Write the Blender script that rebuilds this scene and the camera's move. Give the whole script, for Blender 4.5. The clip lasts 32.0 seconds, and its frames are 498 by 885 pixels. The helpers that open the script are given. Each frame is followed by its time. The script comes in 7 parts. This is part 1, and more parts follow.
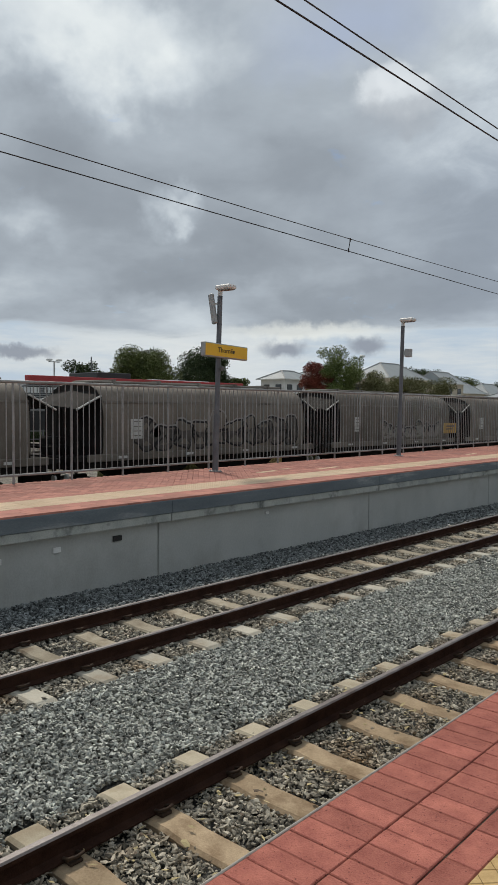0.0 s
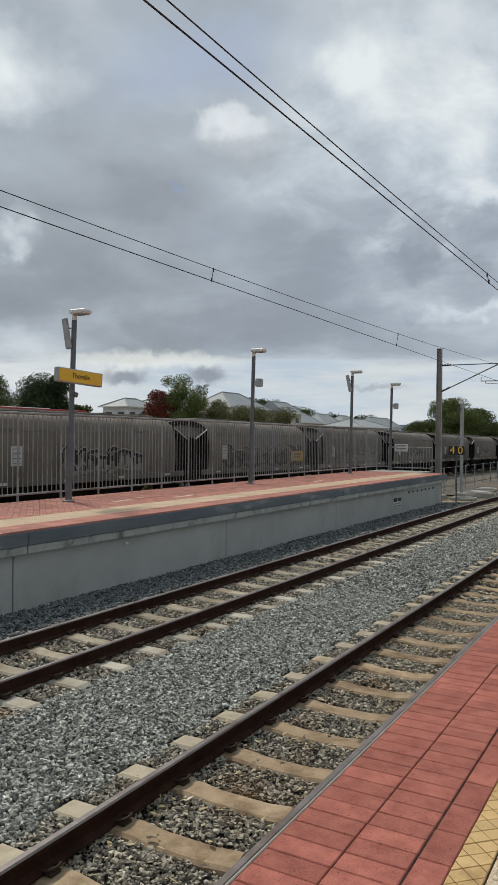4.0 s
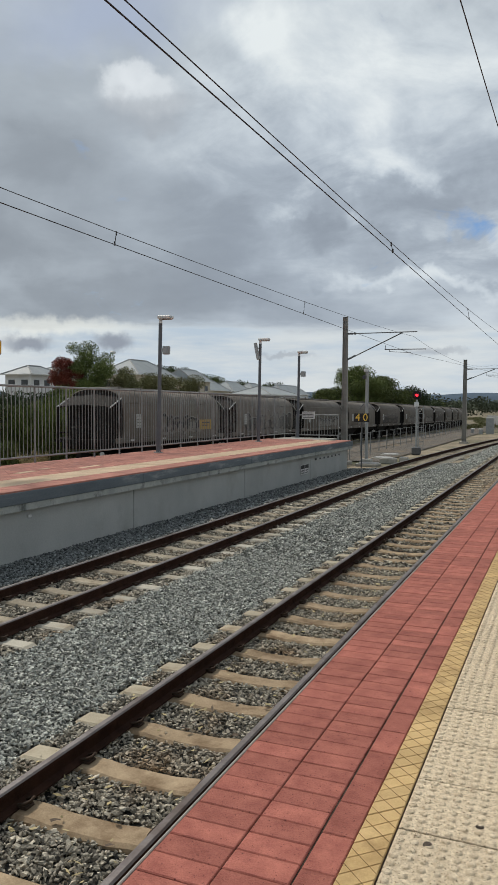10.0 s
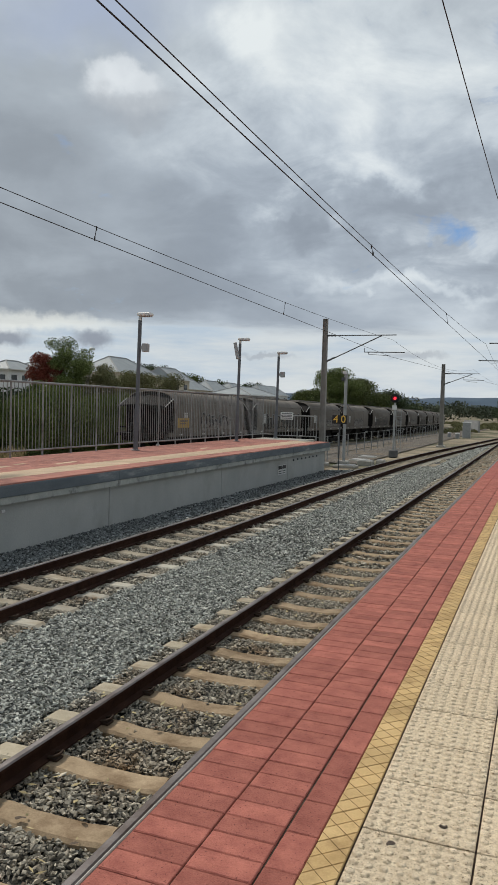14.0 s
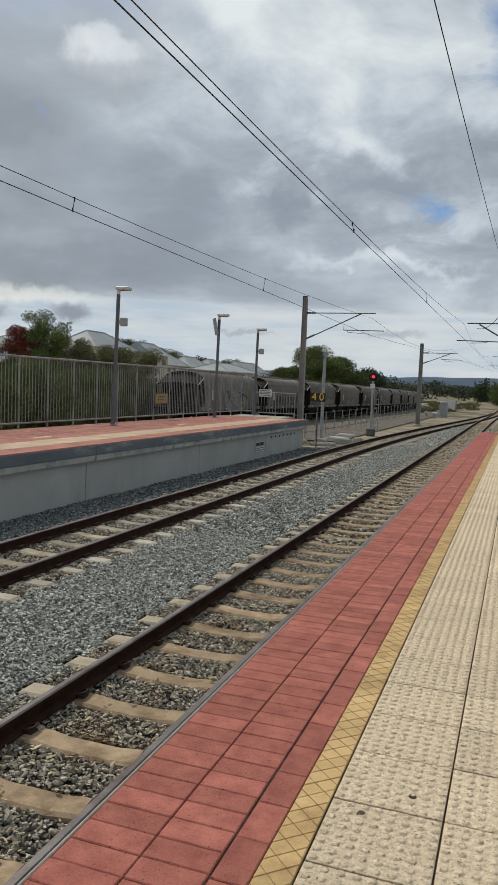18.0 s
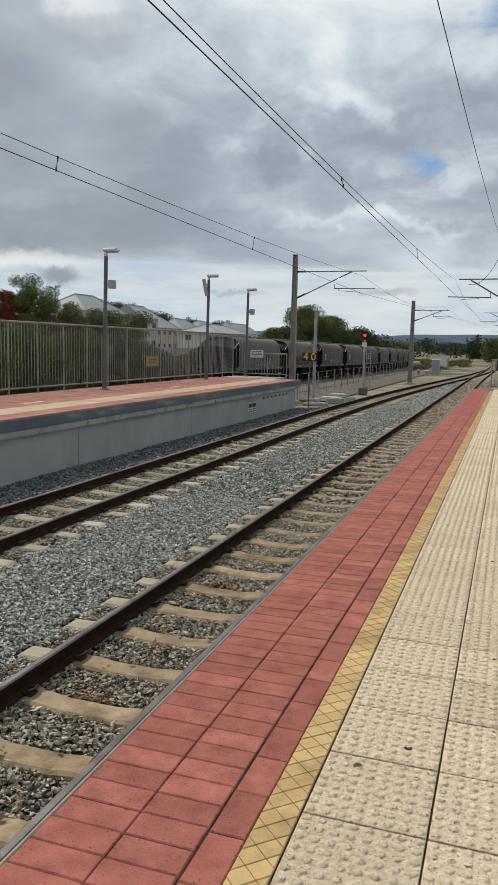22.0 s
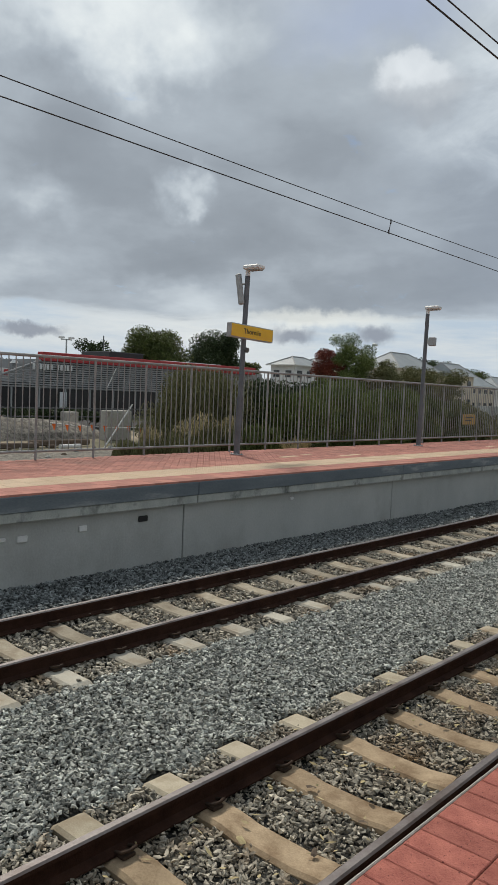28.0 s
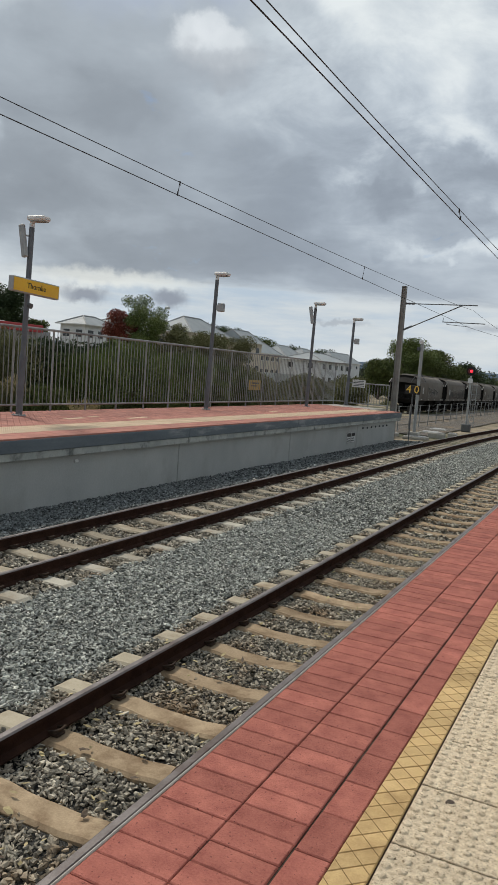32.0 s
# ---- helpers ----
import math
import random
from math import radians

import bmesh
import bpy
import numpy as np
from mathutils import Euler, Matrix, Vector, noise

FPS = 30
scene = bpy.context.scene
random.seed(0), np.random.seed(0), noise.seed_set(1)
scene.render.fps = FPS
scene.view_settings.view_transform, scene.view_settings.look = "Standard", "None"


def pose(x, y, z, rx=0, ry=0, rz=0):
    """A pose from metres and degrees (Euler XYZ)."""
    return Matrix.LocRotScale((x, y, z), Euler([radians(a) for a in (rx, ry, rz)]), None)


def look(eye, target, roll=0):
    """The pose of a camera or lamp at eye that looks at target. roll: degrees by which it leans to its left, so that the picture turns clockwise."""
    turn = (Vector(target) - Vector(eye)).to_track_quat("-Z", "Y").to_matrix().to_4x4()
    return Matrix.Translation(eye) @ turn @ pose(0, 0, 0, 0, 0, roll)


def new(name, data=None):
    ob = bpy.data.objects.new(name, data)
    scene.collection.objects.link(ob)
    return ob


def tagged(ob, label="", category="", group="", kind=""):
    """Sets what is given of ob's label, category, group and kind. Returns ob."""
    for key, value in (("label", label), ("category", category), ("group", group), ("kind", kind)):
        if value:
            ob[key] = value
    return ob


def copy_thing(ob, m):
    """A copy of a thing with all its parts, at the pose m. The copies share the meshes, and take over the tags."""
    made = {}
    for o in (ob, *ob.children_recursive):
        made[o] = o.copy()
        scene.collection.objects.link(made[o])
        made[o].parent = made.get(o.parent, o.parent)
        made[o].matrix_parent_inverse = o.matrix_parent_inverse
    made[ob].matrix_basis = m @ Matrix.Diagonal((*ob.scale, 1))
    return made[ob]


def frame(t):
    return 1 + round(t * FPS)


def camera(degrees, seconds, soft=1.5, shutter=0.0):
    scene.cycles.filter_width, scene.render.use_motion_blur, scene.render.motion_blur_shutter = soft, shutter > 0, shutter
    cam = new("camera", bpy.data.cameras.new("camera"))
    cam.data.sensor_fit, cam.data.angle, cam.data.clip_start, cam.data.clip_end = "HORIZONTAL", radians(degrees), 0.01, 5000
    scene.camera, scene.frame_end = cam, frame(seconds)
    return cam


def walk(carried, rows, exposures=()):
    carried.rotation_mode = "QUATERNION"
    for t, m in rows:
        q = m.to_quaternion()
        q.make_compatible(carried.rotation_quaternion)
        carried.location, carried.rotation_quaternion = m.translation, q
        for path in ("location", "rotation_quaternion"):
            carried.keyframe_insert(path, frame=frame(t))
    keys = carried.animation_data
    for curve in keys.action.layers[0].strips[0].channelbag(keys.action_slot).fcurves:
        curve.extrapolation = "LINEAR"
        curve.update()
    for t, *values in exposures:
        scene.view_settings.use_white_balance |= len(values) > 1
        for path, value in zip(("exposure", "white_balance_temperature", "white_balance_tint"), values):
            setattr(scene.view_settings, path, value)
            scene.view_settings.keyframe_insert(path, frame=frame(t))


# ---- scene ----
cam = camera(36.3, 32.0, soft=0.7)
PATH = [
    (0, (1.646, -2.672, 1.505), (0.321, -1.176, 1.415), 0.3),
    (0.5, (1.643, -2.672, 1.506), (0.353, -1.146, 1.405), 1.2),
    (1, (1.634, -2.674, 1.498), (0.406, -1.101, 1.367), 2.3),
    (1.5, (1.633, -2.665, 1.49), (0.467, -1.046, 1.349), 3.3),
    (2, (1.626, -2.677, 1.488), (0.506, -1.029, 1.318), 4.3),
    (2.5, (1.603, -2.688, 1.471), (0.504, -1.025, 1.308), 4.2),
    (4.5, (1.25, -2.824, 1.502), (0.308, -1.06, 1.529), -0.8),
    (5, (1.254, -2.829, 1.494), (0.384, -1.028, 1.514), -0.5),
    (5.5, (1.245, -2.795, 1.491), (0.408, -0.979, 1.468), 0.0),
    (6, (1.243, -2.815, 1.521), (0.41, -0.998, 1.461), 0.2),
    (6.5, (1.24, -2.79, 1.505), (0.4, -0.976, 1.432), 0.4),
    (7, (1.238, -2.765, 1.492), (0.391, -0.955, 1.411), 0.4),
    (7.5, (1.24, -2.78, 1.501), (0.392, -0.97, 1.417), 0.5),
    (8, (1.242, -2.774, 1.498), (0.395, -0.965, 1.419), 0.4),
    (8.5, (1.245, -2.775, 1.497), (0.391, -0.968, 1.412), 0.3),
    (9, (1.243, -2.772, 1.498), (0.361, -0.979, 1.416), 1.1),
    (9.5, (1.251, -2.726, 1.491), (0.398, -0.919, 1.409), 1.6),
    (10, (1.27, -2.675, 1.517), (0.497, -0.832, 1.421), 0.3),
    (10.5, (1.285, -2.623, 1.501), (0.641, -0.735, 1.363), -0.5),
    (11, (1.296, -2.639, 1.509), (0.691, -0.741, 1.33), -1.0),
    (11.5, (1.283, -2.622, 1.494), (0.648, -0.733, 1.322), -0.1),
    (12, (1.276, -2.637, 1.499), (0.571, -0.774, 1.311), 0.2),
    (12.5, (1.275, -2.658, 1.514), (0.507, -0.819, 1.358), 0.2),
    (13, (1.28, -2.651, 1.507), (0.521, -0.804, 1.381), 0.7),
    (13.5, (1.284, -2.65, 1.502), (0.544, -0.795, 1.393), 1.1),
    (14, (1.288, -2.654, 1.504), (0.568, -0.791, 1.409), 1.5),
    (14.5, (1.291, -2.657, 1.506), (0.586, -0.789, 1.401), 1.8),
    (16.5, (1.292, -2.656, 1.501), (0.608, -0.783, 1.34), 2.0),
    (17, (1.291, -2.647, 1.495), (0.613, -0.773, 1.338), 2.2),
    (17.5, (1.292, -2.651, 1.499), (0.617, -0.775, 1.34), 2.3),
    (18, (1.29, -2.651, 1.5), (0.627, -0.77, 1.346), 2.3),
    (18.5, (1.291, -2.643, 1.498), (0.639, -0.758, 1.35), 2.1),
    (19, (1.296, -2.654, 1.503), (0.644, -0.769, 1.356), 2.0),
    (19.5, (1.293, -2.652, 1.501), (0.637, -0.768, 1.35), 2.0),
    (20, (1.292, -2.649, 1.501), (0.636, -0.766, 1.343), 2.1),
    (20.5, (1.29, -2.641, 1.496), (0.64, -0.756, 1.337), 2.1),
    (21, (1.291, -2.651, 1.502), (0.658, -0.76, 1.345), 2.2),
    (21.5, (1.292, -2.656, 1.504), (0.663, -0.766, 1.322), 2.0),
    (22, (1.288, -2.627, 1.491), (0.649, -0.749, 1.237), 1.2),
    (22.5, (1.303, -2.651, 1.498), (0.693, -0.762, 1.258), 0.9),
    (23, (1.304, -2.629, 1.486), (0.75, -0.714, 1.334), 1.4),
    (23.5, (1.313, -2.669, 1.507), (0.765, -0.746, 1.468), 2.0),
    (24, (1.307, -2.676, 1.506), (0.732, -0.76, 1.485), 2.8),
    (24.5, (1.306, -2.67, 1.504), (0.711, -0.761, 1.472), 3.9),
    (26.5, (1.306, -2.683, 1.497), (0.509, -0.85, 1.432), 1.4),
    (27, (1.255, -2.738, 1.469), (0.114, -1.097, 1.403), 0.7),
    (27.5, (1.235, -2.734, 1.466), (-0.053, -1.206, 1.383), 1.5),
    (28, (1.186, -2.74, 1.447), (-0.146, -1.255, 1.318), 2.3),
    (28.5, (1.192, -2.749, 1.444), (-0.193, -1.314, 1.292), 2.4),
    (29, (1.213, -2.761, 1.454), (-0.193, -1.346, 1.318), 2.4),
    (29.5, (1.255, -2.757, 1.465), (0.026, -1.186, 1.326), 3.8),
    (30, (1.233, -2.708, 1.453), (0.235, -0.983, 1.286), 4.9),
    (30.5, (1.239, -2.695, 1.455), (0.29, -0.943, 1.286), 4.6),
    (31, (1.247, -2.684, 1.45), (0.303, -0.928, 1.294), 4.1),
    (31.5, (1.245, -2.671, 1.442), (0.331, -0.9, 1.276), 4.2),
    (32, (1.25, -2.666, 1.446), (0.374, -0.879, 1.251), 4.3),
]
walk(cam, [(t, look(eye, target, roll)) for t, eye, target, roll in PATH], exposures=((0, 0.0), (12, 0.0), (16, -0.03), (20.9, -0.07), (22, 0.08), (23, -0.04), (24, -0.12), (26.5, 0.03), (32, 0.0)))

# ---- world and sun ----
SUN_AZ, SUN_EL = 62.0, 48.0          # degrees left of the track's heading, and above the horizon
EXPOSURE = 0.0
scene.view_settings.exposure = EXPOSURE


def nodes_of(tree):
    tree.nodes.clear()

    def add(kind, **values):
        n = tree.nodes.new(kind)
        for key, value in values.items():
            if key in ("operation", "data_type", "blend_type", "sky_type", "sun_disc", "noise_dimensions", "interpolation_type",
                       "feature", "sun_elevation", "sun_rotation", "wave_type", "bands_direction", "use_clamp", "distance", "clamp"):
                if key == "operation": n.operation = value
                elif key == "data_type": n.data_type = value
                elif key == "blend_type": n.blend_type = value
                elif key == "sky_type": n.sky_type = value
                elif key == "sun_disc": n.sun_disc = value
                elif key == "feature": n.feature = value
                elif key == "interpolation_type": n.interpolation_type = value
                elif key == "sun_elevation": n.sun_elevation = value
                elif key == "sun_rotation": n.sun_rotation = value
                elif key == "bands_direction": n.bands_direction = value
                elif key == "use_clamp": n.use_clamp = value
                elif key == "clamp": n.clamp = value
        return n

    return add, tree.links.new


def ramp_of(add, stops):
    n = add("ShaderNodeValToRGB")
    el = n.color_ramp.elements
    while len(el) < len(stops):
        el.new(0.5)
    for e, (p, c) in zip(el, stops):
        e.position = p
        e.color = (*c, 1) if len(c) == 3 else c
    return n


def build_world():
    w = bpy.data.worlds.new("sky")
    scene.world = w
    w.use_nodes = True
    add, link = nodes_of(w.node_tree)
    co = add("ShaderNodeTexCoord")
    sep = add("ShaderNodeSeparateXYZ")
    link(co.outputs["Generated"], sep.inputs[0])

    def math_node(op, a, b=None, clamp=False):
        n = add("ShaderNodeMath", operation=op, use_clamp=clamp)
        for i, v in enumerate((a, b)):
            if v is None:
                continue
            if isinstance(v, (int, float)):
                n.inputs[i].default_value = v
            else:
                link(v, n.inputs[i])
        return n.outputs[0]

    zc = math_node("MAXIMUM", sep.outputs[2], 0.0)
    zp = math_node("ADD", zc, 0.24)
    px = math_node("DIVIDE", sep.outputs[0], zp)
    py = math_node("DIVIDE", sep.outputs[1], zp)
    layer = add("ShaderNodeCombineXYZ")
    link(px, layer.inputs[0]), link(py, layer.inputs[1])

    def cloud_noise(scale, detail, rough, dist, off):
        mp = add("ShaderNodeMapping")
        mp.inputs["Location"].default_value = off
        link(layer.outputs[0], mp.inputs[0])
        n = add("ShaderNodeTexNoise")
        n.inputs["Scale"].default_value, n.inputs["Detail"].default_value = scale, detail
        n.inputs["Roughness"].default_value, n.inputs["Distortion"].default_value = rough, dist
        link(mp.outputs[0], n.inputs["Vector"])
        return n.outputs["Fac"]

    big = cloud_noise(0.8, 6, 0.5, 0.1, (3.1, 1.7, 0))
    fine = cloud_noise(2.6, 10, 0.54, 0.2, (0.4, 5.2, 0))
    gaps = cloud_noise(4.2, 10, 0.62, 0.5, (7.3, 2.2, 0))

    # directions bent by noise, so that the banks get ragged edges
    bent = co.outputs["Generated"]
    ripple = None
    for scale, k in ((5.0, 0.16), (14.0, 0.085), (42.0, 0.026)):
        n = add("ShaderNodeTexNoise")
        n.inputs["Scale"].default_value, n.inputs["Detail"].default_value, n.inputs["Roughness"].default_value = scale, 4, 0.6
        link(co.outputs["Generated"], n.inputs["Vector"])
        s1 = add("ShaderNodeVectorMath", operation="SUBTRACT")
        link(n.outputs["Color"], s1.inputs[0])
        s1.inputs[1].default_value = (0.5, 0.5, 0.5)
        s2 = add("ShaderNodeVectorMath", operation="SCALE")
        link(s1.outputs[0], s2.inputs[0])
        s2.inputs["Scale"].default_value = k
        s3 = add("ShaderNodeVectorMath", operation="ADD")
        link(bent, s3.inputs[0]), link(s2.outputs[0], s3.inputs[1])
        bent = s3.outputs[0]
        if ripple is None:
            ripple = add("ShaderNodeVectorMath", operation="ADD")
            link(co.outputs["Generated"], ripple.inputs[0])
        if scale > 20:
            link(s2.outputs[0], ripple.inputs[1])

    def bank(az, el, wide, high, hard=0.0, source=None):
        """1 about the direction (degrees left of the track, above the horizon), 0 past wide and high degrees; hard: how crisp its edge is."""
        a, e = radians(az), radians(el)
        d = Vector((-math.sin(a) * math.cos(e), math.cos(a) * math.cos(e), math.sin(e)))
        side = Vector((math.cos(a), math.sin(a), 0))
        up = side.cross(d)
        if up.z < 0:
            up = -up
        c = add("ShaderNodeCombineXYZ")
        for k, (v, w) in enumerate(((side, math.sin(radians(wide))), (up, math.sin(radians(high))))):
            n = add("ShaderNodeVectorMath", operation="DOT_PRODUCT")
            link(source or bent, n.inputs[0])
            n.inputs[1].default_value = v / w
            link(n.outputs["Value"], c.inputs[k])
        n = add("ShaderNodeVectorMath", operation="DOT_PRODUCT")
        link(source or bent, n.inputs[0])
        n.inputs[1].default_value = d
        link(math_node("MULTIPLY", math_node("MULTIPLY", math_node("MINIMUM", n.outputs["Value"], 0.0), -30.0), 1.0), c.inputs[2])
        ln = add("ShaderNodeVectorMath", operation="LENGTH")
        shift = add("ShaderNodeVectorMath", operation="SUBTRACT")
        link(c.outputs[0], shift.inputs[0])
        shift.inputs[1].default_value = (0, d.dot(up) / math.sin(radians(high)), 0)
        link(shift.outputs[0], ln.inputs[0])
        r = add("ShaderNodeMapRange", interpolation_type="SMOOTHSTEP")
        r.inputs["From Min"].default_value, r.inputs["From Max"].default_value = 1.0, hard
        link(ln.outputs["Value"], r.inputs[0])
        return r.outputs[0]

    thick = math_node("ADD", math_node("MULTIPLY", big, 0.57), math_node("MULTIPLY", fine, 0.38))
    # lighter and darker masses of cloud: azimuth, elevation, half width, half height, thinner (-) or thicker (+)
    for az, el, wide, high, k in ((53, 25, 11, 6.5, -0.29), (66, 30, 14, 12, -0.16), (58, 17, 8, 4.5, 0.08), (47, 14.6, 2.4, 2.2, -0.17), (58.5, 13.5, 3, 2.6, -0.07), (61, 11, 6, 3, 0.05), (38, 17, 10, 6, 0.06),
                                  (43, 9, 16, 3.0, 0.07), (15, 23, 12, 8, -0.17), (21, 24.5, 3.0, 5, -0.10), (12, 18, 6, 3, -0.06), (20.5, 14.2, 4.0, 1.8, -0.13), (17.3, 12.6, 3.6, 2.0, 0.13),
                                  (0, 16, 6.5, 3.2, 0.18), (6, 15, 8, 2.2, 0.07), (48, 11, 18, 5, 0.07), (32, 13.5, 7, 4, 0.05), (22, 9, 16, 2.0, 0.04), (2.5, 18.5, 6, 2.5, -0.10), (9, 10, 10, 1.6, 0.06), (9.7, 16.6, 2.6, 1.7, -0.10), (14.6, 13.2, 1.7, 1.0, -0.11), (12.5, 12.2, 2.2, 1.2, 0.10), (16, 20, 5, 4, -0.06), (13, 17, 6, 2.6, -0.13), (5, 11.4, 15, 1.4, 0.09), (10, 8.9, 12, 0.8, -0.10), (0, 9, 6, 5, 0.10)):
        thick = math_node("ADD", thick, math_node("MULTIPLY", bank(az, el, wide, high), k))
    # broken, billowing cloud towards the open end of the line
    billow = math_node("MULTIPLY", math_node("SUBTRACT", gaps, 0.5), 0.5)
    thick = math_node("ADD", thick, math_node("MULTIPLY", bank(10, 18, 26, 13, 0.4), billow))
    cloud = ramp_of(add, [(0.23, (0.80, 0.85, 0.86)), (0.35, (0.595, 0.655, 0.70)), (0.46, (0.405, 0.457, 0.510)), (0.57, (0.305, 0.345, 0.390)), (0.74, (0.235, 0.266, 0.304))])
    link(thick, cloud.inputs[0])
    last = cloud.outputs[0]

    def veil(amount, colour):
        m = add("ShaderNodeMix", data_type="RGBA")
        link(amount, m.inputs[0])
        link(last, m.inputs[6])
        if isinstance(colour, tuple):
            m.inputs[7].default_value = (*colour, 1)
        else:
            link(colour, m.inputs[7])
        return m.outputs[2]

    last = veil(math_node("MULTIPLY", bank(14, 13, 26, 16, 0.3), 0.16), (0.36, 0.45, 0.60))
    # thin cloud with the blue showing through it, and the puff that stands before it
    last = veil(math_node("MULTIPLY", bank(33, 27, 11, 5.0), 0.75), (0.40, 0.47, 0.62))
    for az, el, wide, high, k in ((30.6, 21.7, 3.6, 1.9, 0.55), (32.5, 22.4, 1.5, 1.5, 0.75), (31.2, 22.8, 1.5, 1.3, 0.7), (29.8, 22.2, 1.8, 1.1, 0.5)):
        last = veil(math_node("MULTIPLY", bank(az, el, wide, high, 0.45, ripple.outputs[0]), k), (0.74, 0.785, 0.82))
    last = veil(math_node("MULTIPLY", bank(30.5, 20.2, 6, 1.9, 0.1), 0.6), (0.375, 0.41, 0.455))
    # open sky where the cloud breaks
    sky = add("ShaderNodeTexSky", sky_type="NISHITA", sun_disc=False, sun_elevation=radians(SUN_EL), sun_rotation=radians(-SUN_AZ))
    blue = add("ShaderNodeMix", data_type="RGBA", blend_type="MULTIPLY")
    blue.inputs[0].default_value = 1
    link(sky.outputs[0], blue.inputs[6])
    blue.inputs[7].default_value = (0.055, 0.078, 0.105, 1)
    open_sky = math_node("ADD", math_node("MULTIPLY", bank(-0.5, 23.5, 7.5, 5.0), 0.38), math_node("MULTIPLY", bank(6.8, 12.7, 3.4, 1.8), 0.27))
    open_sky = math_node("ADD", open_sky, math_node("MULTIPLY", bank(-25, 33, 25, 14), 0.3))
    hole = ramp_of(add, [(0.62, (0, 0, 0)), (0.88, (1, 1, 1))])
    link(math_node("ADD", math_node("MULTIPLY", gaps, 0.95), open_sky), hole.inputs[0])
    last = veil(math_node("MULTIPLY", hole.outputs[0], 0.8), blue.outputs[2])
    # the light strip low over the horizon, streaked, with small flat grey clouds in it
    streak = add("ShaderNodeMapping")
    streak.inputs["Scale"].default_value = (3.2, 3.2, 20)
    link(co.outputs["Generated"], streak.inputs[0])
    sn = add("ShaderNodeTexNoise")
    sn.inputs["Scale"].default_value, sn.inputs["Detail"].default_value, sn.inputs["Roughness"].default_value = 1.6, 8, 0.6
    link(streak.outputs[0], sn.inputs["Vector"])
    edge = math_node("ADD", zc, math_node("MULTIPLY", math_node("SUBTRACT", sn.outputs["Fac"], 0.5), 0.06))
    low = add("ShaderNodeMapRange", interpolation_type="SMOOTHSTEP")
    low.inputs["From Min"].default_value, low.inputs["From Max"].default_value = 0.110, 0.092
    link(edge, low.inputs[0])
    pale = ramp_of(add, [(0.34, (0.50, 0.60, 0.70)), (0.50, (0.66, 0.715, 0.745)), (0.68, (0.78, 0.81, 0.80))])
    link(sn.outputs["Fac"], pale.inputs[0])
    last = veil(math_node("MULTIPLY", low.outputs[0], 0.85), pale.outputs[0])
    last = veil(math_node("MULTIPLY", bank(37, 5.7, 10, 0.9, 0.2, ripple.outputs[0]), 0.6), (0.84, 0.86, 0.81))
    for az, el, wide, high in ((38.9, 4.4, 2.3, 0.8), (32.8, 4.6, 1.9, 0.95), (58.2, 4.0, 3.5, 0.6), (9, 4.0, 3.0, 0.4), (20, 3.8, 3, 0.35)):
        last = veil(math_node("MULTIPLY", bank(az, el, wide, high, 0.25, ripple.outputs[0]), 0.9 if az > 30 else 0.45), (0.275, 0.305, 0.36))
    bg = add("ShaderNodeBackground")
    bg.inputs[1].default_value = 1.0
    link(last, bg.inputs[0])
    out = add("ShaderNodeOutputWorld")
    link(bg.outputs[0], out.inputs[0])


build_world()
sun = new("sun", bpy.data.lights.new("sun", "SUN"))
sun.data.energy, sun.data.angle, sun.data.color = 2.65, radians(6), (1.0, 0.935, 0.83)
az, el = radians(SUN_AZ), radians(SUN_EL)
sun.matrix_world = look((0, 0, 60), (60 * math.sin(az), -60 * math.cos(az), 60 - 60 * math.tan(el)))


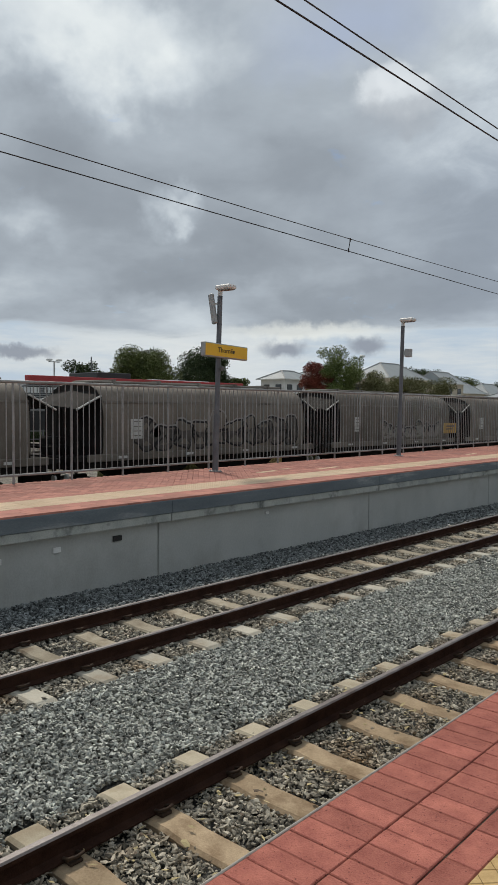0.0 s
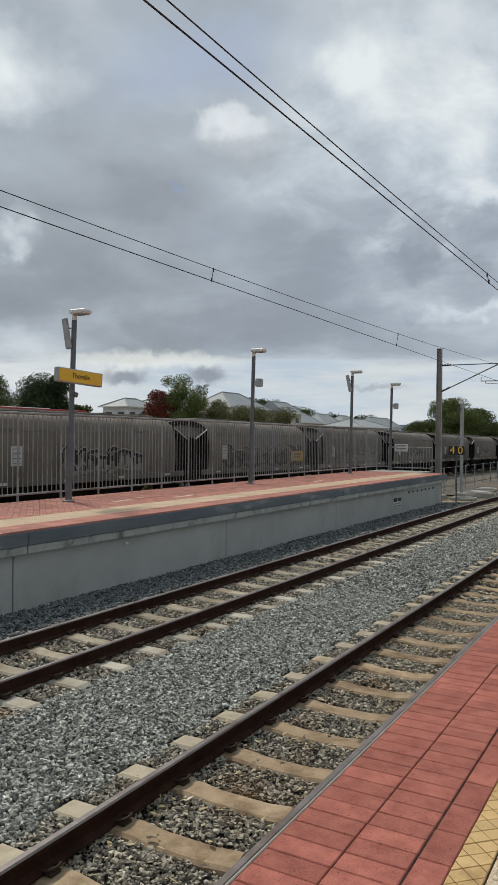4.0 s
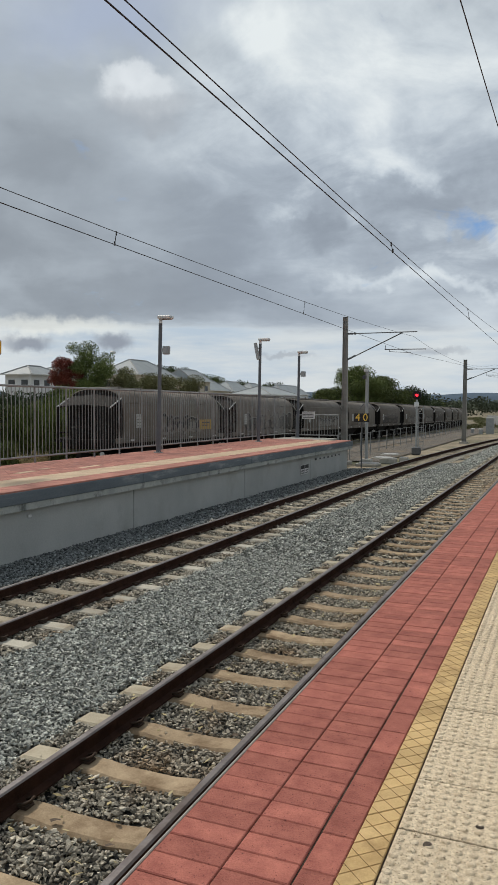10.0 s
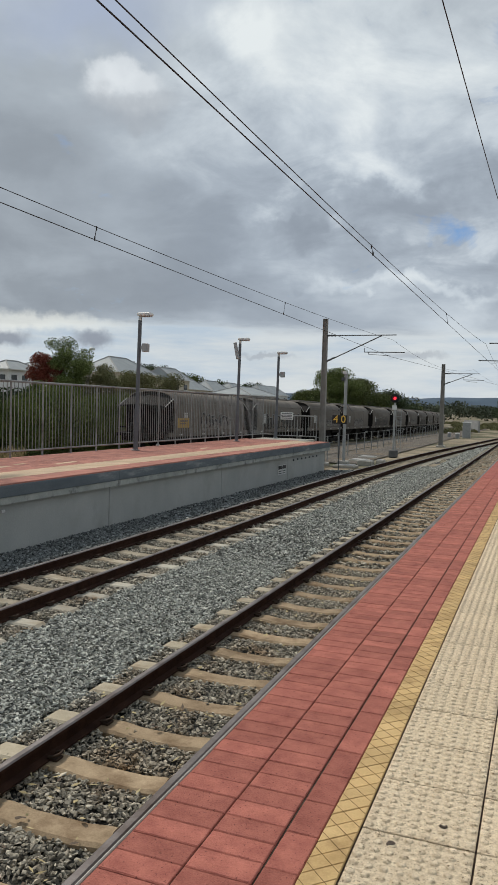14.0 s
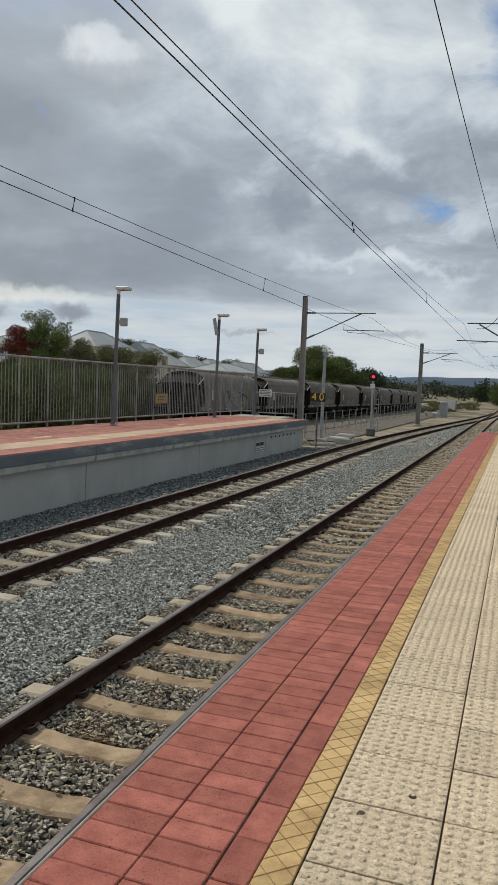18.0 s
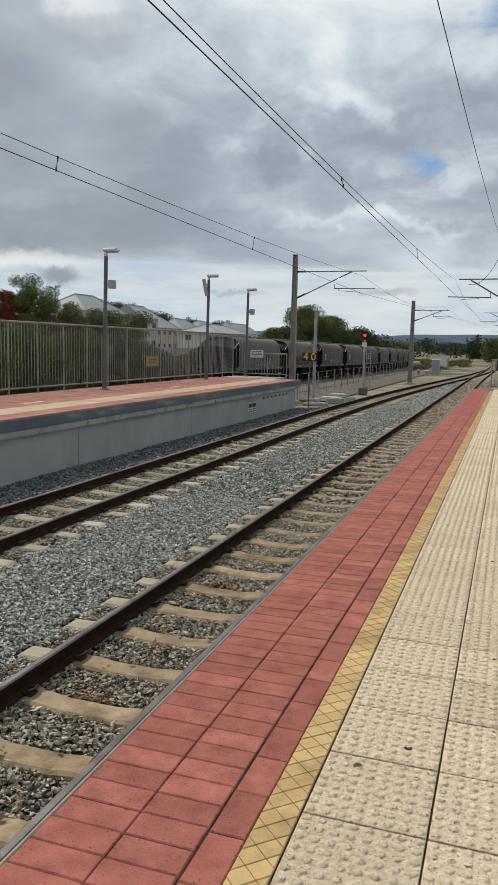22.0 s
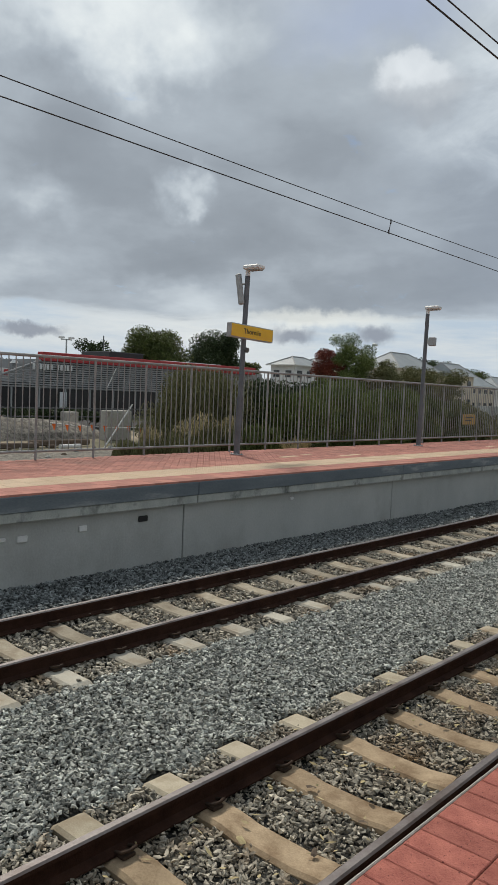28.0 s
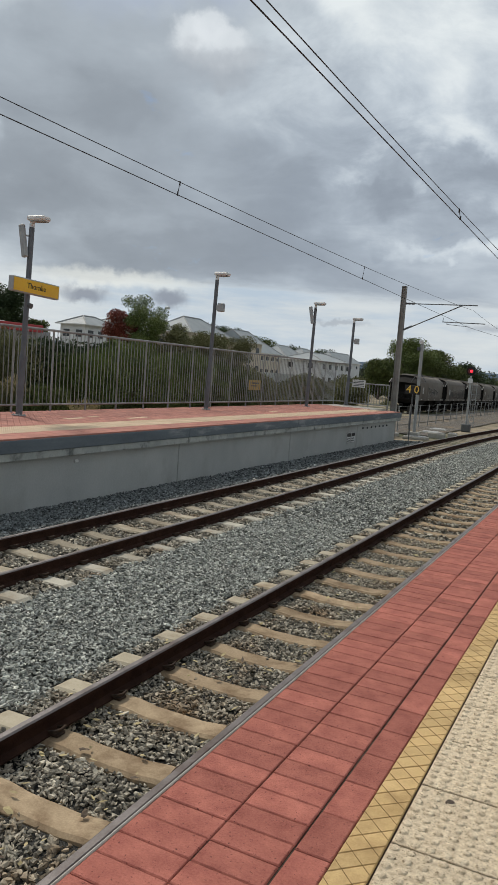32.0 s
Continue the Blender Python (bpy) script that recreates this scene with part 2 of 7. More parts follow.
# ---- materials ----
def surface(name, dark, light, scale=3.0, rough=0.7, bump=0.0, fine=40.0, metal=0.0, spread=0.0, local=False, detail=6, island=0.0,
            stain=None, stain_scale=0.6, stain_at=(0.5, 0.7), bumpd=0.01, stretch=(1, 1, 1), spec=None):
    """A worn, grained surface: two colours over coarse noise, fine grain, an optional stain, and relief."""
    m = bpy.data.materials.new(name)
    m.use_nodes = True
    add, link = nodes_of(m.node_tree)
    if local:
        vec = add("ShaderNodeTexCoord").outputs["Object"]
    else:
        vec = add("ShaderNodeNewGeometry").outputs["Position"]
    mp = add("ShaderNodeMapping")
    mp.inputs["Scale"].default_value = stretch
    link(vec, mp.inputs[0])
    vec = mp.outputs[0]

    def noise_of(s, d=detail, r=0.6):
        n = add("ShaderNodeTexNoise")
        n.inputs["Scale"].default_value, n.inputs["Detail"].default_value, n.inputs["Roughness"].default_value = s, d, r
        link(vec, n.inputs["Vector"])
        return n.outputs["Fac"]

    coarse, grain = noise_of(scale), noise_of(fine, 4)
    mid = add("ShaderNodeMath", operation="ADD")
    a = add("ShaderNodeMath", operation="MULTIPLY")
    a.inputs[1].default_value = 0.35
    link(grain, a.inputs[0])
    b = add("ShaderNodeMath", operation="MULTIPLY")
    b.inputs[1].default_value = 0.65
    link(coarse, b.inputs[0])
    link(a.outputs[0], mid.inputs[0]), link(b.outputs[0], mid.inputs[1])
    ramp = ramp_of(add, [(0.36, dark), (0.64, light)])
    link(mid.outputs[0], ramp.inputs[0])
    colour = ramp.outputs[0]
    if stain:
        st = ramp_of(add, [(stain_at[0], (0, 0, 0)), (stain_at[1], (1, 1, 1))])
        link(noise_of(stain_scale, 8, 0.65), st.inputs[0])
        mx = add("ShaderNodeMix", data_type="RGBA")
        link(st.outputs[0], mx.inputs[0])
        link(colour, mx.inputs[6])
        mx.inputs[7].default_value = (*stain, 1)
        colour = mx.outputs[2]
    if spread or island:
        if island:
            rnd = add("ShaderNodeNewGeometry").outputs["Random Per Island"]
        else:
            rnd = add("ShaderNodeObjectInfo").outputs["Random"]
        rg = add("ShaderNodeMapRange")
        k = spread or island
        rg.inputs["To Min"].default_value, rg.inputs["To Max"].default_value = 1 - k, 1 + k
        link(rnd, rg.inputs[0])
        hs = add("ShaderNodeHueSaturation")
        link(rg.outputs[0], hs.inputs["Value"])
        link(colour, hs.inputs["Color"])
        colour = hs.outputs[0]
    p = add("ShaderNodeBsdfPrincipled")
    link(colour, p.inputs["Base Color"])
    p.inputs["Metallic"].default_value = metal
    p.inputs["Specular IOR Level"].default_value = spec if spec is not None else (0.18 if rough > 0.55 else 0.45)
    rr = add("ShaderNodeMapRange")
    rr.inputs["To Min"].default_value, rr.inputs["To Max"].default_value = rough - 0.08, min(1.0, rough + 0.1)
    link(coarse, rr.inputs[0])
    link(rr.outputs[0], p.inputs["Roughness"])
    if bump:
        bn = add("ShaderNodeBump")
        bn.inputs["Strength"].default_value, bn.inputs["Distance"].default_value = bump, bumpd
        link(grain, bn.inputs["Height"])
        link(bn.outputs[0], p.inputs["Normal"])
    out = add("ShaderNodeOutputMaterial")
    link(p.outputs[0], out.inputs[0])
    return m


def glow(name, colour, strength):
    m = bpy.data.materials.new(name)
    m.use_nodes = True
    add, link = nodes_of(m.node_tree)
    e = add("ShaderNodeEmission")
    e.inputs[0].default_value, e.inputs[1].default_value = (*colour, 1), strength
    link(e.outputs[0], add("ShaderNodeOutputMaterial").inputs[0])
    return m


M = dict(
    red_brick=surface("red_brick", (0.280, 0.088, 0.068), (0.470, 0.170, 0.128), 9, 0.85, 0.9, 130, spread=0.15, stain=(0.14, 0.044, 0.036), stain_scale=75, stain_at=(0.60, 0.66), bumpd=0.006),
    red_field=surface("red_field", (0.275, 0.082, 0.066), (0.43, 0.145, 0.118), 7, 0.85, 0.5, 85, island=0.10, bumpd=0.004),
    far_brick=surface("far_brick", (0.335, 0.142, 0.108), (0.47, 0.215, 0.168), 1.5, 0.8, 0.3, 60, island=0.17, bumpd=0.004, stain=(0.27, 0.14, 0.11), stain_scale=0.8, stain_at=(0.5, 0.72)),
    yellow_brick=surface("yellow_brick", (0.47, 0.312, 0.135), (0.62, 0.435, 0.21), 5, 0.75, 0.5, 110, spread=0.12, stain=(0.31, 0.195, 0.085), stain_scale=4, stain_at=(0.52, 0.75), bumpd=0.003),
    tactile=surface("tactile", (0.56, 0.435, 0.29), (0.96, 0.815, 0.60), 45, 0.92, 1.0, 190, spread=0.08, stain=(0.27, 0.195, 0.12), stain_scale=95, stain_at=(0.57, 0.63), bumpd=0.009),
    far_tactile=surface("far_tactile", (0.53, 0.395, 0.27), (0.68, 0.53, 0.38), 1.2, 0.85, 0.5, 60, spread=0.06),
    score=surface("score", (0.19, 0.125, 0.055), (0.30, 0.20, 0.09), 30, 0.95, 0.4, 120),
    joint=surface("joint", (0.036, 0.025, 0.019), (0.095, 0.066, 0.050), 20, 0.95, 0.6, 120),
    coping=surface("coping", (0.30, 0.30, 0.295), (0.46, 0.455, 0.44), 5, 0.8, 0.3, 90),
    fascia=surface("fascia", (0.105, 0.125, 0.14), (0.18, 0.205, 0.22), 1.6, 0.75, 0.4, 50, stain=(0.29, 0.30, 0.295), stain_scale=1.6, stain_at=(0.55, 0.66), stretch=(1, 0.4, 2.2)),
    lip=surface("lip", (0.28, 0.30, 0.28), (0.47, 0.48, 0.445), 2.2, 0.85, 0.5, 60, stain=(0.13, 0.14, 0.13), stain_scale=2.6, stain_at=(0.52, 0.68)),
    wall_grey=surface("wall_grey", (0.385, 0.395, 0.375), (0.485, 0.495, 0.468), 0.9, 0.85, 0.4, 40, stain=(0.315, 0.308, 0.28), stain_scale=0.8, stain_at=(0.50, 0.78), stretch=(1, 0.8, 0.7)),
    concrete=surface("concrete", (0.36, 0.34, 0.30), (0.52, 0.50, 0.45), 3, 0.9, 0.4, 60, stain=(0.26, 0.23, 0.19), stain_scale=3),
    sleeper=surface("sleeper", (0.26, 0.190, 0.118), (0.44, 0.335, 0.22), 5, 0.9, 0.4, 70, spread=0.14, stain=(0.17, 0.11, 0.063), stain_scale=3.5, stain_at=(0.48, 0.70)),
    sleeper_far=surface("sleeper_far", (0.25, 0.21, 0.15), (0.42, 0.37, 0.285), 5, 0.9, 0.4, 70, spread=0.16, stain=(0.18, 0.135, 0.09), stain_scale=3.0, stain_at=(0.48, 0.70)),
    sleeper_end=surface("sleeper_end", (0.36, 0.31, 0.225), (0.50, 0.44, 0.33), 4, 0.9, 0.35, 80, spread=0.12, stain=(0.25, 0.19, 0.12), stain_scale=2.2, stain_at=(0.5, 0.72)),
    sleeper_grey=surface("sleeper_grey", (0.36, 0.335, 0.275), (0.52, 0.49, 0.41), 4, 0.9, 0.35, 80, spread=0.14, stain=(0.27, 0.21, 0.14), stain_scale=2, stain_at=(0.48, 0.72)),
    gravel=surface("gravel", (0.06, 0.055, 0.047), (0.36, 0.33, 0.28), 5, 0.95, 1.0, 16, bumpd=0.06, stain=(0.24, 0.205, 0.15), stain_scale=0.35, stain_at=(0.56, 0.74)),
    gravel_dark=surface("gravel_dark", (0.045, 0.041, 0.036), (0.235, 0.21, 0.18), 6, 0.95, 1.0, 18, bumpd=0.05, stain=(0.20, 0.155, 0.105), stain_scale=0.5, stain_at=(0.52, 0.66)),
    asphalt=surface("asphalt", (0.05, 0.05, 0.05), (0.085, 0.084, 0.082), 2, 0.9, 0.4, 50),
    rail_side=surface("rail_side", (0.026, 0.0125, 0.009), (0.060, 0.030, 0.020), 6, 0.9, 0.5, 120, spec=0.1),
    rail_head=surface("rail_head", (0.13, 0.110, 0.104), (0.225, 0.20, 0.192), 5, 0.52, 0.0, 60, metal=0.35, stain=(0.10, 0.072, 0.062), stain_scale=1.5, stain_at=(0.5, 0.68)),
    clip=surface("clip", (0.03, 0.02, 0.015), (0.07, 0.045, 0.03), 20, 0.8),
    stone=surface("stone", (0.168, 0.172, 0.155), (0.525, 0.53, 0.475), 14, 0.85, 0.5, 70, island=0.72, bumpd=0.006),
    stone_brown=surface("stone_brown", (0.185, 0.167, 0.134), (0.52, 0.472, 0.38), 14, 0.85, 0.5, 70, island=0.62, bumpd=0.006, stain=(0.25, 0.165, 0.09), stain_scale=1.6, stain_at=(0.52, 0.72)),
    stone_dark=surface("stone_dark", (0.07, 0.078, 0.078), (0.26, 0.275, 0.268), 12, 0.65, 0.35, 60, island=0.75, bumpd=0.004),
    # darker than the stones: shade in the gaps between them is painted here
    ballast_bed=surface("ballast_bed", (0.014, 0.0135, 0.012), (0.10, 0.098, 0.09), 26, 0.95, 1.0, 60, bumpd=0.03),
    ground=surface("ground", (0.17, 0.142, 0.10), (0.38, 0.315, 0.225), 0.5, 0.95, 0.8, 9, stain=(0.085, 0.09, 0.05), stain_scale=0.16, stain_at=(0.45, 0.58), bumpd=0.04),
    gum=surface("gum", (0.055, 0.042, 0.034), (0.12, 0.095, 0.075), 40, 0.9, 0.4, 150),
    steel=surface("steel", (0.28, 0.29, 0.285), (0.40, 0.41, 0.405), 4, 0.55, 0.1, 60, metal=0.15),
    steel_dark=surface("steel_dark", (0.085, 0.09, 0.095), (0.15, 0.155, 0.155), 4, 0.55, 0.1, 60, metal=0.4),
    mast=surface("mast", (0.23, 0.22, 0.205), (0.35, 0.34, 0.31), 2, 0.7, 0.2, 50, metal=0.25),
    fence_steel=surface("fence_steel", (0.25, 0.255, 0.25), (0.34, 0.345, 0.335), 4, 0.6, 0.1, 60, metal=0.15, stain=(0.15, 0.145, 0.135), stain_scale=1.5),
    pole=surface("pole", (0.095, 0.102, 0.112), (0.15, 0.158, 0.17), 3, 0.55, 0.1, 60, metal=0.15),
    wire=surface("wire", (0.032, 0.030, 0.029), (0.06, 0.058, 0.055), 3, 0.6),
    white=surface("white", (0.62, 0.62, 0.60), (0.76, 0.76, 0.74), 3, 0.5, 0.05, 40),
    grey_paint=surface("grey_paint", (0.28, 0.29, 0.29), (0.38, 0.39, 0.385), 4, 0.55),
    sign_yellow=surface("sign_yellow", (0.72, 0.40, 0.012), (0.80, 0.48, 0.03), 2, 0.4),
    black=surface("black", (0.010, 0.010, 0.011), (0.022, 0.022, 0.022), 5, 0.5),
    letter_yellow=surface("letter_yellow", (0.80, 0.50, 0.05), (0.88, 0.60, 0.1), 5, 0.5),
    wagon=surface("wagon", (0.132, 0.114, 0.094), (0.205, 0.180, 0.150), 0.55, 0.66, 0.2, 30, local=True, spread=0.16, stain=(0.078, 0.062, 0.049), stain_scale=0.8, stain_at=(0.50, 0.78), stretch=(1, 1, 0.35)),
    spray_dark=surface("spray_dark", (0.052, 0.046, 0.041), (0.125, 0.112, 0.098), 1.6, 0.6, local=True, fine=9),
    spray_pale=surface("spray_pale", (0.165, 0.150, 0.132), (0.30, 0.28, 0.25), 1.8, 0.6, local=True, fine=9),
    spray_light=surface("spray_light", (0.21, 0.20, 0.185), (0.34, 0.325, 0.30), 3, 0.7, local=True),
    # near-black: the shade between wagons is put into this colour
    shaded_wagon_end=surface("shaded_wagon_end", (0.014, 0.012, 0.010), (0.030, 0.026, 0.022), 1.5, 0.95, local=True, stain=(0.016, 0.013, 0.011), stain_scale=1.2),
    wagon_roof=surface("wagon_roof", (0.15, 0.135, 0.115), (0.24, 0.22, 0.19), 0.8, 0.7, 0.2, 30, local=True, spread=0.1, stain=(0.09, 0.075, 0.062), stain_scale=1.1),
    # near-black: shade below the wagons and at their ends is in the colour
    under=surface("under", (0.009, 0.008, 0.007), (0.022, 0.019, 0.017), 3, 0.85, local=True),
    wheel=surface("wheel", (0.04, 0.035, 0.03), (0.10, 0.085, 0.07), 3, 0.5, metal=0.6, local=True),
    chalk=surface("chalk", (0.40, 0.39, 0.37), (0.58, 0.57, 0.54), 4, 0.6, local=True),
    paint_dark=surface("paint_dark", (0.018, 0.017, 0.017), (0.045, 0.042, 0.04), 4, 0.6, local=True),
    red_metal=surface("red_metal", (0.36, 0.030, 0.035), (0.46, 0.05, 0.05), 0.6, 0.5),
    shop_wall=surface("shop_wall", (0.26, 0.265, 0.265), (0.37, 0.375, 0.37), 1, 0.7),
    shop_dark=surface("shop_dark", (0.008, 0.008, 0.009), (0.022, 0.022, 0.024), 1, 0.35),
    house_cream=surface("house_cream", (0.50, 0.44, 0.35), (0.62, 0.56, 0.46), 0.5, 0.9),
    house_white=surface("house_white", (0.62, 0.63, 0.64), (0.74, 0.75, 0.75), 0.5, 0.85),
    roof_metal=surface("roof_metal", (0.27, 0.295, 0.305), (0.37, 0.395, 0.40), 0.4, 0.6, 0.2, 8),
    window=surface("window", (0.02, 0.022, 0.025), (0.06, 0.065, 0.07), 0.4, 0.15),
    bark=surface("bark", (0.10, 0.075, 0.055), (0.20, 0.155, 0.12), 4, 0.95, 0.8, 30),
    leaf_green=surface("leaf_green", (0.058, 0.078, 0.024), (0.138, 0.160, 0.050), 0.7, 0.6, island=0.5),
    leaf_dark=surface("leaf_dark", (0.028, 0.046, 0.02), (0.066, 0.09, 0.036), 0.7, 0.6, island=0.4),
    leaf_light=surface("leaf_light", (0.070, 0.100, 0.028), (0.19, 0.225, 0.068), 0.7, 0.6, island=0.5),
    leaf_red=surface("leaf_red", (0.13, 0.026, 0.022), (0.27, 0.075, 0.045), 0.7, 0.6, island=0.45),
    leaf_olive=surface("leaf_olive", (0.11, 0.115, 0.05), (0.22, 0.21, 0.10), 0.7, 0.7, island=0.4),
    leaf_dry=surface("leaf_dry", (0.33, 0.27, 0.14), (0.54, 0.45, 0.26), 0.9, 0.9, island=0.35),
    # forest tinted blue: distance haze is mixed into the base colour
    hazed_hill=surface("hazed_hill", (0.055, 0.085, 0.125), (0.08, 0.115, 0.155), 0.01, 1.0, detail=8),
    far_trees=surface("far_trees", (0.05, 0.062, 0.045), (0.10, 0.115, 0.075), 0.15, 1.0, island=0.3),
    orange=surface("orange", (0.75, 0.14, 0.03), (0.85, 0.2, 0.05), 3, 0.6),
    notice=surface("notice", (0.38, 0.28, 0.09), (0.48, 0.36, 0.14), 3, 0.6),
    red_lamp=glow("red_lamp", (1.0, 0.03, 0.05), 2.2),
)


# ---- shapes ----
class Geo:
    """Gathers plain solids into one mesh."""

    def __init__(self):
        self.v, self.f, self.mi, self.smooth = [], [], [], []

    def add(self, verts, faces, mi=0, smooth=False):
        o = len(self.v)
        self.v += [tuple(p) for p in verts]
        self.f += [tuple(i + o for i in f) for f in faces]
        self.mi += [mi] * len(faces)
        self.smooth += [smooth] * len(faces)
        return self

    def box(self, c, s, mi=0, rz=0.0, rx=0.0, ry=0.0, ch=0.0):
        """A box of size s about c, its edges chamfered by ch."""
        h = [q / 2 for q in s]
        if ch <= 0:
            vs = [(x * h[0], y * h[1], z * h[2]) for z in (-1, 1) for y in (-1, 1) for x in (-1, 1)]
            fs = [(0, 2, 3, 1), (4, 5, 7, 6), (0, 1, 5, 4), (2, 6, 7, 3), (0, 4, 6, 2), (1, 3, 7, 5)]
        else:
            ring = lambda ax, ay: [(ax - ch, -ay), (ax, -ay + ch), (ax, ay - ch), (ax - ch, ay), (-ax + ch, ay), (-ax, ay - ch), (-ax, -ay + ch), (-ax + ch, -ay)]
            small = lambda: [(x * (h[0] - ch) / h[0] if abs(x) > 0 else 0, y * (h[1] - ch) / h[1]) for x, y in ring(h[0], h[1])]
            vs = [(x, y, z) for r, z in ((small(), -h[2]), (ring(h[0], h[1]), -h[2] + ch), (ring(h[0], h[1]), h[2] - ch), (small(), h[2])) for x, y in r]
            fs = [tuple(range(7, -1, -1)), tuple(range(24, 32))]
            for k in range(3):
                fs += [(k * 8 + i, k * 8 + (i + 1) % 8, k * 8 + 8 + (i + 1) % 8, k * 8 + 8 + i) for i in range(8)]
        m = Matrix.Translation(c) @ Euler((rx, ry, rz)).to_matrix().to_4x4()
        return self.add([m @ Vector(p) for p in vs], fs, mi)

    def rod(self, a, b, r, n=8, mi=0, r2=None, caps=True):
        a, b = Vector(a), Vector(b)
        q = (b - a).to_track_quat("Z", "Y").to_matrix()
        r2 = r if r2 is None else r2
        vs = []
        for p, rad in ((a, r), (b, r2)):
            vs += [p + q @ Vector((rad * math.cos(2 * math.pi * i / n), rad * math.sin(2 * math.pi * i / n), 0)) for i in range(n)]
        fs = [(i, (i + 1) % n, n + (i + 1) % n, n + i) for i in range(n)]
        self.add(vs, fs, mi, True)
        if caps:
            self.add(vs, [tuple(range(n - 1, -1, -1)), tuple(range(n, 2 * n))], mi)
        return self

    def tube(self, pts, r, n=6, mi=0):
        """One bent tube through the points."""
        pts = [Vector(p) for p in pts]
        pts = [p for k, p in enumerate(pts) if k == 0 or (p - pts[k - 1]).length > 1e-6]
        rings = []
        for k, p in enumerate(pts):
            q = (pts[min(k + 1, len(pts) - 1)] - pts[max(k - 1, 0)]).to_track_quat("Z", "Y").to_matrix()
            rings.append([p + q @ Vector((r * math.cos(2 * math.pi * i / n), r * math.sin(2 * math.pi * i / n), 0)) for i in range(n)])
        return self.sweep(rings, mi, smooth=True)

    def sweep(self, rings, mi=0, closed=True, caps=True, smooth=False):
        n = len(rings[0])
        vs = [p for r in rings for p in r]
        fs = []
        for k in range(len(rings) - 1):
            for i in range(n if closed else n - 1):
                j = (i + 1) % n
                fs.append((k * n + i, k * n + j, (k + 1) * n + j, (k + 1) * n + i))
        self.add(vs, fs, mi, smooth)
        if caps:
            self.add(vs, [tuple(range(n - 1, -1, -1)), tuple(range((len(rings) - 1) * n, len(rings) * n))], mi)
        return self

    def mesh(self, name, *mats):
        me = bpy.data.meshes.new(name)
        me.from_pydata(self.v, [], self.f)
        for m in mats:
            me.materials.append(m)
        me.polygons.foreach_set("material_index", self.mi)
        me.polygons.foreach_set("use_smooth", self.smooth)
        me.update()
        return me


def thing(name, at=(0, 0, 0), rz=0.0, label="", category="", group="", kind=""):
    ob = new(name)
    ob.matrix_basis = pose(*at, 0, 0, rz)
    return tagged(ob, label, category, group, kind)


def part(name, geo, material, parent, label="", at=None, rz=0.0):
    """One mesh object under a thing or a part. geo: a Geo, or a mesh that alike pieces share."""
    mats = material if isinstance(material, (list, tuple)) else [material]
    me = geo.mesh(name, *mats) if isinstance(geo, Geo) else geo
    ob = new(name, me)
    ob.parent = parent
    if at is not None:
        ob.matrix_basis = pose(*at, 0, 0, rz)
    return tagged(ob, label) if label else ob


def solid(name, geo, material, label="", category="", group="", kind=""):
    """A thing or a piece of the setting that is one mesh."""
    mats = material if isinstance(material, (list, tuple)) else [material]
    return tagged(new(name, geo.mesh(name, *mats)), label, category, group, kind)


def big_mesh(name, verts, faces, material):
    """A mesh from numpy arrays of triangles or quads."""
    me = bpy.data.meshes.new(name)
    k = faces.shape[1]
    me.vertices.add(len(verts)), me.loops.add(faces.size), me.polygons.add(len(faces))
    me.vertices.foreach_set("co", verts.astype(np.float32).ravel())
    me.loops.foreach_set("vertex_index", faces.astype(np.int32).ravel())
    me.polygons.foreach_set("loop_start", np.arange(0, faces.size, k, dtype=np.int32))
    me.polygons.foreach_set("use_smooth", np.zeros(len(faces), dtype=bool))
    me.materials.append(material)
    me.update(calc_edges=True)
    return me


# ---- plan ----
RAIL_Z = -0.96                # rail tops; the near platform's paving lies at 0
SLEEPER_Z = -1.115
FAR_Z, FAR_X, FAR_END = 0.06, -7.3, 29.4     # far platform: paving, edge, end
NEAR_END = 28.1
FREIGHT_X = -16.0


def smoothstep(a, b, v):
    u = min(1.0, max(0.0, (v - a) / (b - a)))
    return u * u * (3 - 2 * u)


def track_one(y):
    """The near track's centre line: straight past the platform, then a long bend to the left."""
    x = -1.455 + 0.35 * smoothstep(60, 100, y)
    return x - max(0.0, y - 130) ** 2 / 780


def track_two(y):
    """The far track's centre line, which joins the near one past the platforms."""
    x = -5.165
    if y > 24:
        x += 3.75 * smoothstep(24, 98, y) ** 1.0
    return x if y < 98 else track_one(y)


def freight_line(s):
    """The freight line: place along it by distance s, and its rail height."""
    x = FREIGHT_X - max(0.0, s - 80) ** 2 / 1800
    z = -1.28 - 0.0075 * max(0.0, s - 20)
    return x, s, z


def ground_z(x, y):
    """Height of the open ground: a shade below the ballast, lower along the freight line and beyond it."""
    z = -1.16
    z -= 0.0078 * max(0.0, min(y, 160) - 25) * smoothstep(-8.5, -13, x)
    z += 0.72 * smoothstep(-29, -40, x) * smoothstep(80, 45, y)
    return z


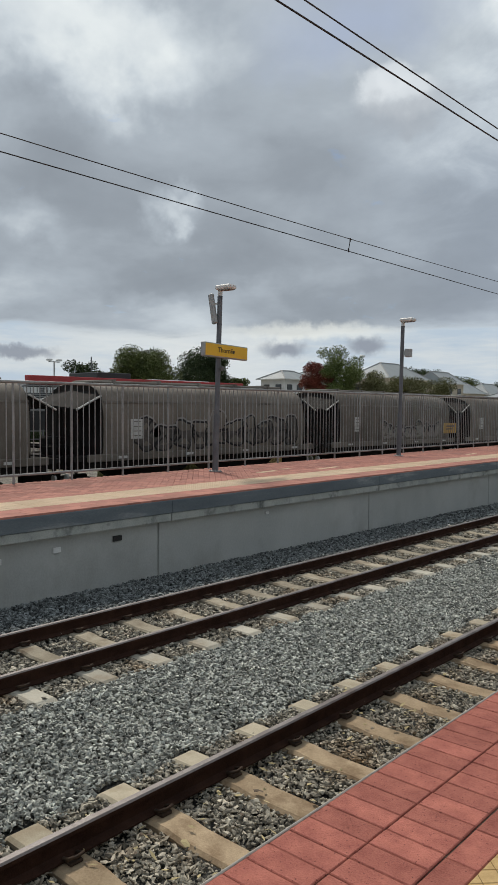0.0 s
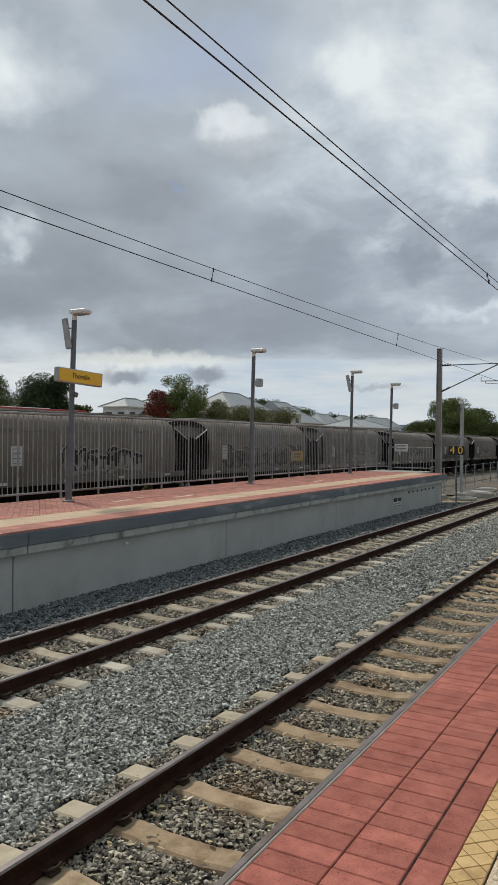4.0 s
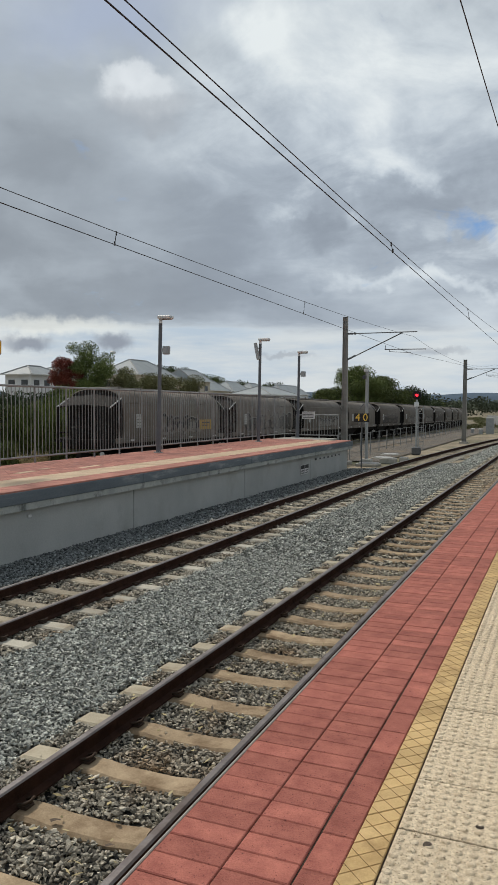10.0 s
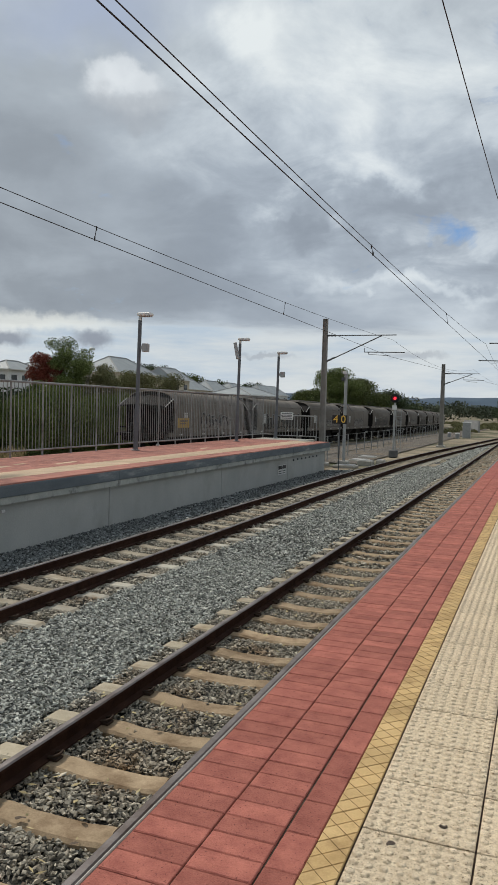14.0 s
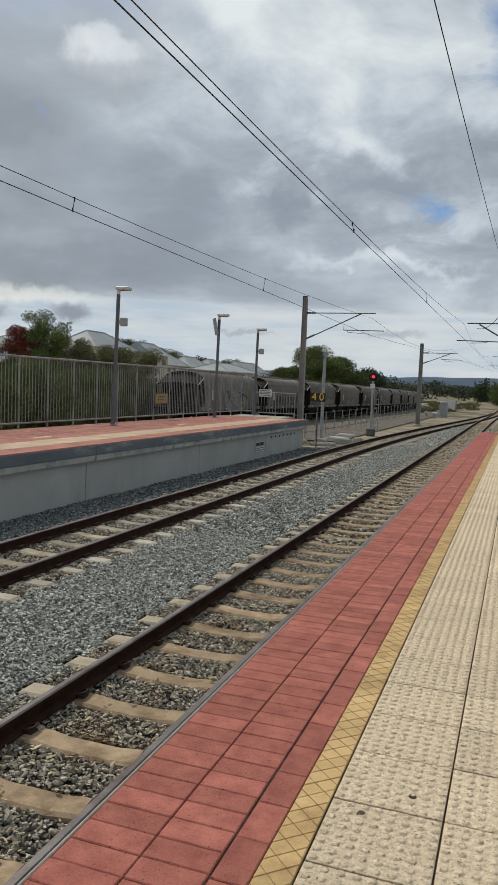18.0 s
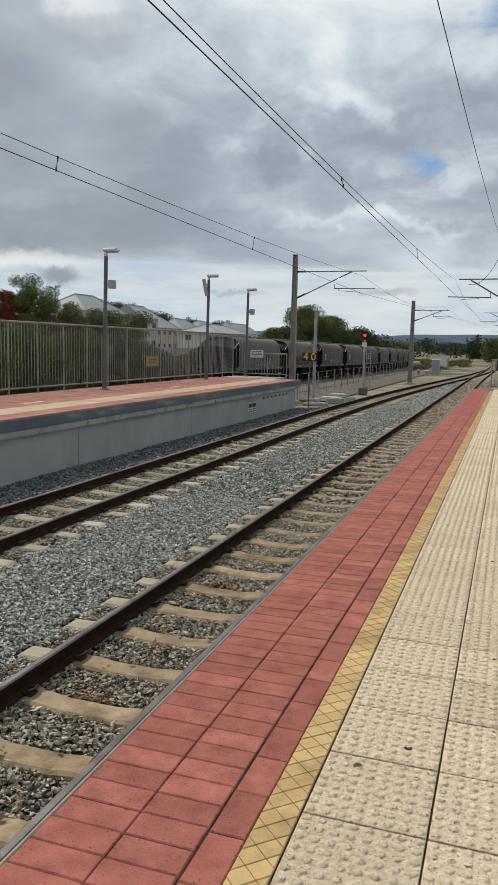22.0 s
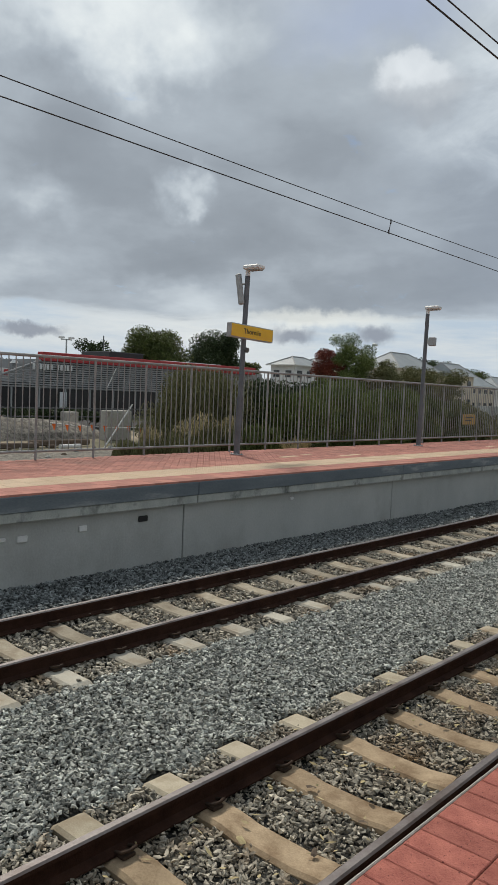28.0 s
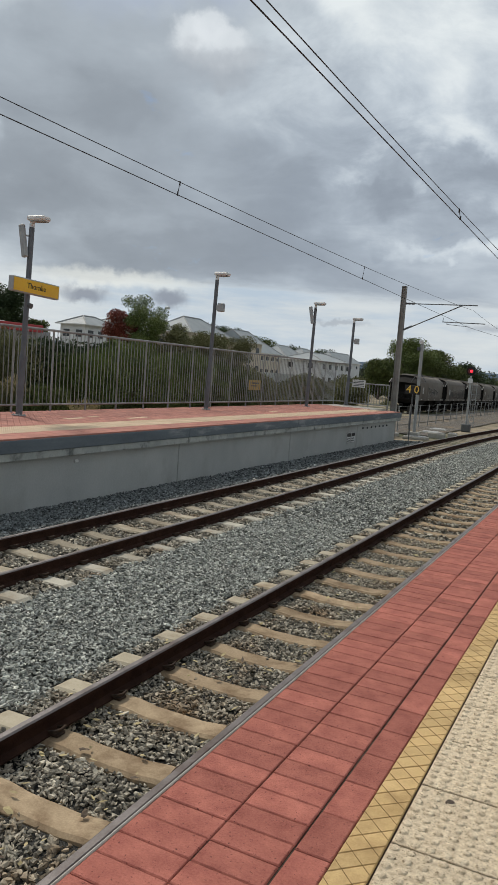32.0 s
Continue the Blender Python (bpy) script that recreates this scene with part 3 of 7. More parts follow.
# ---- ground ----
def build_ground():
    xs = [-3000, -1200, -500, -250, -150, -100, -70, -50, -40, -32] + [-28 + 2 * i for i in range(15)] + [2, 4, 8, 14, 25, 40, 80, 160, 400, 1200, 3000]
    ys = [-600, -200, -80, -40, -20] + [-10 + 5 * i for i in range(36)] + [180, 220, 280, 360, 500, 800, 1400, 2200, 3200]
    g = Geo()
    vs = [(x, y, ground_z(x, y) + (0.05 * noise.noise((x * 0.4, y * 0.4, 0)) if abs(x) < 60 else 0) - (0.14 if -9 < x < 12 and y <= 25 else 0)) for y in ys for x in xs]
    n = len(xs)
    fs = [(j * n + i, j * n + i + 1, (j + 1) * n + i + 1, (j + 1) * n + i) for j in range(len(ys) - 1) for i in range(n - 1)]
    g.add(vs, fs, 0, True)
    solid("ground", g, M["ground"], "sandy bare ground with patches of dry grass beside the railway", "ground", kind="structure")


build_ground()


# ---- ballast and tracks ----
def rail_profile():
    w, h = 0.035, 0.155
    return [(-0.062, -h), (0.062, -h), (0.062, -h + 0.012), (0.009, -h + 0.03), (0.009, -0.042), (w, -0.034), (w - 0.002, -0.012), (w - 0.014, -0.001),
            (-w + 0.014, -0.001), (-w + 0.002, -0.012), (-w, -0.034), (-0.009, -0.042), (-0.009, -h + 0.03), (-0.062, -h + 0.012)]


def rail_mesh(name, line, offset, y0, y1, step, z=RAIL_Z):
    prof = rail_profile()
    ys, rings = np.arange(y0, y1 + 0.01, step), []
    for y in ys:
        dx = (line(y + 0.5) - line(y - 0.5))
        rings.append([(line(y) + (offset + u), y - (offset + u) * dx, z + v) for u, v in prof])
    g = Geo()
    n = len(prof)
    vs = [p for r in rings for p in r]
    for i in range(n):
        j = (i + 1) % n
        top = 1 if i in (6, 7, 8) else 0
        g.f += [(k * n + i, k * n + j, (k + 1) * n + j, (k + 1) * n + i) for k in range(len(rings) - 1)]
        g.mi += [top] * (len(rings) - 1)
        g.smooth += [False] * (len(rings) - 1)
    g.v = [tuple(p) for p in vs]
    return g.mesh(name, M["rail_side"], M["rail_head"])


def sleeper_mesh():
    """A concrete sleeper: raised seats under the rails, a lower waist, sloped ends."""
    g = Geo()
    prof = [(-1.06, -0.035), (-1.01, -0.004), (-0.60, 0.0), (-0.36, 0.0), (-0.20, -0.02), (0.20, -0.02), (0.36, 0.0), (0.60, 0.0), (1.01, -0.004), (1.06, -0.035)]
    rings = []
    for x, z in prof:
        wide = 0.12
        rings.append([(x, -wide, -0.2), (x, wide, -0.2), (x, wide, z - 0.02), (x, wide - 0.025, z), (x, -wide + 0.025, z), (x, -wide, z - 0.02)])
    g.sweep(rings[:3], 1)
    g.sweep(rings[2:8], 0, caps=False)
    g.sweep(rings[7:], 1)
    return g


def clip_mesh():
    """A rail clip with its shoulder."""
    g = Geo()
    g.box((0, 0, 0.012), (0.07, 0.09, 0.024), ch=0.006)
    g.tube([(-0.035, -0.045, 0.03), (0.025, -0.05, 0.05), (0.03, 0.0, 0.045), (0.025, 0.05, 0.05), (-0.035, 0.045, 0.03)], 0.011, 5)
    return g


SLEEPERS = {}


def build_track(name, line, phase, pitch, y1, material, label):
    tr = thing(name, label=label, category="railway track", kind="structure")
    for side in (-1, 1):
        part("rail", rail_mesh("rail", line, side * 0.5685, -30, y1, 1.0), None, tr, "rusty brown steel rail with a worn bright head")
    me, cl = sleeper_mesh().mesh("sleeper", *material), clip_mesh().mesh("rail_clip", M["clip"])
    y, count = phase - 36 * pitch, 0
    SLEEPERS[name] = []
    while y < y1:
        a = -math.degrees(math.atan(line(y + 0.5) - line(y - 0.5)))
        sl = part("sleeper", me, None, tr, at=(line(y), y + random.uniform(-0.012, 0.012), SLEEPER_Z + random.uniform(-0.008, 0.004)), rz=a + random.uniform(-0.5, 0.5))
        SLEEPERS[name].append((line(y), y))
        if -2 < y < 16:
            for u in (-0.5685 - 0.085, -0.5685 + 0.085, 0.5685 - 0.085, 0.5685 + 0.085):
                part("rail_clip", cl, None, sl, at=(u, 0, 0.0), rz=180 if u > 0 and u < 0.5685 or u < -0.5685 else 0)
        y += pitch
        count += 1
    return tr


def stone_shapes(count=16):
    """Broken stones: sharp hulls of a few scattered points, as corners and triangles."""
    rng, out = np.random.default_rng(77), []
    while len(out) < count:
        p = rng.normal(size=(8, 3))
        p *= (rng.uniform(0.8, 1.12, 8) / np.linalg.norm(p, axis=1))[:, None]
        bm = bmesh.new()
        for q in p:
            bm.verts.new(q)
        bmesh.ops.convex_hull(bm, input=bm.verts[:])
        bmesh.ops.triangulate(bm, faces=bm.faces[:])
        used = [v for v in bm.verts if v.link_faces]
        index = {v: k for k, v in enumerate(used)}
        tris = np.array([[index[v] for v in f.verts] for f in bm.faces])
        if len(used) >= 7:
            out.append((np.array([tuple(v.co) for v in used]), tris))
        bm.free()
    return out


STONES = stone_shapes()


def stones(name, count, spot, size, seed, material, label, tall=0.72):
    """Loose crushed stones, most of them lying on a flat side: spot(rng, n) gives x, y, z arrays."""
    rng = np.random.default_rng(seed)
    x, y, z = spot(rng, count)
    at = np.stack([x, y, z], 1)
    kind = rng.integers(0, len(STONES), len(x))
    vs, fs, base = [], [], 0
    for k, (shape, tris) in enumerate(STONES):
        here = at[kind == k]
        n = len(here)
        s = 1.12 * rng.uniform(*size, n)[:, None] * rng.uniform(0.72, 1.28, (n, 3)) * np.array([1.42, 0.95, tall * 0.88])
        tilt, lean, turn = rng.normal(0, 0.5, n), rng.uniform(0, 6.283, n), rng.uniform(0, 6.283, n)
        w, a, b, c = np.cos(tilt / 2), np.sin(tilt / 2) * np.cos(lean), np.sin(tilt / 2) * np.sin(lean), np.zeros(n)
        r = np.stack([1 - 2 * (b * b + c * c), 2 * (a * b - w * c), 2 * (a * c + w * b), 2 * (a * b + w * c), 1 - 2 * (a * a + c * c), 2 * (b * c - w * a),
                      2 * (a * c - w * b), 2 * (b * c + w * a), 1 - 2 * (a * a + b * b)], 1).reshape(n, 3, 3)
        cz, sz, o = np.cos(turn), np.sin(turn), np.zeros(n)
        spin = np.stack([cz, -sz, o, sz, cz, o, o, o, o + 1], 1).reshape(n, 3, 3)
        v = np.einsum("nij,nkj->nki", r @ spin, shape[None] * s[:, None]) + here[:, None]
        m = len(shape)
        vs.append(v.reshape(-1, 3))
        fs.append((tris[None] + m * np.arange(n)[:, None, None]).reshape(-1, 3) + base)
        base += n * m
    return tagged(new(name, big_mesh(name, np.concatenate(vs), np.concatenate(fs), material)), label, "ballast", kind="stuff")


def ballast_top(x, y):
    """The ballast surface: flat cribs, a shallow dip at the far wall."""
    x1, x2 = -1.455, -5.165
    z = np.full_like(x, -1.135)
    z = np.where(np.abs(x - x1) < 0.48, -1.15, z)
    z = np.where(np.abs(x - x2) < 0.48, -1.15, z)
    z = np.where(x < -6.3, -1.14 - 0.045 * np.clip((x + 6.3) / -1.0, 0, 1), z)
    return z + 0.012 * np.sin(x * 5.1 + y * 3.3) * np.sin(y * 4.7 - x * 2.1)


def off_sleepers(x, y, rng, line_x, phase, pitch):
    d = np.abs((y - phase + pitch / 2) % pitch - pitch / 2)
    on = (np.abs(x - line_x) < 1.085) & (d < 0.135)
    return ~on | (rng.random(len(x)) < 0.006)


PH1, PI1, PH2, PI2 = -3.65, 0.70, -3.85, 0.714


def scatter(x0, x1, y0, y1):
    def spot(rng, n):
        x, y = rng.uniform(x0, x1, n), rng.uniform(y0, y1, n)
        ok = off_sleepers(x, y, rng, -1.455, PH1, PI1) & off_sleepers(x, y, rng, -5.165, PH2, PI2)
        x, y = x[ok], y[ok]
        return x, y, ballast_top(x, y) + rng.uniform(-0.022, 0.016, len(x))
    return spot


def build_ballast():
    g = Geo()
    xs = [-7.46, -7.0, -6.3, -5.65, -4.65, -4.1, -3.3, -2.4, -1.95, -0.95, -0.4, -0.05]
    ys = list(np.arange(-30, 60, 1.5)) + [64, 70, 80, 90, 105, 130]
    vs = []
    for y in ys:
        bend = (track_two(y) + 5.165)
        for x in xs:
            xx = x + bend * smoothstep(-2.2, -4.2, x)
            vs.append((xx, y, float(ballast_top(np.array([x]), np.array([y]))[0]) - 0.035))
    n = len(xs)
    g.add(vs, [(j * n + i, j * n + i + 1, (j + 1) * n + i + 1, (j + 1) * n + i) for j in range(len(ys) - 1) for i in range(n - 1)])
    # this sheet's near-black colour stands for shade between the loose stones
    solid("ballast_bed", g, M["ballast_bed"], "ballast bed under the two tracks, darkened for the shade between the stones", "ballast", kind="structure")
    stones("ballast_stones", 60000, scatter(-4.15, -2.42, -2.2, 9.5), (0.010, 0.023), 3, M["stone"], "loose grey crushed granite ballast between the tracks")
    stones("ballast_stones", 34000, scatter(-4.2, -2.42, 9.5, 34), (0.015, 0.029), 4, M["stone"], "loose grey crushed granite ballast between the tracks")
    stones("ballast_stones", 62000, scatter(-2.46, -0.06, -2.2, 9.5), (0.009, 0.022), 5, M["stone_brown"], "rust-stained crushed stone ballast between the near rails")
    stones("ballast_stones", 13000, scatter(-2.46, -0.1, 9.5, 30), (0.023, 0.040), 6, M["stone_brown"], "rust-stained crushed stone ballast between the near rails")
    stones("ballast_stones", 27000, scatter(-6.2, -4.1, -1.5, 12), (0.014, 0.027), 7, M["stone_brown"], "brown-grey crushed stone ballast between the far rails")
    stones("ballast_stones", 11000, scatter(-6.2, -4.1, 12, 27), (0.025, 0.043), 8, M["stone_brown"], "grey crushed stone ballast between the far rails")
    stones("ballast_stones", 24000, scatter(-7.44, -6.1, -1.5, 13), (0.015, 0.029), 9, M["stone_dark"], "dark fresh ballast along the foot of the platform wall")
    stones("ballast_stones", 10000, scatter(-7.44, -6.1, 13, 29.5), (0.023, 0.040), 10, M["stone_dark"], "dark fresh ballast along the foot of the platform wall")
    stones("ballast_stones", 11000, scatter(-7.44, -0.08, -7.5, -1.9), (0.03, 0.048), 13, M["stone"], "grey crushed stone ballast along the tracks")
    stones("ballast_stones", 9000, scatter(-2.46, -0.1, 30, 62), (0.036, 0.06), 11, M["stone_brown"], "rust-stained crushed stone ballast between the near rails")
    stones("ballast_stones", 6000, scatter(-3.4, -2.42, 34, 62), (0.036, 0.06), 12, M["stone"], "loose grey crushed granite ballast between the tracks")


build_track("railway_track", track_one, PH1, PI1, 130, (M["sleeper"], M["sleeper_end"]), "near railway track with brown rusty rails on stained concrete sleepers")
build_track("railway_track", track_two, PH2, PI2, 98, (M["sleeper_far"], M["sleeper_grey"]), "far railway track with rusty rails on pale concrete sleepers")
build_ballast()


# ---- near platform ----
def brick_mesh(name, sx, sy, sz=0.05, ch=0.004):
    g = Geo()
    a, b = sx / 2, sy / 2
    r = lambda d, z: [(-a + d, -b + d, z), (a - d, -b + d, z), (a - d, b - d, z), (-a + d, b - d, z)]
    g.sweep([r(0, -sz), r(0, -ch), r(ch, 0.0)])
    return g


def slant_mesh(w, d):
    """A paver cut on the slant, scored once the other way."""
    g = Geo()
    a, h, c = w / 2, d / 2, 0.003
    r = lambda k, z: [(-a + k, -a - h + 2 * k, z), (a - k, a - h, z), (a - k, a + h - 2 * k, z), (-a + k, -a + h, z)]
    g.sweep([r(0, -0.05), r(0, -c), r(c, 0.0)])
    return g


def tactile_geo(s=0.3945, dots=8, plain=False):
    g = brick_mesh("t", s - 0.004, s - 0.005, 0.05, 0.0025)
    p = 0.05
    for i in range(dots):
        for j in range(dots):
            cx, cy = (i - (dots - 1) / 2) * p, (j - (dots - 1) / 2) * p
            if plain:
                g.sweep([[(cx + u * r, cy + v * r, z) for u, v in ((1, 0), (0, 1), (-1, 0), (0, -1))] for r, z in ((0.016, -0.001), (0.010, 0.003))], caps=False)
                g.add([(cx + u * 0.010, cy + v * 0.010, 0.003) for u, v in ((1, 0), (0, 1), (-1, 0), (0, -1))], [(0, 1, 2, 3)])
                continue
            ring = lambda r, z: [(cx + r * math.cos(k * math.pi / 4), cy + r * math.sin(k * math.pi / 4), z) for k in range(8)]
            g.sweep([ring(0.0175, -0.001), ring(0.0150, 0.0036), ring(0.0090, 0.0056)], caps=False, smooth=True)
            g.add(ring(0.0090, 0.0056), [tuple(range(8))], 0, True)
    return g


def build_near_platform():
    pf = thing("near_platform", label="station platform with red brick paving, a yellow line and cream tactile tiles", category="platform", kind="structure")
    g = Geo()
    g.box((6.0, (NEAR_END - 30) / 2, -0.6035), (11.98, NEAR_END + 30, 1.191))
    part("platform_body", g, M["joint"], pf, "dark mortar bed showing in the joints")
    g = Geo()
    g.box((-0.014, (NEAR_END - 30) / 2, -0.212), (0.011, NEAR_END + 30, 0.42), ch=0.004)
    part("edge_strip", g, M["concrete"], pf, "narrow grey concrete edge strip")
    rows = 0.1164
    long_me = brick_mesh("b", 0.2335, 0.1128).mesh("red_paver", M["red_brick"])
    edge_me = brick_mesh("b", 0.254, 0.1128).mesh("red_paver", M["red_brick"])
    side_me = brick_mesh("b", 0.1175, 0.2290).mesh("border_paver", M["red_brick"])
    yel_me = slant_mesh(0.117, 0.0945).mesh("yellow_paver", M["yellow_brick"])
    tac_me = tactile_geo().mesh("tactile_tile", M["tactile"])
    rest = Geo()
    y0 = -86 * rows
    count = int((NEAR_END - y0) / rows)
    for i in range(count):
        y = y0 + (i + 0.5) * rows
        for x, me, wide in ((0.1225, edge_me, 0.254), (0.3705, long_me, 0.2335)):
            at = (x + random.uniform(-0.001, 0.001), y + random.uniform(-0.0018, 0.0018), random.uniform(-0.002, 0.001))
            if 68 <= i < 218:
                part("red_paver", me, None, pf, at=at)
            else:
                rest.box((at[0], at[1], at[2] - 0.025), (wide, 0.1128, 0.05))
    for i in range(-34, int((NEAR_END + 1.9) / 0.2328)):
        part("border_paver", side_me, None, pf, at=(0.5540, 0.10 + 0.2328 * (i - 8.5), random.uniform(-0.0015, 0.001)))
    for i in range(-80, 300):
        part("yellow_paver", yel_me, None, pf, at=(0.6745, -2.0 + 0.0975 * i, random.uniform(-0.001, 0.0008)))
    score = Geo().box((0, 0, 0.0002), (0.158, 0.0024, 0.0012), rz=-radians(45)).mesh("score_line", M["score"])
    for i in range(-80, 300):
        part("score_line", score, None, pf, at=(0.6745, -2.0 + 0.0975 * i, 0.0008))
    tagged(part("red_pavers_beyond", rest, M["red_field"], pf), "red brick pavers further along", kind="stuff")
    for i in range(-25, 70):
        for x in (0.9355, 1.3325):
            if (i + 0.5) * 0.4 < NEAR_END - 0.1:
                part("tactile_tile", tac_me, None, pf, at=(x, (i + 0.5) * 0.4 - 0.0, random.uniform(-0.001, 0.001)), rz=random.choice((0, 90, 180, 270)))
    field = Geo()
    for i in range(int(NEAR_END / 0.119) + 84):
        for j in range(9):
            y, x = -9.9 + i * 0.119, 1.54 + 0.118 + j * 0.237 + (0.118 if i % 2 else 0)
            if y < NEAR_END and x < 3.6:
                if j == 0 and i % 2:
                    field.box((x - 0.177, y, -0.026), (0.1185, 0.1185, 0.05))
                field.box((x, y, -0.026 + random.uniform(-0.001, 0.001)), (0.2365, 0.1185, 0.05))
    tagged(part("paving_field", field, M["red_field"], pf), "dark red brick paving", kind="stuff")
    g = Geo()
    g.box((7.68, (NEAR_END - 30) / 2, -0.03), (8.34, NEAR_END + 30, 0.055))
    part("paving_rear", g, M["red_field"], pf)
    g = Geo()
    g.box((1.84, -20.0, -0.03), (3.62, 20.0, 0.056))
    part("paving_behind", g, M["red_field"], pf)


# ---- far platform ----
WALL_JOINTS = [5.42 - 6.19 * 4, 5.42 - 6.19 * 3, 5.42 - 6.19 * 2, 5.42 - 6.19, 5.42, 11.61, 17.80, 23.99]


def build_far_platform():
    pf = thing("far_platform", label="opposite station platform of grey concrete with red brick paving and a cream tactile strip", category="platform", kind="structure")
    y0, y1 = -19.3, FAR_END
    for a, b in zip(WALL_JOINTS, WALL_JOINTS[1:] + [y1 - 0.35]):
        g = Geo()
        g.box((-7.55, (a + b) / 2, -0.86), (0.2, b - a - 0.022, 1.1), ch=0.008)
        part("wall_panel", g, M["wall_grey"], pf, "plain grey precast concrete wall panel")
    g = Geo()
    g.box((-7.70, (y0 + y1) / 2 - 0.2, -0.9), (0.09, y1 - y0 - 0.5, 1.1))
    part("joint_backing", g, M["black"], pf)
    g = Geo()
    g.box((-9.55, y1 - 0.42, -0.8), (3.9, 0.16, 1.2))
    part("end_wall", g, M["wall_grey"], pf)
    # coping: a dark painted face over a paler lip, cut by joints
    cuts = [y0] + [j + 0.17 for j in WALL_JOINTS[1:]] + [y1]
    for a, b in zip(cuts, cuts[1:]):
        g = Geo()
        g.box((FAR_X - 0.75, (a + b) / 2, FAR_Z - 0.135), (1.5, b - a - 0.006, 0.21), ch=0.01)
        part("coping_slab", g, M["fascia"], pf, "dark blue-grey painted concrete platform edge")
        g = Geo()
        g.box((FAR_X - 0.74, (a + b) / 2, FAR_Z - 0.305), (1.44, b - a - 0.016, 0.13), ch=0.008)
        part("coping_lip", g, M["lip"], pf, "weathered pale concrete lip")
    g = Geo()
    g.box((-10.0, (y0 + y1) / 2 + 0.0, FAR_Z - 0.2), (2.4, y1 - y0 - 0.02, 0.32))
    part("platform_body", g, M["joint"], pf)
    # paving: brick border, tactile strip, brick field
    border, field = Geo(), Geo()
    n = int((y1 - y0) / 0.24)
    for i in range(n):
        y = y0 + (i + 0.5) * 0.24
        for k in range(2):
            border.box((FAR_X - 0.165 - 0.305 * k, y + (0.12 if k % 2 else 0), FAR_Z - 0.027 + random.uniform(-0.001, 0.001)), (0.30, 0.236, 0.05))
    w, c = 0.118, math.sqrt(0.5)
    for j in range(-260, 420):
        for i in range(-420, 260):
            kind = (i - j) % 4
            if kind not in (0, 3):
                continue
            u, v = (i + 1, j + 0.5) if kind == 0 else (i + 0.5, j + 1)
            x, y = -10.0 + (u - v) * w * c, 5.0 + (u + v) * w * c
            if -11.22 < x < FAR_X - 1.40 and y0 + 0.12 < y < y1 - 0.12:
                field.box((x, y, FAR_Z - 0.0285 + random.uniform(-0.0012, 0.0008)), (2 * w - 0.007, w - 0.007, 0.05), rz=math.pi / 4 + (math.pi / 2 if kind else 0))
    tagged(part("border_paving", border, M["far_brick"], pf), "faded pink-red brick border", kind="stuff")
    tagged(part("brick_paving", field, M["far_brick"], pf), "faded pink-red brick paving in a slanting herringbone", kind="stuff")
    tile = tactile_geo(0.394, 8, True)
    me = tile.mesh("tactile_tile", M["far_tactile"])
    for i in range(int((y1 - y0 - 0.4) / 0.4)):
        for x in (-8.12, -8.52):
            part("tactile_tile", me, None, pf, at=(x, y0 + (i + 0.5) * 0.4, FAR_Z))
    g = Geo().box((-9.85, y1 + 1.0, -0.62), (2.5, 2.0, 1.33), ch=0.01)
    part("end_slab", g, M["concrete"], pf, "pale concrete slab behind the platform's end")
    # small fittings on the wall
    for y, z, w, h, m in ((4.58, -0.475, 0.17, 0.085, "black"), (3.5, -0.51, 0.13, 0.08, "white"), (2.56, -0.55, 0.15, 0.085, "white"), (2.27, -0.53, 0.1, 0.05, "white"), (2.03, -0.53, 0.17, 0.085, "black"), (8.1, -0.44, 0.1, 0.05, "white")):
        g = Geo()
        g.box((-7.435, y, z), (0.03, w, h), ch=0.008)
        part("wall_fitting", g, M[m], pf, "small box fixed to the wall")
    for k in range(7):
        g = Geo()
        g.box((-7.43, 24.6 + 0.52 * k, -0.47), (0.05, 0.07, 0.07), ch=0.01)
        part("bracket_block", g, M["steel_dark"], pf)
    return pf


build_near_platform()
build_far_platform()


# ---- train ----
PITCH, BODY = 11.0, 8.75


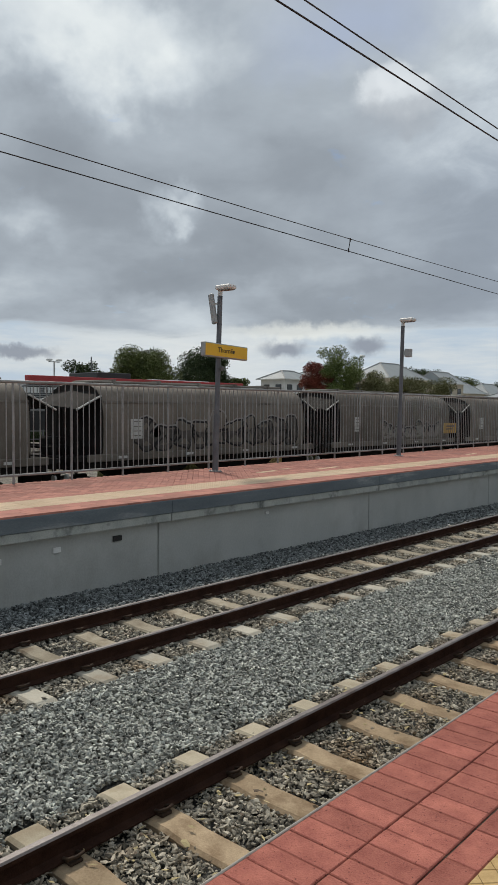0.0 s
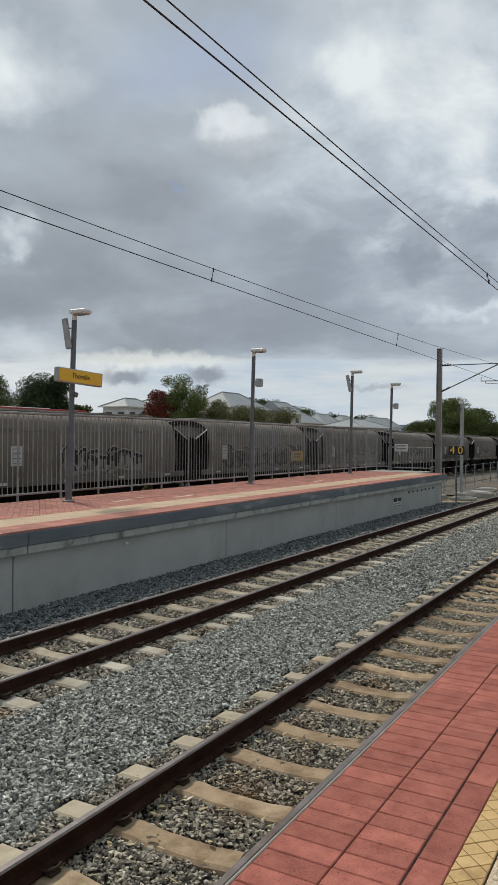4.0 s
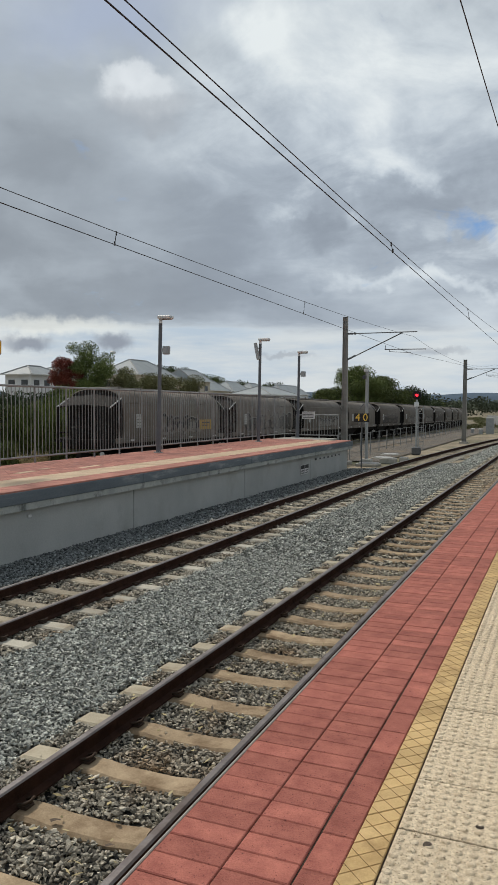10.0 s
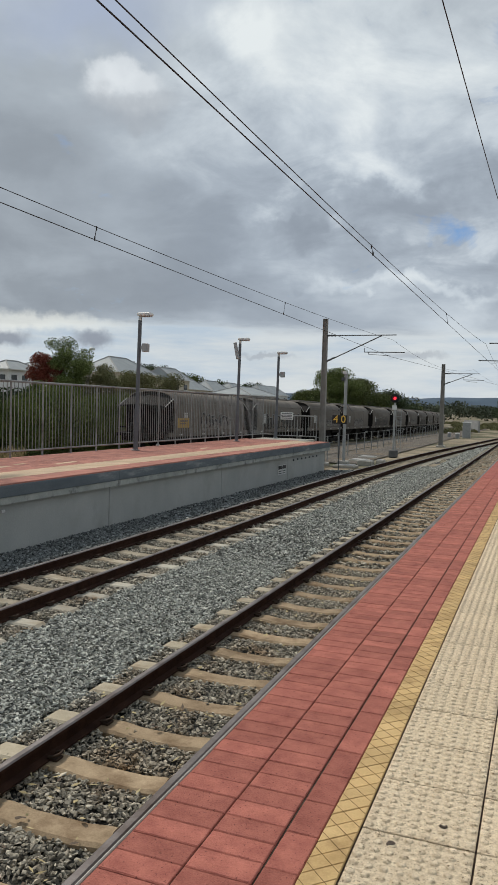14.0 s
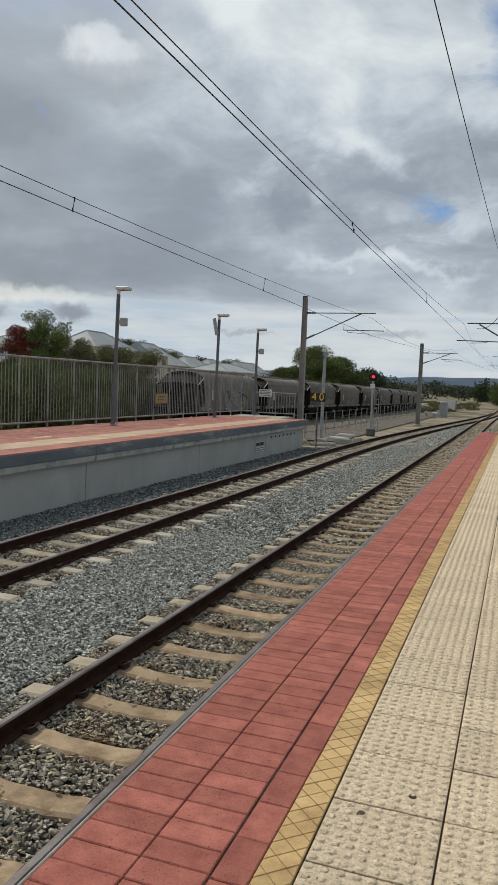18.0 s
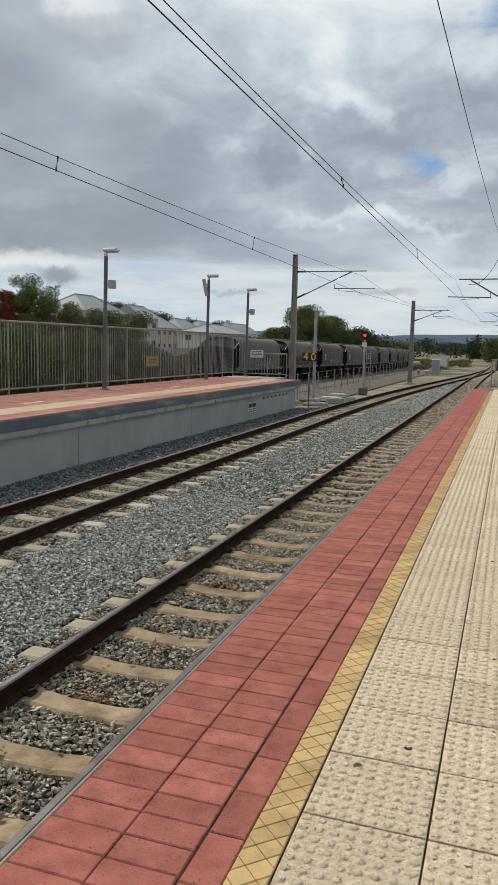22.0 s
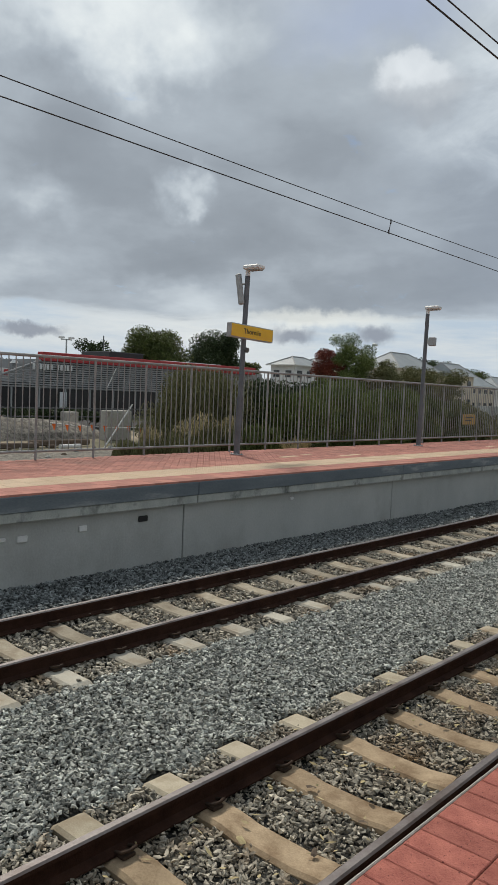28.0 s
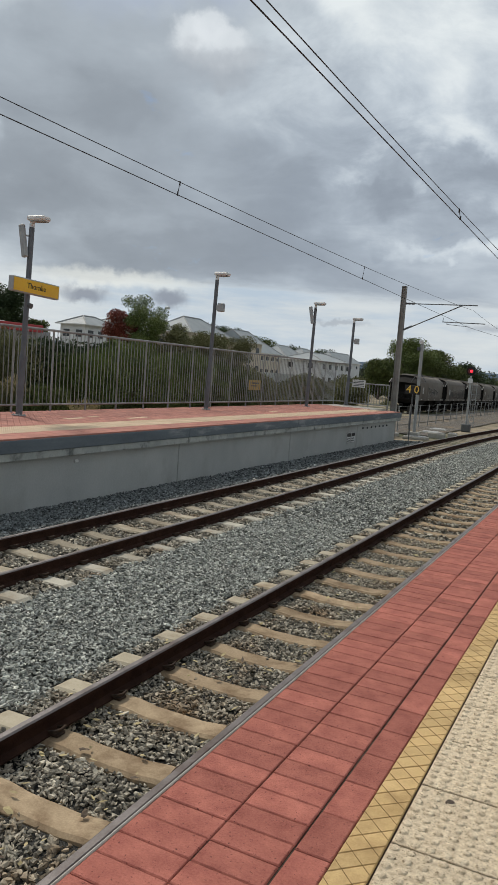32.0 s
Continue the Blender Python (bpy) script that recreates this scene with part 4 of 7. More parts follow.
def build_wagon():
    """A covered hopper wagon about its middle, on the rails at z = 0, running along y."""
    w = thing("hopper_wagon", label="brown-grey covered grain hopper wagon with graffiti on its side", category="wagon", group="wagons of the freight train")
    g = Geo()
    half = [(1.24, 1.40), (1.30, 1.52), (1.335, 1.74), (1.345, 2.2), (1.335, 2.65), (1.29, 2.92), (1.19, 3.14), (1.02, 3.30), (0.75, 3.41), (0.40, 3.465), (0.12, 3.48)]
    prof = half + [(-x, z) for x, z in reversed(half)]
    L = BODY / 2
    rings = []
    for y, s, dz in ((-L, 0.975, -0.03), (-L + 0.06, 1.0, 0), (0, 1.006, 0), (L - 0.06, 1.0, 0), (L, 0.975, -0.03)):
        rings.append([(x * s, y, z + dz) for x, z in prof])
    g.sweep(rings, smooth=True)
    part("body", g, M["wagon"], w)
    for x in (-1.31, 1.31):
        part("side_sill", Geo().box((x, 0, 1.44), (0.09, PITCH - 1.2, 0.20), ch=0.02), M["wagon"], w)
        part("eave_rail", Geo().box((x * 0.985, 0, 2.93), (0.035, BODY - 0.04, 0.05)), M["wagon_roof"], w)
    for y in (-L * 0.5, 0, L * 0.5):
        part("weld_seam", Geo().box((0, y, 2.15), (2.70, 0.035, 1.2)), M["wagon"], w)
    g = Geo()
    g.box((0, 0, 3.50), (0.95, BODY - 0.5, 0.09), ch=0.03)
    for y in np.linspace(-L + 1.0, L - 1.0, 5):
        g.box((0, y, 3.53), (1.05, 0.10, 0.1))
    part("roof_hatch", g, M["wagon_roof"], w, "dusty pale roof hatch and walkway")
    for e in (-1, 1):
        # cover added over the body's end, its shade painted in
        part("end_plate", Geo().sweep([[(x * 0.965, e * y, z * 0.998 - 0.03) for x, z in prof] for y in (L + 0.003, L + 0.02)]), M["shaded_wagon_end"], w, "end plate of the body, near-black with shade put into its colour")
        # a sloping canopy over the open end, with pale edges
        g = Geo()
        y0, y1 = e * (L - 0.02), e * (L + 0.82)
        top, out = [(-1.2, 3.10), (-1.0, 3.20), (0, 3.32), (1.0, 3.20), (1.2, 3.10)], [(-1.2, 2.72), (-1.0, 2.77), (0, 2.84), (1.0, 2.77), (1.2, 2.72)]
        g.sweep([[(x, y0, z) for x, z in top] + [(x, y0, z - 0.05) for x, z in reversed(top)], [(x, y1, z) for x, z in out] + [(x, y1, z - 0.05) for x, z in reversed(out)]])
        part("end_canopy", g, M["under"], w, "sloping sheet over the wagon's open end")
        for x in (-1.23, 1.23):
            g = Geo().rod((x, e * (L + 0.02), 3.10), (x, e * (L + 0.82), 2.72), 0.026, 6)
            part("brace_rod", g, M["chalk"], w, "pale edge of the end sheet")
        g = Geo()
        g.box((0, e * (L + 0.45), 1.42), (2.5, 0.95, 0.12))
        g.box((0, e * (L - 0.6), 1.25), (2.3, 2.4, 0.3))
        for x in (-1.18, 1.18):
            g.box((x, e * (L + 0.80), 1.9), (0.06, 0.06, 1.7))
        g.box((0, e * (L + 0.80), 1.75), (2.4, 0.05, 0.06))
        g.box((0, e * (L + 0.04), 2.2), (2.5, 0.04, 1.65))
        part("end_frame", g, M["under"], w, "end platform with posts, shade put into its dark colour")
        g = Geo()
        for x in (0.72, 1.02):
            g.box((x, e * (L + 0.86), 1.95), (0.04, 0.04, 1.7))
        for k in range(6):
            g.box((0.87, e * (L + 0.86), 1.2 + 0.29 * k), (0.3, 0.03, 0.03))
        part("ladder", g, M["under"], w)
        part("brake_box", Geo().box((-0.3, e * (L + 0.5), 1.73), (0.8, 0.4, 0.5), ch=0.05), M["under"], w)
        g = Geo()
        g.box((0, e * (PITCH / 2 - 0.3), 0.88), (0.22, 0.62, 0.24), ch=0.03)
        part("coupler", g, M["under"], w)
        part("end_lamp", Geo().rod((0.95, e * (L + 0.90), 0.95), (0.95, e * (L + 0.96), 0.95), 0.09, 10), M["chalk"], w, "pale round end marker")
    panel = part("data_panel", Geo().box((1.352, -L + 1.1, 2.2), (0.012, 0.42, 0.55), ch=0.004), M["chalk"], w, "pale data panel")
    for k in range(4):
        part("print_bar", Geo().box((1.360, -L + 1.1, 2.4 - 0.13 * k), (0.006, 0.3, 0.02)), M["wagon"], panel)
    for k in (-1, 1):
        g = Geo()
        v = [(-1.15, k * 2.0 - 1.5, 1.45), (1.15, k * 2.0 - 1.5, 1.45), (1.15, k * 2.0 + 1.5, 1.45), (-1.15, k * 2.0 + 1.5, 1.45),
             (-0.5, k * 2.0 - 0.35, 0.32), (0.5, k * 2.0 - 0.35, 0.32), (0.5, k * 2.0 + 0.35, 0.32), (-0.5, k * 2.0 + 0.35, 0.32)]
        g.add(v, [(0, 1, 2, 3), (4, 7, 6, 5), (0, 4, 5, 1), (1, 5, 6, 2), (2, 6, 7, 3), (3, 7, 4, 0)])
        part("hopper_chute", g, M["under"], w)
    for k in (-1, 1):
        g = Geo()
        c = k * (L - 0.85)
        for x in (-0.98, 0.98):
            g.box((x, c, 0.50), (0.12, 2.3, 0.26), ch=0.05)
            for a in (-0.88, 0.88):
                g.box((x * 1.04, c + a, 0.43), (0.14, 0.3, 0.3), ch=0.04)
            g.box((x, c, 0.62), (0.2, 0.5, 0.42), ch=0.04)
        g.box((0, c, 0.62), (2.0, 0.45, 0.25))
        bogie = part("bogie", g, M["under"], w, "dark cast steel bogie with underside shade in its colour")
        for a in (-0.88, 0.88):
            wh = Geo()
            for x in (-0.56, 0.56):
                wh.rod((x - 0.06, 0, 0), (x + 0.06, 0, 0), 0.42, 20)
                wh.rod((x + (0.06 if x < 0 else -0.06), 0, 0), (x + (0.085 if x < 0 else -0.085), 0, 0), 0.45, 20)
            wh.rod((-0.95, 0, 0), (0.95, 0, 0), 0.075, 10)
            part("wheelset", wh, M["wheel"], bogie, at=(0, c + a, 0.42))
    plate = Geo().box((0, 0, 0), (0.04, 0.28, 0.07)).mesh("reflector_plate", M["chalk"])
    for y in np.linspace(-L + 0.6, L - 0.6, 4):
        part("reflector_plate", plate, None, w, "pale reflector plate", at=(1.372, y, 1.44))
    return w


def hull_x(z):
    """How far out the wagon's side stands at a height."""
    return 1.318 + 0.027 * min(1, max(0, (z - 1.5) / 0.3)) - 0.012 * max(0, (z - 2.3) / 0.35)


def ribbon(g, pts, wide, lift):
    """A flat painted stroke through (y, z) points on the wagon's side."""
    rows = []
    for k, (y, z) in enumerate(pts):
        a, b = pts[max(0, k - 1)], pts[min(len(pts) - 1, k + 1)]
        d = Vector((b[0] - a[0], b[1] - a[1]))
        n = Vector((-d.y, d.x)).normalized() * wide / 2 if d.length > 1e-6 else Vector((0, wide / 2))
        rows.append([(hull_x(z + n.y) + lift, y + n.x, z + n.y), (hull_x(z - n.y) + lift, y - n.x, z - n.y)])
    return g.sweep(rows, closed=False, caps=False)


def graffiti(wagon, seed, kind):
    """A run of swollen sprayed letters, too worn to read, on the side that faces the platforms."""
    rng = random.Random(seed)
    y, end = (-BODY / 2 + 1.0, BODY / 2 - rng.uniform(0.6, 2.2)) if kind == 1 else (-BODY / 2 + rng.uniform(1.4, 3.0), BODY / 2 - rng.uniform(1.0, 2.8))
    tall = (0.70, 0.98, 0.82)[kind]
    low = 1.58
    while y < end:
        fill, line = Geo(), Geo()
        w = tall * rng.uniform(0.62, 1.05)
        h = tall * rng.uniform(0.72, 1.1)
        lean, n = rng.uniform(-0.18, 0.22), 16
        ph, lobes = rng.uniform(0, 6.283), rng.choice((2, 3, 3, 4))
        loop = []
        for k in range(n):
            a = 6.283 * k / n
            r = 1 + 0.16 * math.sin(lobes * a + ph) + rng.uniform(-0.06, 0.06)
            u, v = math.cos(a), math.sin(a)
            u, v = math.copysign(abs(u) ** 0.7, u) * r, math.copysign(abs(v) ** 0.7, v) * r
            loop.append((y + w / 2 + u * w * 0.5 + lean * v * h * 0.5, low + h / 2 + v * h * 0.46))
        c = (y + w / 2, low + h / 2)
        fill.add([(hull_x(c[1]) + 0.004, *c)] + [(hull_x(p[1]) + 0.004, *p) for p in loop], [(0, 1 + k, 1 + (k + 1) % n) for k in range(n)])
        letter = part("graffiti_letter", fill, M["spray_dark" if kind == 1 else "spray_pale"], wagon, "worn sprayed letter, too faded to read")
        if kind == 1:
            ribbon(line, loop + loop[:2], 0.06, 0.007)
            for _ in range(2):
                p = loop[rng.randrange(n)]
                mid = (c[0] + rng.uniform(-0.15, 0.15) * w, c[1] + rng.uniform(-0.15, 0.15) * h)
                ribbon(line, [p, ((p[0] + mid[0]) / 2, (p[1] + mid[1]) / 2 + 0.04), mid], 0.05, 0.0075)
        else:
            bold = 1.9 if kind == 2 else 1.0
            ribbon(line, loop[1:9], 0.075 * bold, 0.007)
            for k in (2, 4, 6, 7):
                p = loop[k]
                ribbon(line, [p, (p[0] + 0.01, p[1] - bold * rng.uniform(0.10, 0.30))], 0.05 * bold, 0.0072)
        part("letter_outline", line, M["paint_dark"], letter)
        part("letter_highlight", ribbon(Geo(), [(p[0] + 0.03, p[1] + 0.05) for p in loop[2:8]], 0.045, 0.010), M["spray_light"], letter)
        y += w * rng.uniform(0.78, 0.98)


# distance of the gap ahead of the last wagon, by time
TRAIN = [(0, 8.8), (1, 12.35), (2, 15.7), (3, 18.6), (4, 21.05), (5, 23.3), (6, 25.4), (7, 27.4), (8, 29.25), (9, 31.0), (11, 34.1), (13, 37.3), (16, 42.0),
         (19, 46.75), (21.5, 51.15), (23.5, 55.0), (26.5, 60.55), (28.5, 64.75), (30.5, 68.95), (32, 72.15)]
WAGONS = []


def build_train():
    first = build_wagon()
    for i in range(14):
        w = first if i == 0 else copy_thing(first, pose(0, 0, 0))
        WAGONS.append(w)
    for i, w in enumerate(WAGONS):
        graffiti(w, 20 + i, 2 if i == 0 else 1 if i in (1, 4, 7, 11) else 0)


def wagon_pose(s):
    x, y, z = freight_line(s)
    x2, y2, z2 = freight_line(s + 1)
    return pose(x, y, z, math.degrees(math.atan(z2 - z)), 0, -math.degrees(math.atan(x2 - x)))


def motions():
    for i, w in enumerate(WAGONS):
        walk(w, [(t, wagon_pose(g - PITCH / 2 + PITCH * i)) for t, g in TRAIN])


def build_freight_line():
    tr = thing("freight_track", label="freight railway track on dark ballast beyond the station fence", category="railway track", kind="structure")
    for off in (-0.5685, 0.5685):
        g = Geo()
        ss = np.arange(-20, 260, 4.0)
        rings = []
        for s in ss:
            x, y, z = freight_line(s)
            rings.append([(x + off + u, y, z + v) for u, v in ((-0.06, -0.15), (0.06, -0.15), (0.035, 0), (-0.035, 0))])
        g.sweep(rings)
        part("rail", g, M["rail_side"], tr)
    g = Geo()
    rings = []
    for s in np.arange(-20, 260, 4.0):
        x, y, z = freight_line(s)
        rings.append([(x - 2.6, y, z - 0.75), (x + 2.6, y, z - 0.75), (x + 1.7, y, z - 0.17), (x - 1.7, y, z - 0.17)])
    g.sweep(rings)
    part("ballast_bank", g, M["stone_dark"], tr, "dark stone ballast bank")
    g = Geo()
    for s in np.arange(-10, 120, 0.7):
        x, y, z = freight_line(s)
        g.box((x, y, z - 0.17), (2.0, 0.22, 0.05))
    part("sleepers", g, M["sleeper"], tr)


def gravel_sheet(name, x0, x1, ys, material, label, rise=0.03):
    """A sheet of gravel that follows the ground."""
    g, xs = Geo(), np.linspace(x0, x1, 7)
    g.add([(x, y, ground_z(x, y) + rise + 0.06 + 0.02 * noise.noise((x * 2, y * 2, 1))) for y in ys for x in xs],
          [(j * 7 + i, j * 7 + i + 1, (j + 1) * 7 + i + 1, (j + 1) * 7 + i) for j in range(len(ys) - 1) for i in range(6)], 0, True)
    return solid(name, g, material, label, "gravel", kind="structure")


gravel_sheet("gravel_verge", -13.6, -10.0, list(np.arange(-10, 130, 4.0)), M["gravel_dark"], "dark grey-brown gravel verge beside the freight line")
gravel_sheet("gravel_apron", -10.0, -6.9, list(np.arange(33, 130, 4.0)), M["gravel_dark"], "brown-grey gravel between the far track and the freight line", 0.0)
gravel_sheet("gravel_yard", -24.5, -18.4, list(np.arange(-10, 60, 4.0)), M["gravel"], "loose grey gravel under the shrubs behind the freight line")
build_freight_line()
build_train()


# ---- lamps, sign and fences on the far platform ----
def text_mesh(words, size, material, depth=0.004, space=1.0):
    cu = bpy.data.curves.new("letters", "FONT")
    cu.body, cu.size, cu.extrude, cu.align_x, cu.align_y = words, size, depth, "CENTER", "CENTER"
    cu.resolution_u, cu.space_character = 3, space
    ob = bpy.data.objects.new("letters", cu)
    scene.collection.objects.link(ob)
    me = bpy.data.meshes.new_from_object(ob.evaluated_get(bpy.context.evaluated_depsgraph_get()))
    bpy.data.objects.remove(ob)
    me.materials.clear()
    me.materials.append(material)
    return me


def text_part(words, size, material, parent, at, rot, label=""):
    ob = part("lettering", text_mesh(words, size, material), None, parent, label)
    ob.matrix_basis = pose(*at, *rot)
    return ob


def build_lamp(x, y, z, speaker, sign, height=4.25):
    lp = thing("platform_lamp", (x, y, z), label="grey lamp post with white lamp head and yellow station sign" if sign else "grey steel platform lamp post with a flat white lamp head",
               category="lamp post", group="lamps on the far platform")
    lp.matrix_basis = pose(x, y, z, -2.0, 0, 0)
    g = Geo()
    g.rod((0, 0, 0), (0, 0, 1.25), 0.072, 14)
    g.rod((0, 0, 1.25), (0, 0, height - 0.12), 0.058, 14)
    g.rod((0, 0, 1.23), (0, 0, 1.28), 0.08, 14)
    part("pole", g, M["pole"], lp)
    g = Geo()
    g.box((0, 0, 0.012), (0.22, 0.22, 0.024), ch=0.006)
    for a in (-0.08, 0.08):
        for b in (-0.08, 0.08):
            g.rod((a, b, 0.02), (a, b, 0.05), 0.012, 6)
    part("base_plate", g, M["steel"], lp)
    g = Geo()
    g.box((0, 0, height - 0.06), (0.09, 0.09, 0.16), ch=0.015)
    part("bracket", g, M["white"], lp)
    g = Geo()
    g.box((0.17, 0, height + 0.06), (0.46, 0.26, 0.10), ch=0.025)
    part("lamp_head", g, M["white"], lp, "flat off-white lamp head")
    g = Geo()
    g.box((0.20, 0, height + 0.003), (0.34, 0.2, 0.02), ch=0.006)
    part("diffuser", g, M["grey_paint"], lp)
    if speaker == "panel":
        g = Geo()
        g.box((-0.10, -0.12, height - 0.42), (0.13, 0.10, 0.70), ry=-0.22, ch=0.02)
        part("speaker_panel", g, M["grey_paint"], lp, "slim grey column loudspeaker")
        g = Geo()
        g.rod((0, 0, height - 0.3), (-0.08, -0.1, height - 0.3), 0.02, 6)
        g.rod((0, 0, height - 0.55), (-0.07, -0.1, height - 0.55), 0.02, 6)
        part("speaker_bracket", g, M["steel"], lp)
    if speaker == "box":
        g = Geo()
        g.box((0.21, 0.02, height - 0.95), (0.20, 0.16, 0.25), ch=0.015)
        part("speaker_box", g, M["grey_paint"], lp, "grey box loudspeaker")
        g = Geo()
        g.box((0.08, 0, height - 0.95), (0.12, 0.05, 0.12))
        part("speaker_bracket", g, M["steel"], lp)
    if sign:
        sg = Geo()
        sg.box((0.09, 0.11, 2.74), (0.13, 1.43, 0.31), ch=0.012)
        board = part("sign_box", sg, M["grey_paint"], lp, "grey sign casing")
        g = Geo()
        g.box((0.1575, 0.11, 2.74), (0.012, 1.37, 0.265), ch=0.004)
        part("sign_face", g, M["sign_yellow"], board, "yellow sign face")
        tx = part("lettering", text_mesh("Thornlie", 0.165, M["black"]), None, board, "black station name")
        tx.matrix_basis = pose(0.166, 0.09, 2.745, 90, 0, 90)
        g = Geo()
        g.rod((0.03, 0.02, 2.36), (0.11, 0.03, 2.34), 0.06, 10)
        part("camera_dome", g, M["steel_dark"], lp)
    return lp


def bar_fence(name, posts, rail_lo, rail_hi, bars, label, category="fence", r_post=0.025, r_bar=0.0105, z0=0.0, group=""):
    """A welded bar fence through the post feet given."""
    fc = thing(name, label=label, category=category, group=group)
    base = posts[0]
    pm, bm_ = Geo(), Geo()
    pm.rod((0, 0, z0), (0, 0, rail_hi + 0.01), r_post, 8)
    post_me = pm.mesh("post", M["fence_steel"])
    bm_.rod((0, 0, rail_lo), (0, 0, rail_hi), r_bar, 6, caps=False)
    bar_me = bm_.mesh("bar", M["fence_steel"])
    for p in posts:
        part("post", post_me, None, fc, at=p)
    for a, b in zip(posts, posts[1:]):
        a, b = Vector(a), Vector(b)
        g = Geo()
        g.rod(a + Vector((0, 0, rail_hi)), b + Vector((0, 0, rail_hi)), 0.029, 8)
        part("top_rail", g, M["fence_steel"], fc)
        g = Geo()
        g.rod(a + Vector((0, 0, rail_lo)), b + Vector((0, 0, rail_lo)), 0.024, 8)
        part("bottom_rail", g, M["fence_steel"], fc)
        n = max(1, round((b - a).length / bars))
        for k in range(1, n):
            part("bar", bar_me, None, fc, at=tuple(a.lerp(b, k / n)))
    return fc


LAMP_Y = [9.75, 17.86, 26.1, 30.6]
for i, y in enumerate(LAMP_Y):
    build_lamp(-10.38 if i < 3 else -10.25, y, FAR_Z, ("panel", "box", "panel", "box")[i], i == 0, 4.11 if i < 3 else 3.9)
bar_fence("platform_fence", [(-11.1, 3.75 + 1.303 * (k - 16), 0.0) for k in range(37)] + [(-11.1, 31.2, 0.0), (-10.5, 31.25, 0.0)], 0.22, 1.98, 0.1448,
          "tall galvanised steel bar fence along the back of the far platform", z0=-0.3)
bar_fence("end_fence", [(-10.5, 31.1, 0.0), (-9.4, 31.2, 0.0), (-8.5, 31.3, 0.0)], 0.18, 1.12, 0.13, "low galvanised bar fence across the far platform's end", z0=-1.2)
bar_fence("platform_end_fence", [(0.62, 28.15, 0), (1.72, 28.15, 0), (2.9, 28.15, 0), (4.2, 28.15, 0)], 0.12, 1.12, 0.12, "grey steel bar fence across the near platform's end", z0=0.0)


# ---- overhead line ----
def build_mast(x, y, top, arm_x, label, base=-1.25, width=0.26):
    m = thing("overhead_mast", (x, y, base), label=label, category="mast", group="overhead line masts")
    h = top - base
    g = Geo()
    a, b = width / 2, width * 0.36
    for e in (-1, 1):
        part("flange", Geo().sweep([[(e * r - 0.012, -r, z), (e * r + 0.012, -r, z), (e * r + 0.012, r, z), (e * r - 0.012, r, z)] for r, z in ((a, 0), (b, h))]), M["mast"], m)
    part("web", g.sweep([[(-r + 0.012, -0.012, z), (r - 0.012, -0.012, z), (r - 0.012, 0.012, z), (-r + 0.012, 0.012, z)] for r, z in ((a, 0), (b, h))]), M["mast"], m)
    part("cap_plate", Geo().box((0, 0, h + 0.008), (2 * b + 0.03, 2 * b + 0.02, 0.016)), M["mast"], m)
    g = Geo()
    g.box((0, 0, 0.08), (0.62, 0.62, 0.3), ch=0.03)
    part("footing", g, M["concrete"], m, "concrete footing")
    return m


def cantilever(m, reach, hi, lo, z_top):
    """Bracket arms from the mast towards the track. Heights are above the mast's foot."""
    s = 1 if reach > 0 else -1
    g = Geo()
    g.rod((0.1 * s, 0, hi), (reach, 0, hi), 0.022, 8)
    part("top_tube", g, M["steel_dark"], m)
    g = Geo()
    g.rod((0.1 * s, 0, lo), (reach * 0.80, 0, hi - 0.02), 0.026, 8)
    part("strut_tube", g, M["steel_dark"], m)
    for p, q in (((0.12 * s, 0, hi), (0.52 * s, 0, hi)), ((0.12 * s, 0, lo + 0.02), (0.5 * s, 0, lo + (hi - lo) * 0.5 * abs(1 / reach) + 0.02))):
        p, q = Vector(p), Vector(q)
        turn = (q - p).to_track_quat("Z", "Y").to_matrix()
        rings = [[p.lerp(q, k / 12) + turn @ Vector(((0.055 if k % 2 else 0.03) * math.cos(n * math.pi / 4), (0.055 if k % 2 else 0.03) * math.sin(n * math.pi / 4), 0)) for n in range(8)] for k in range(13)]
        part("insulator", Geo().sweep(rings), M["steel_dark"], m, "ribbed insulator")
    g = Geo()
    z = z_top
    x0, x1 = reach * 0.56, reach * 1.12
    g.rod((x0, 0, z), (x1, 0, z - 0.02), 0.02, 8)
    g.rod((x0 + 0.02, 0, z), (x0 + 0.02, 0, z + 0.18), 0.014, 6)
    g.rod((x0 + 0.2 * s, 0.02, z - 0.1), (reach * 0.92, 0.02, z - 0.17), 0.012, 6)
    g.rod((x0 + 0.2 * s, 0.02, z - 0.1), (x0 + 0.2 * s, 0.02, z), 0.012, 6)
    part("registration_arm", g, M["steel_dark"], m)


def sag_line(a, b, sag, n=24):
    a, b = Vector(a), Vector(b)
    return [a.lerp(b, i / n) - Vector((0, 0, sag * 4 * (i / n) * (1 - i / n))) for i in range(n + 1)]


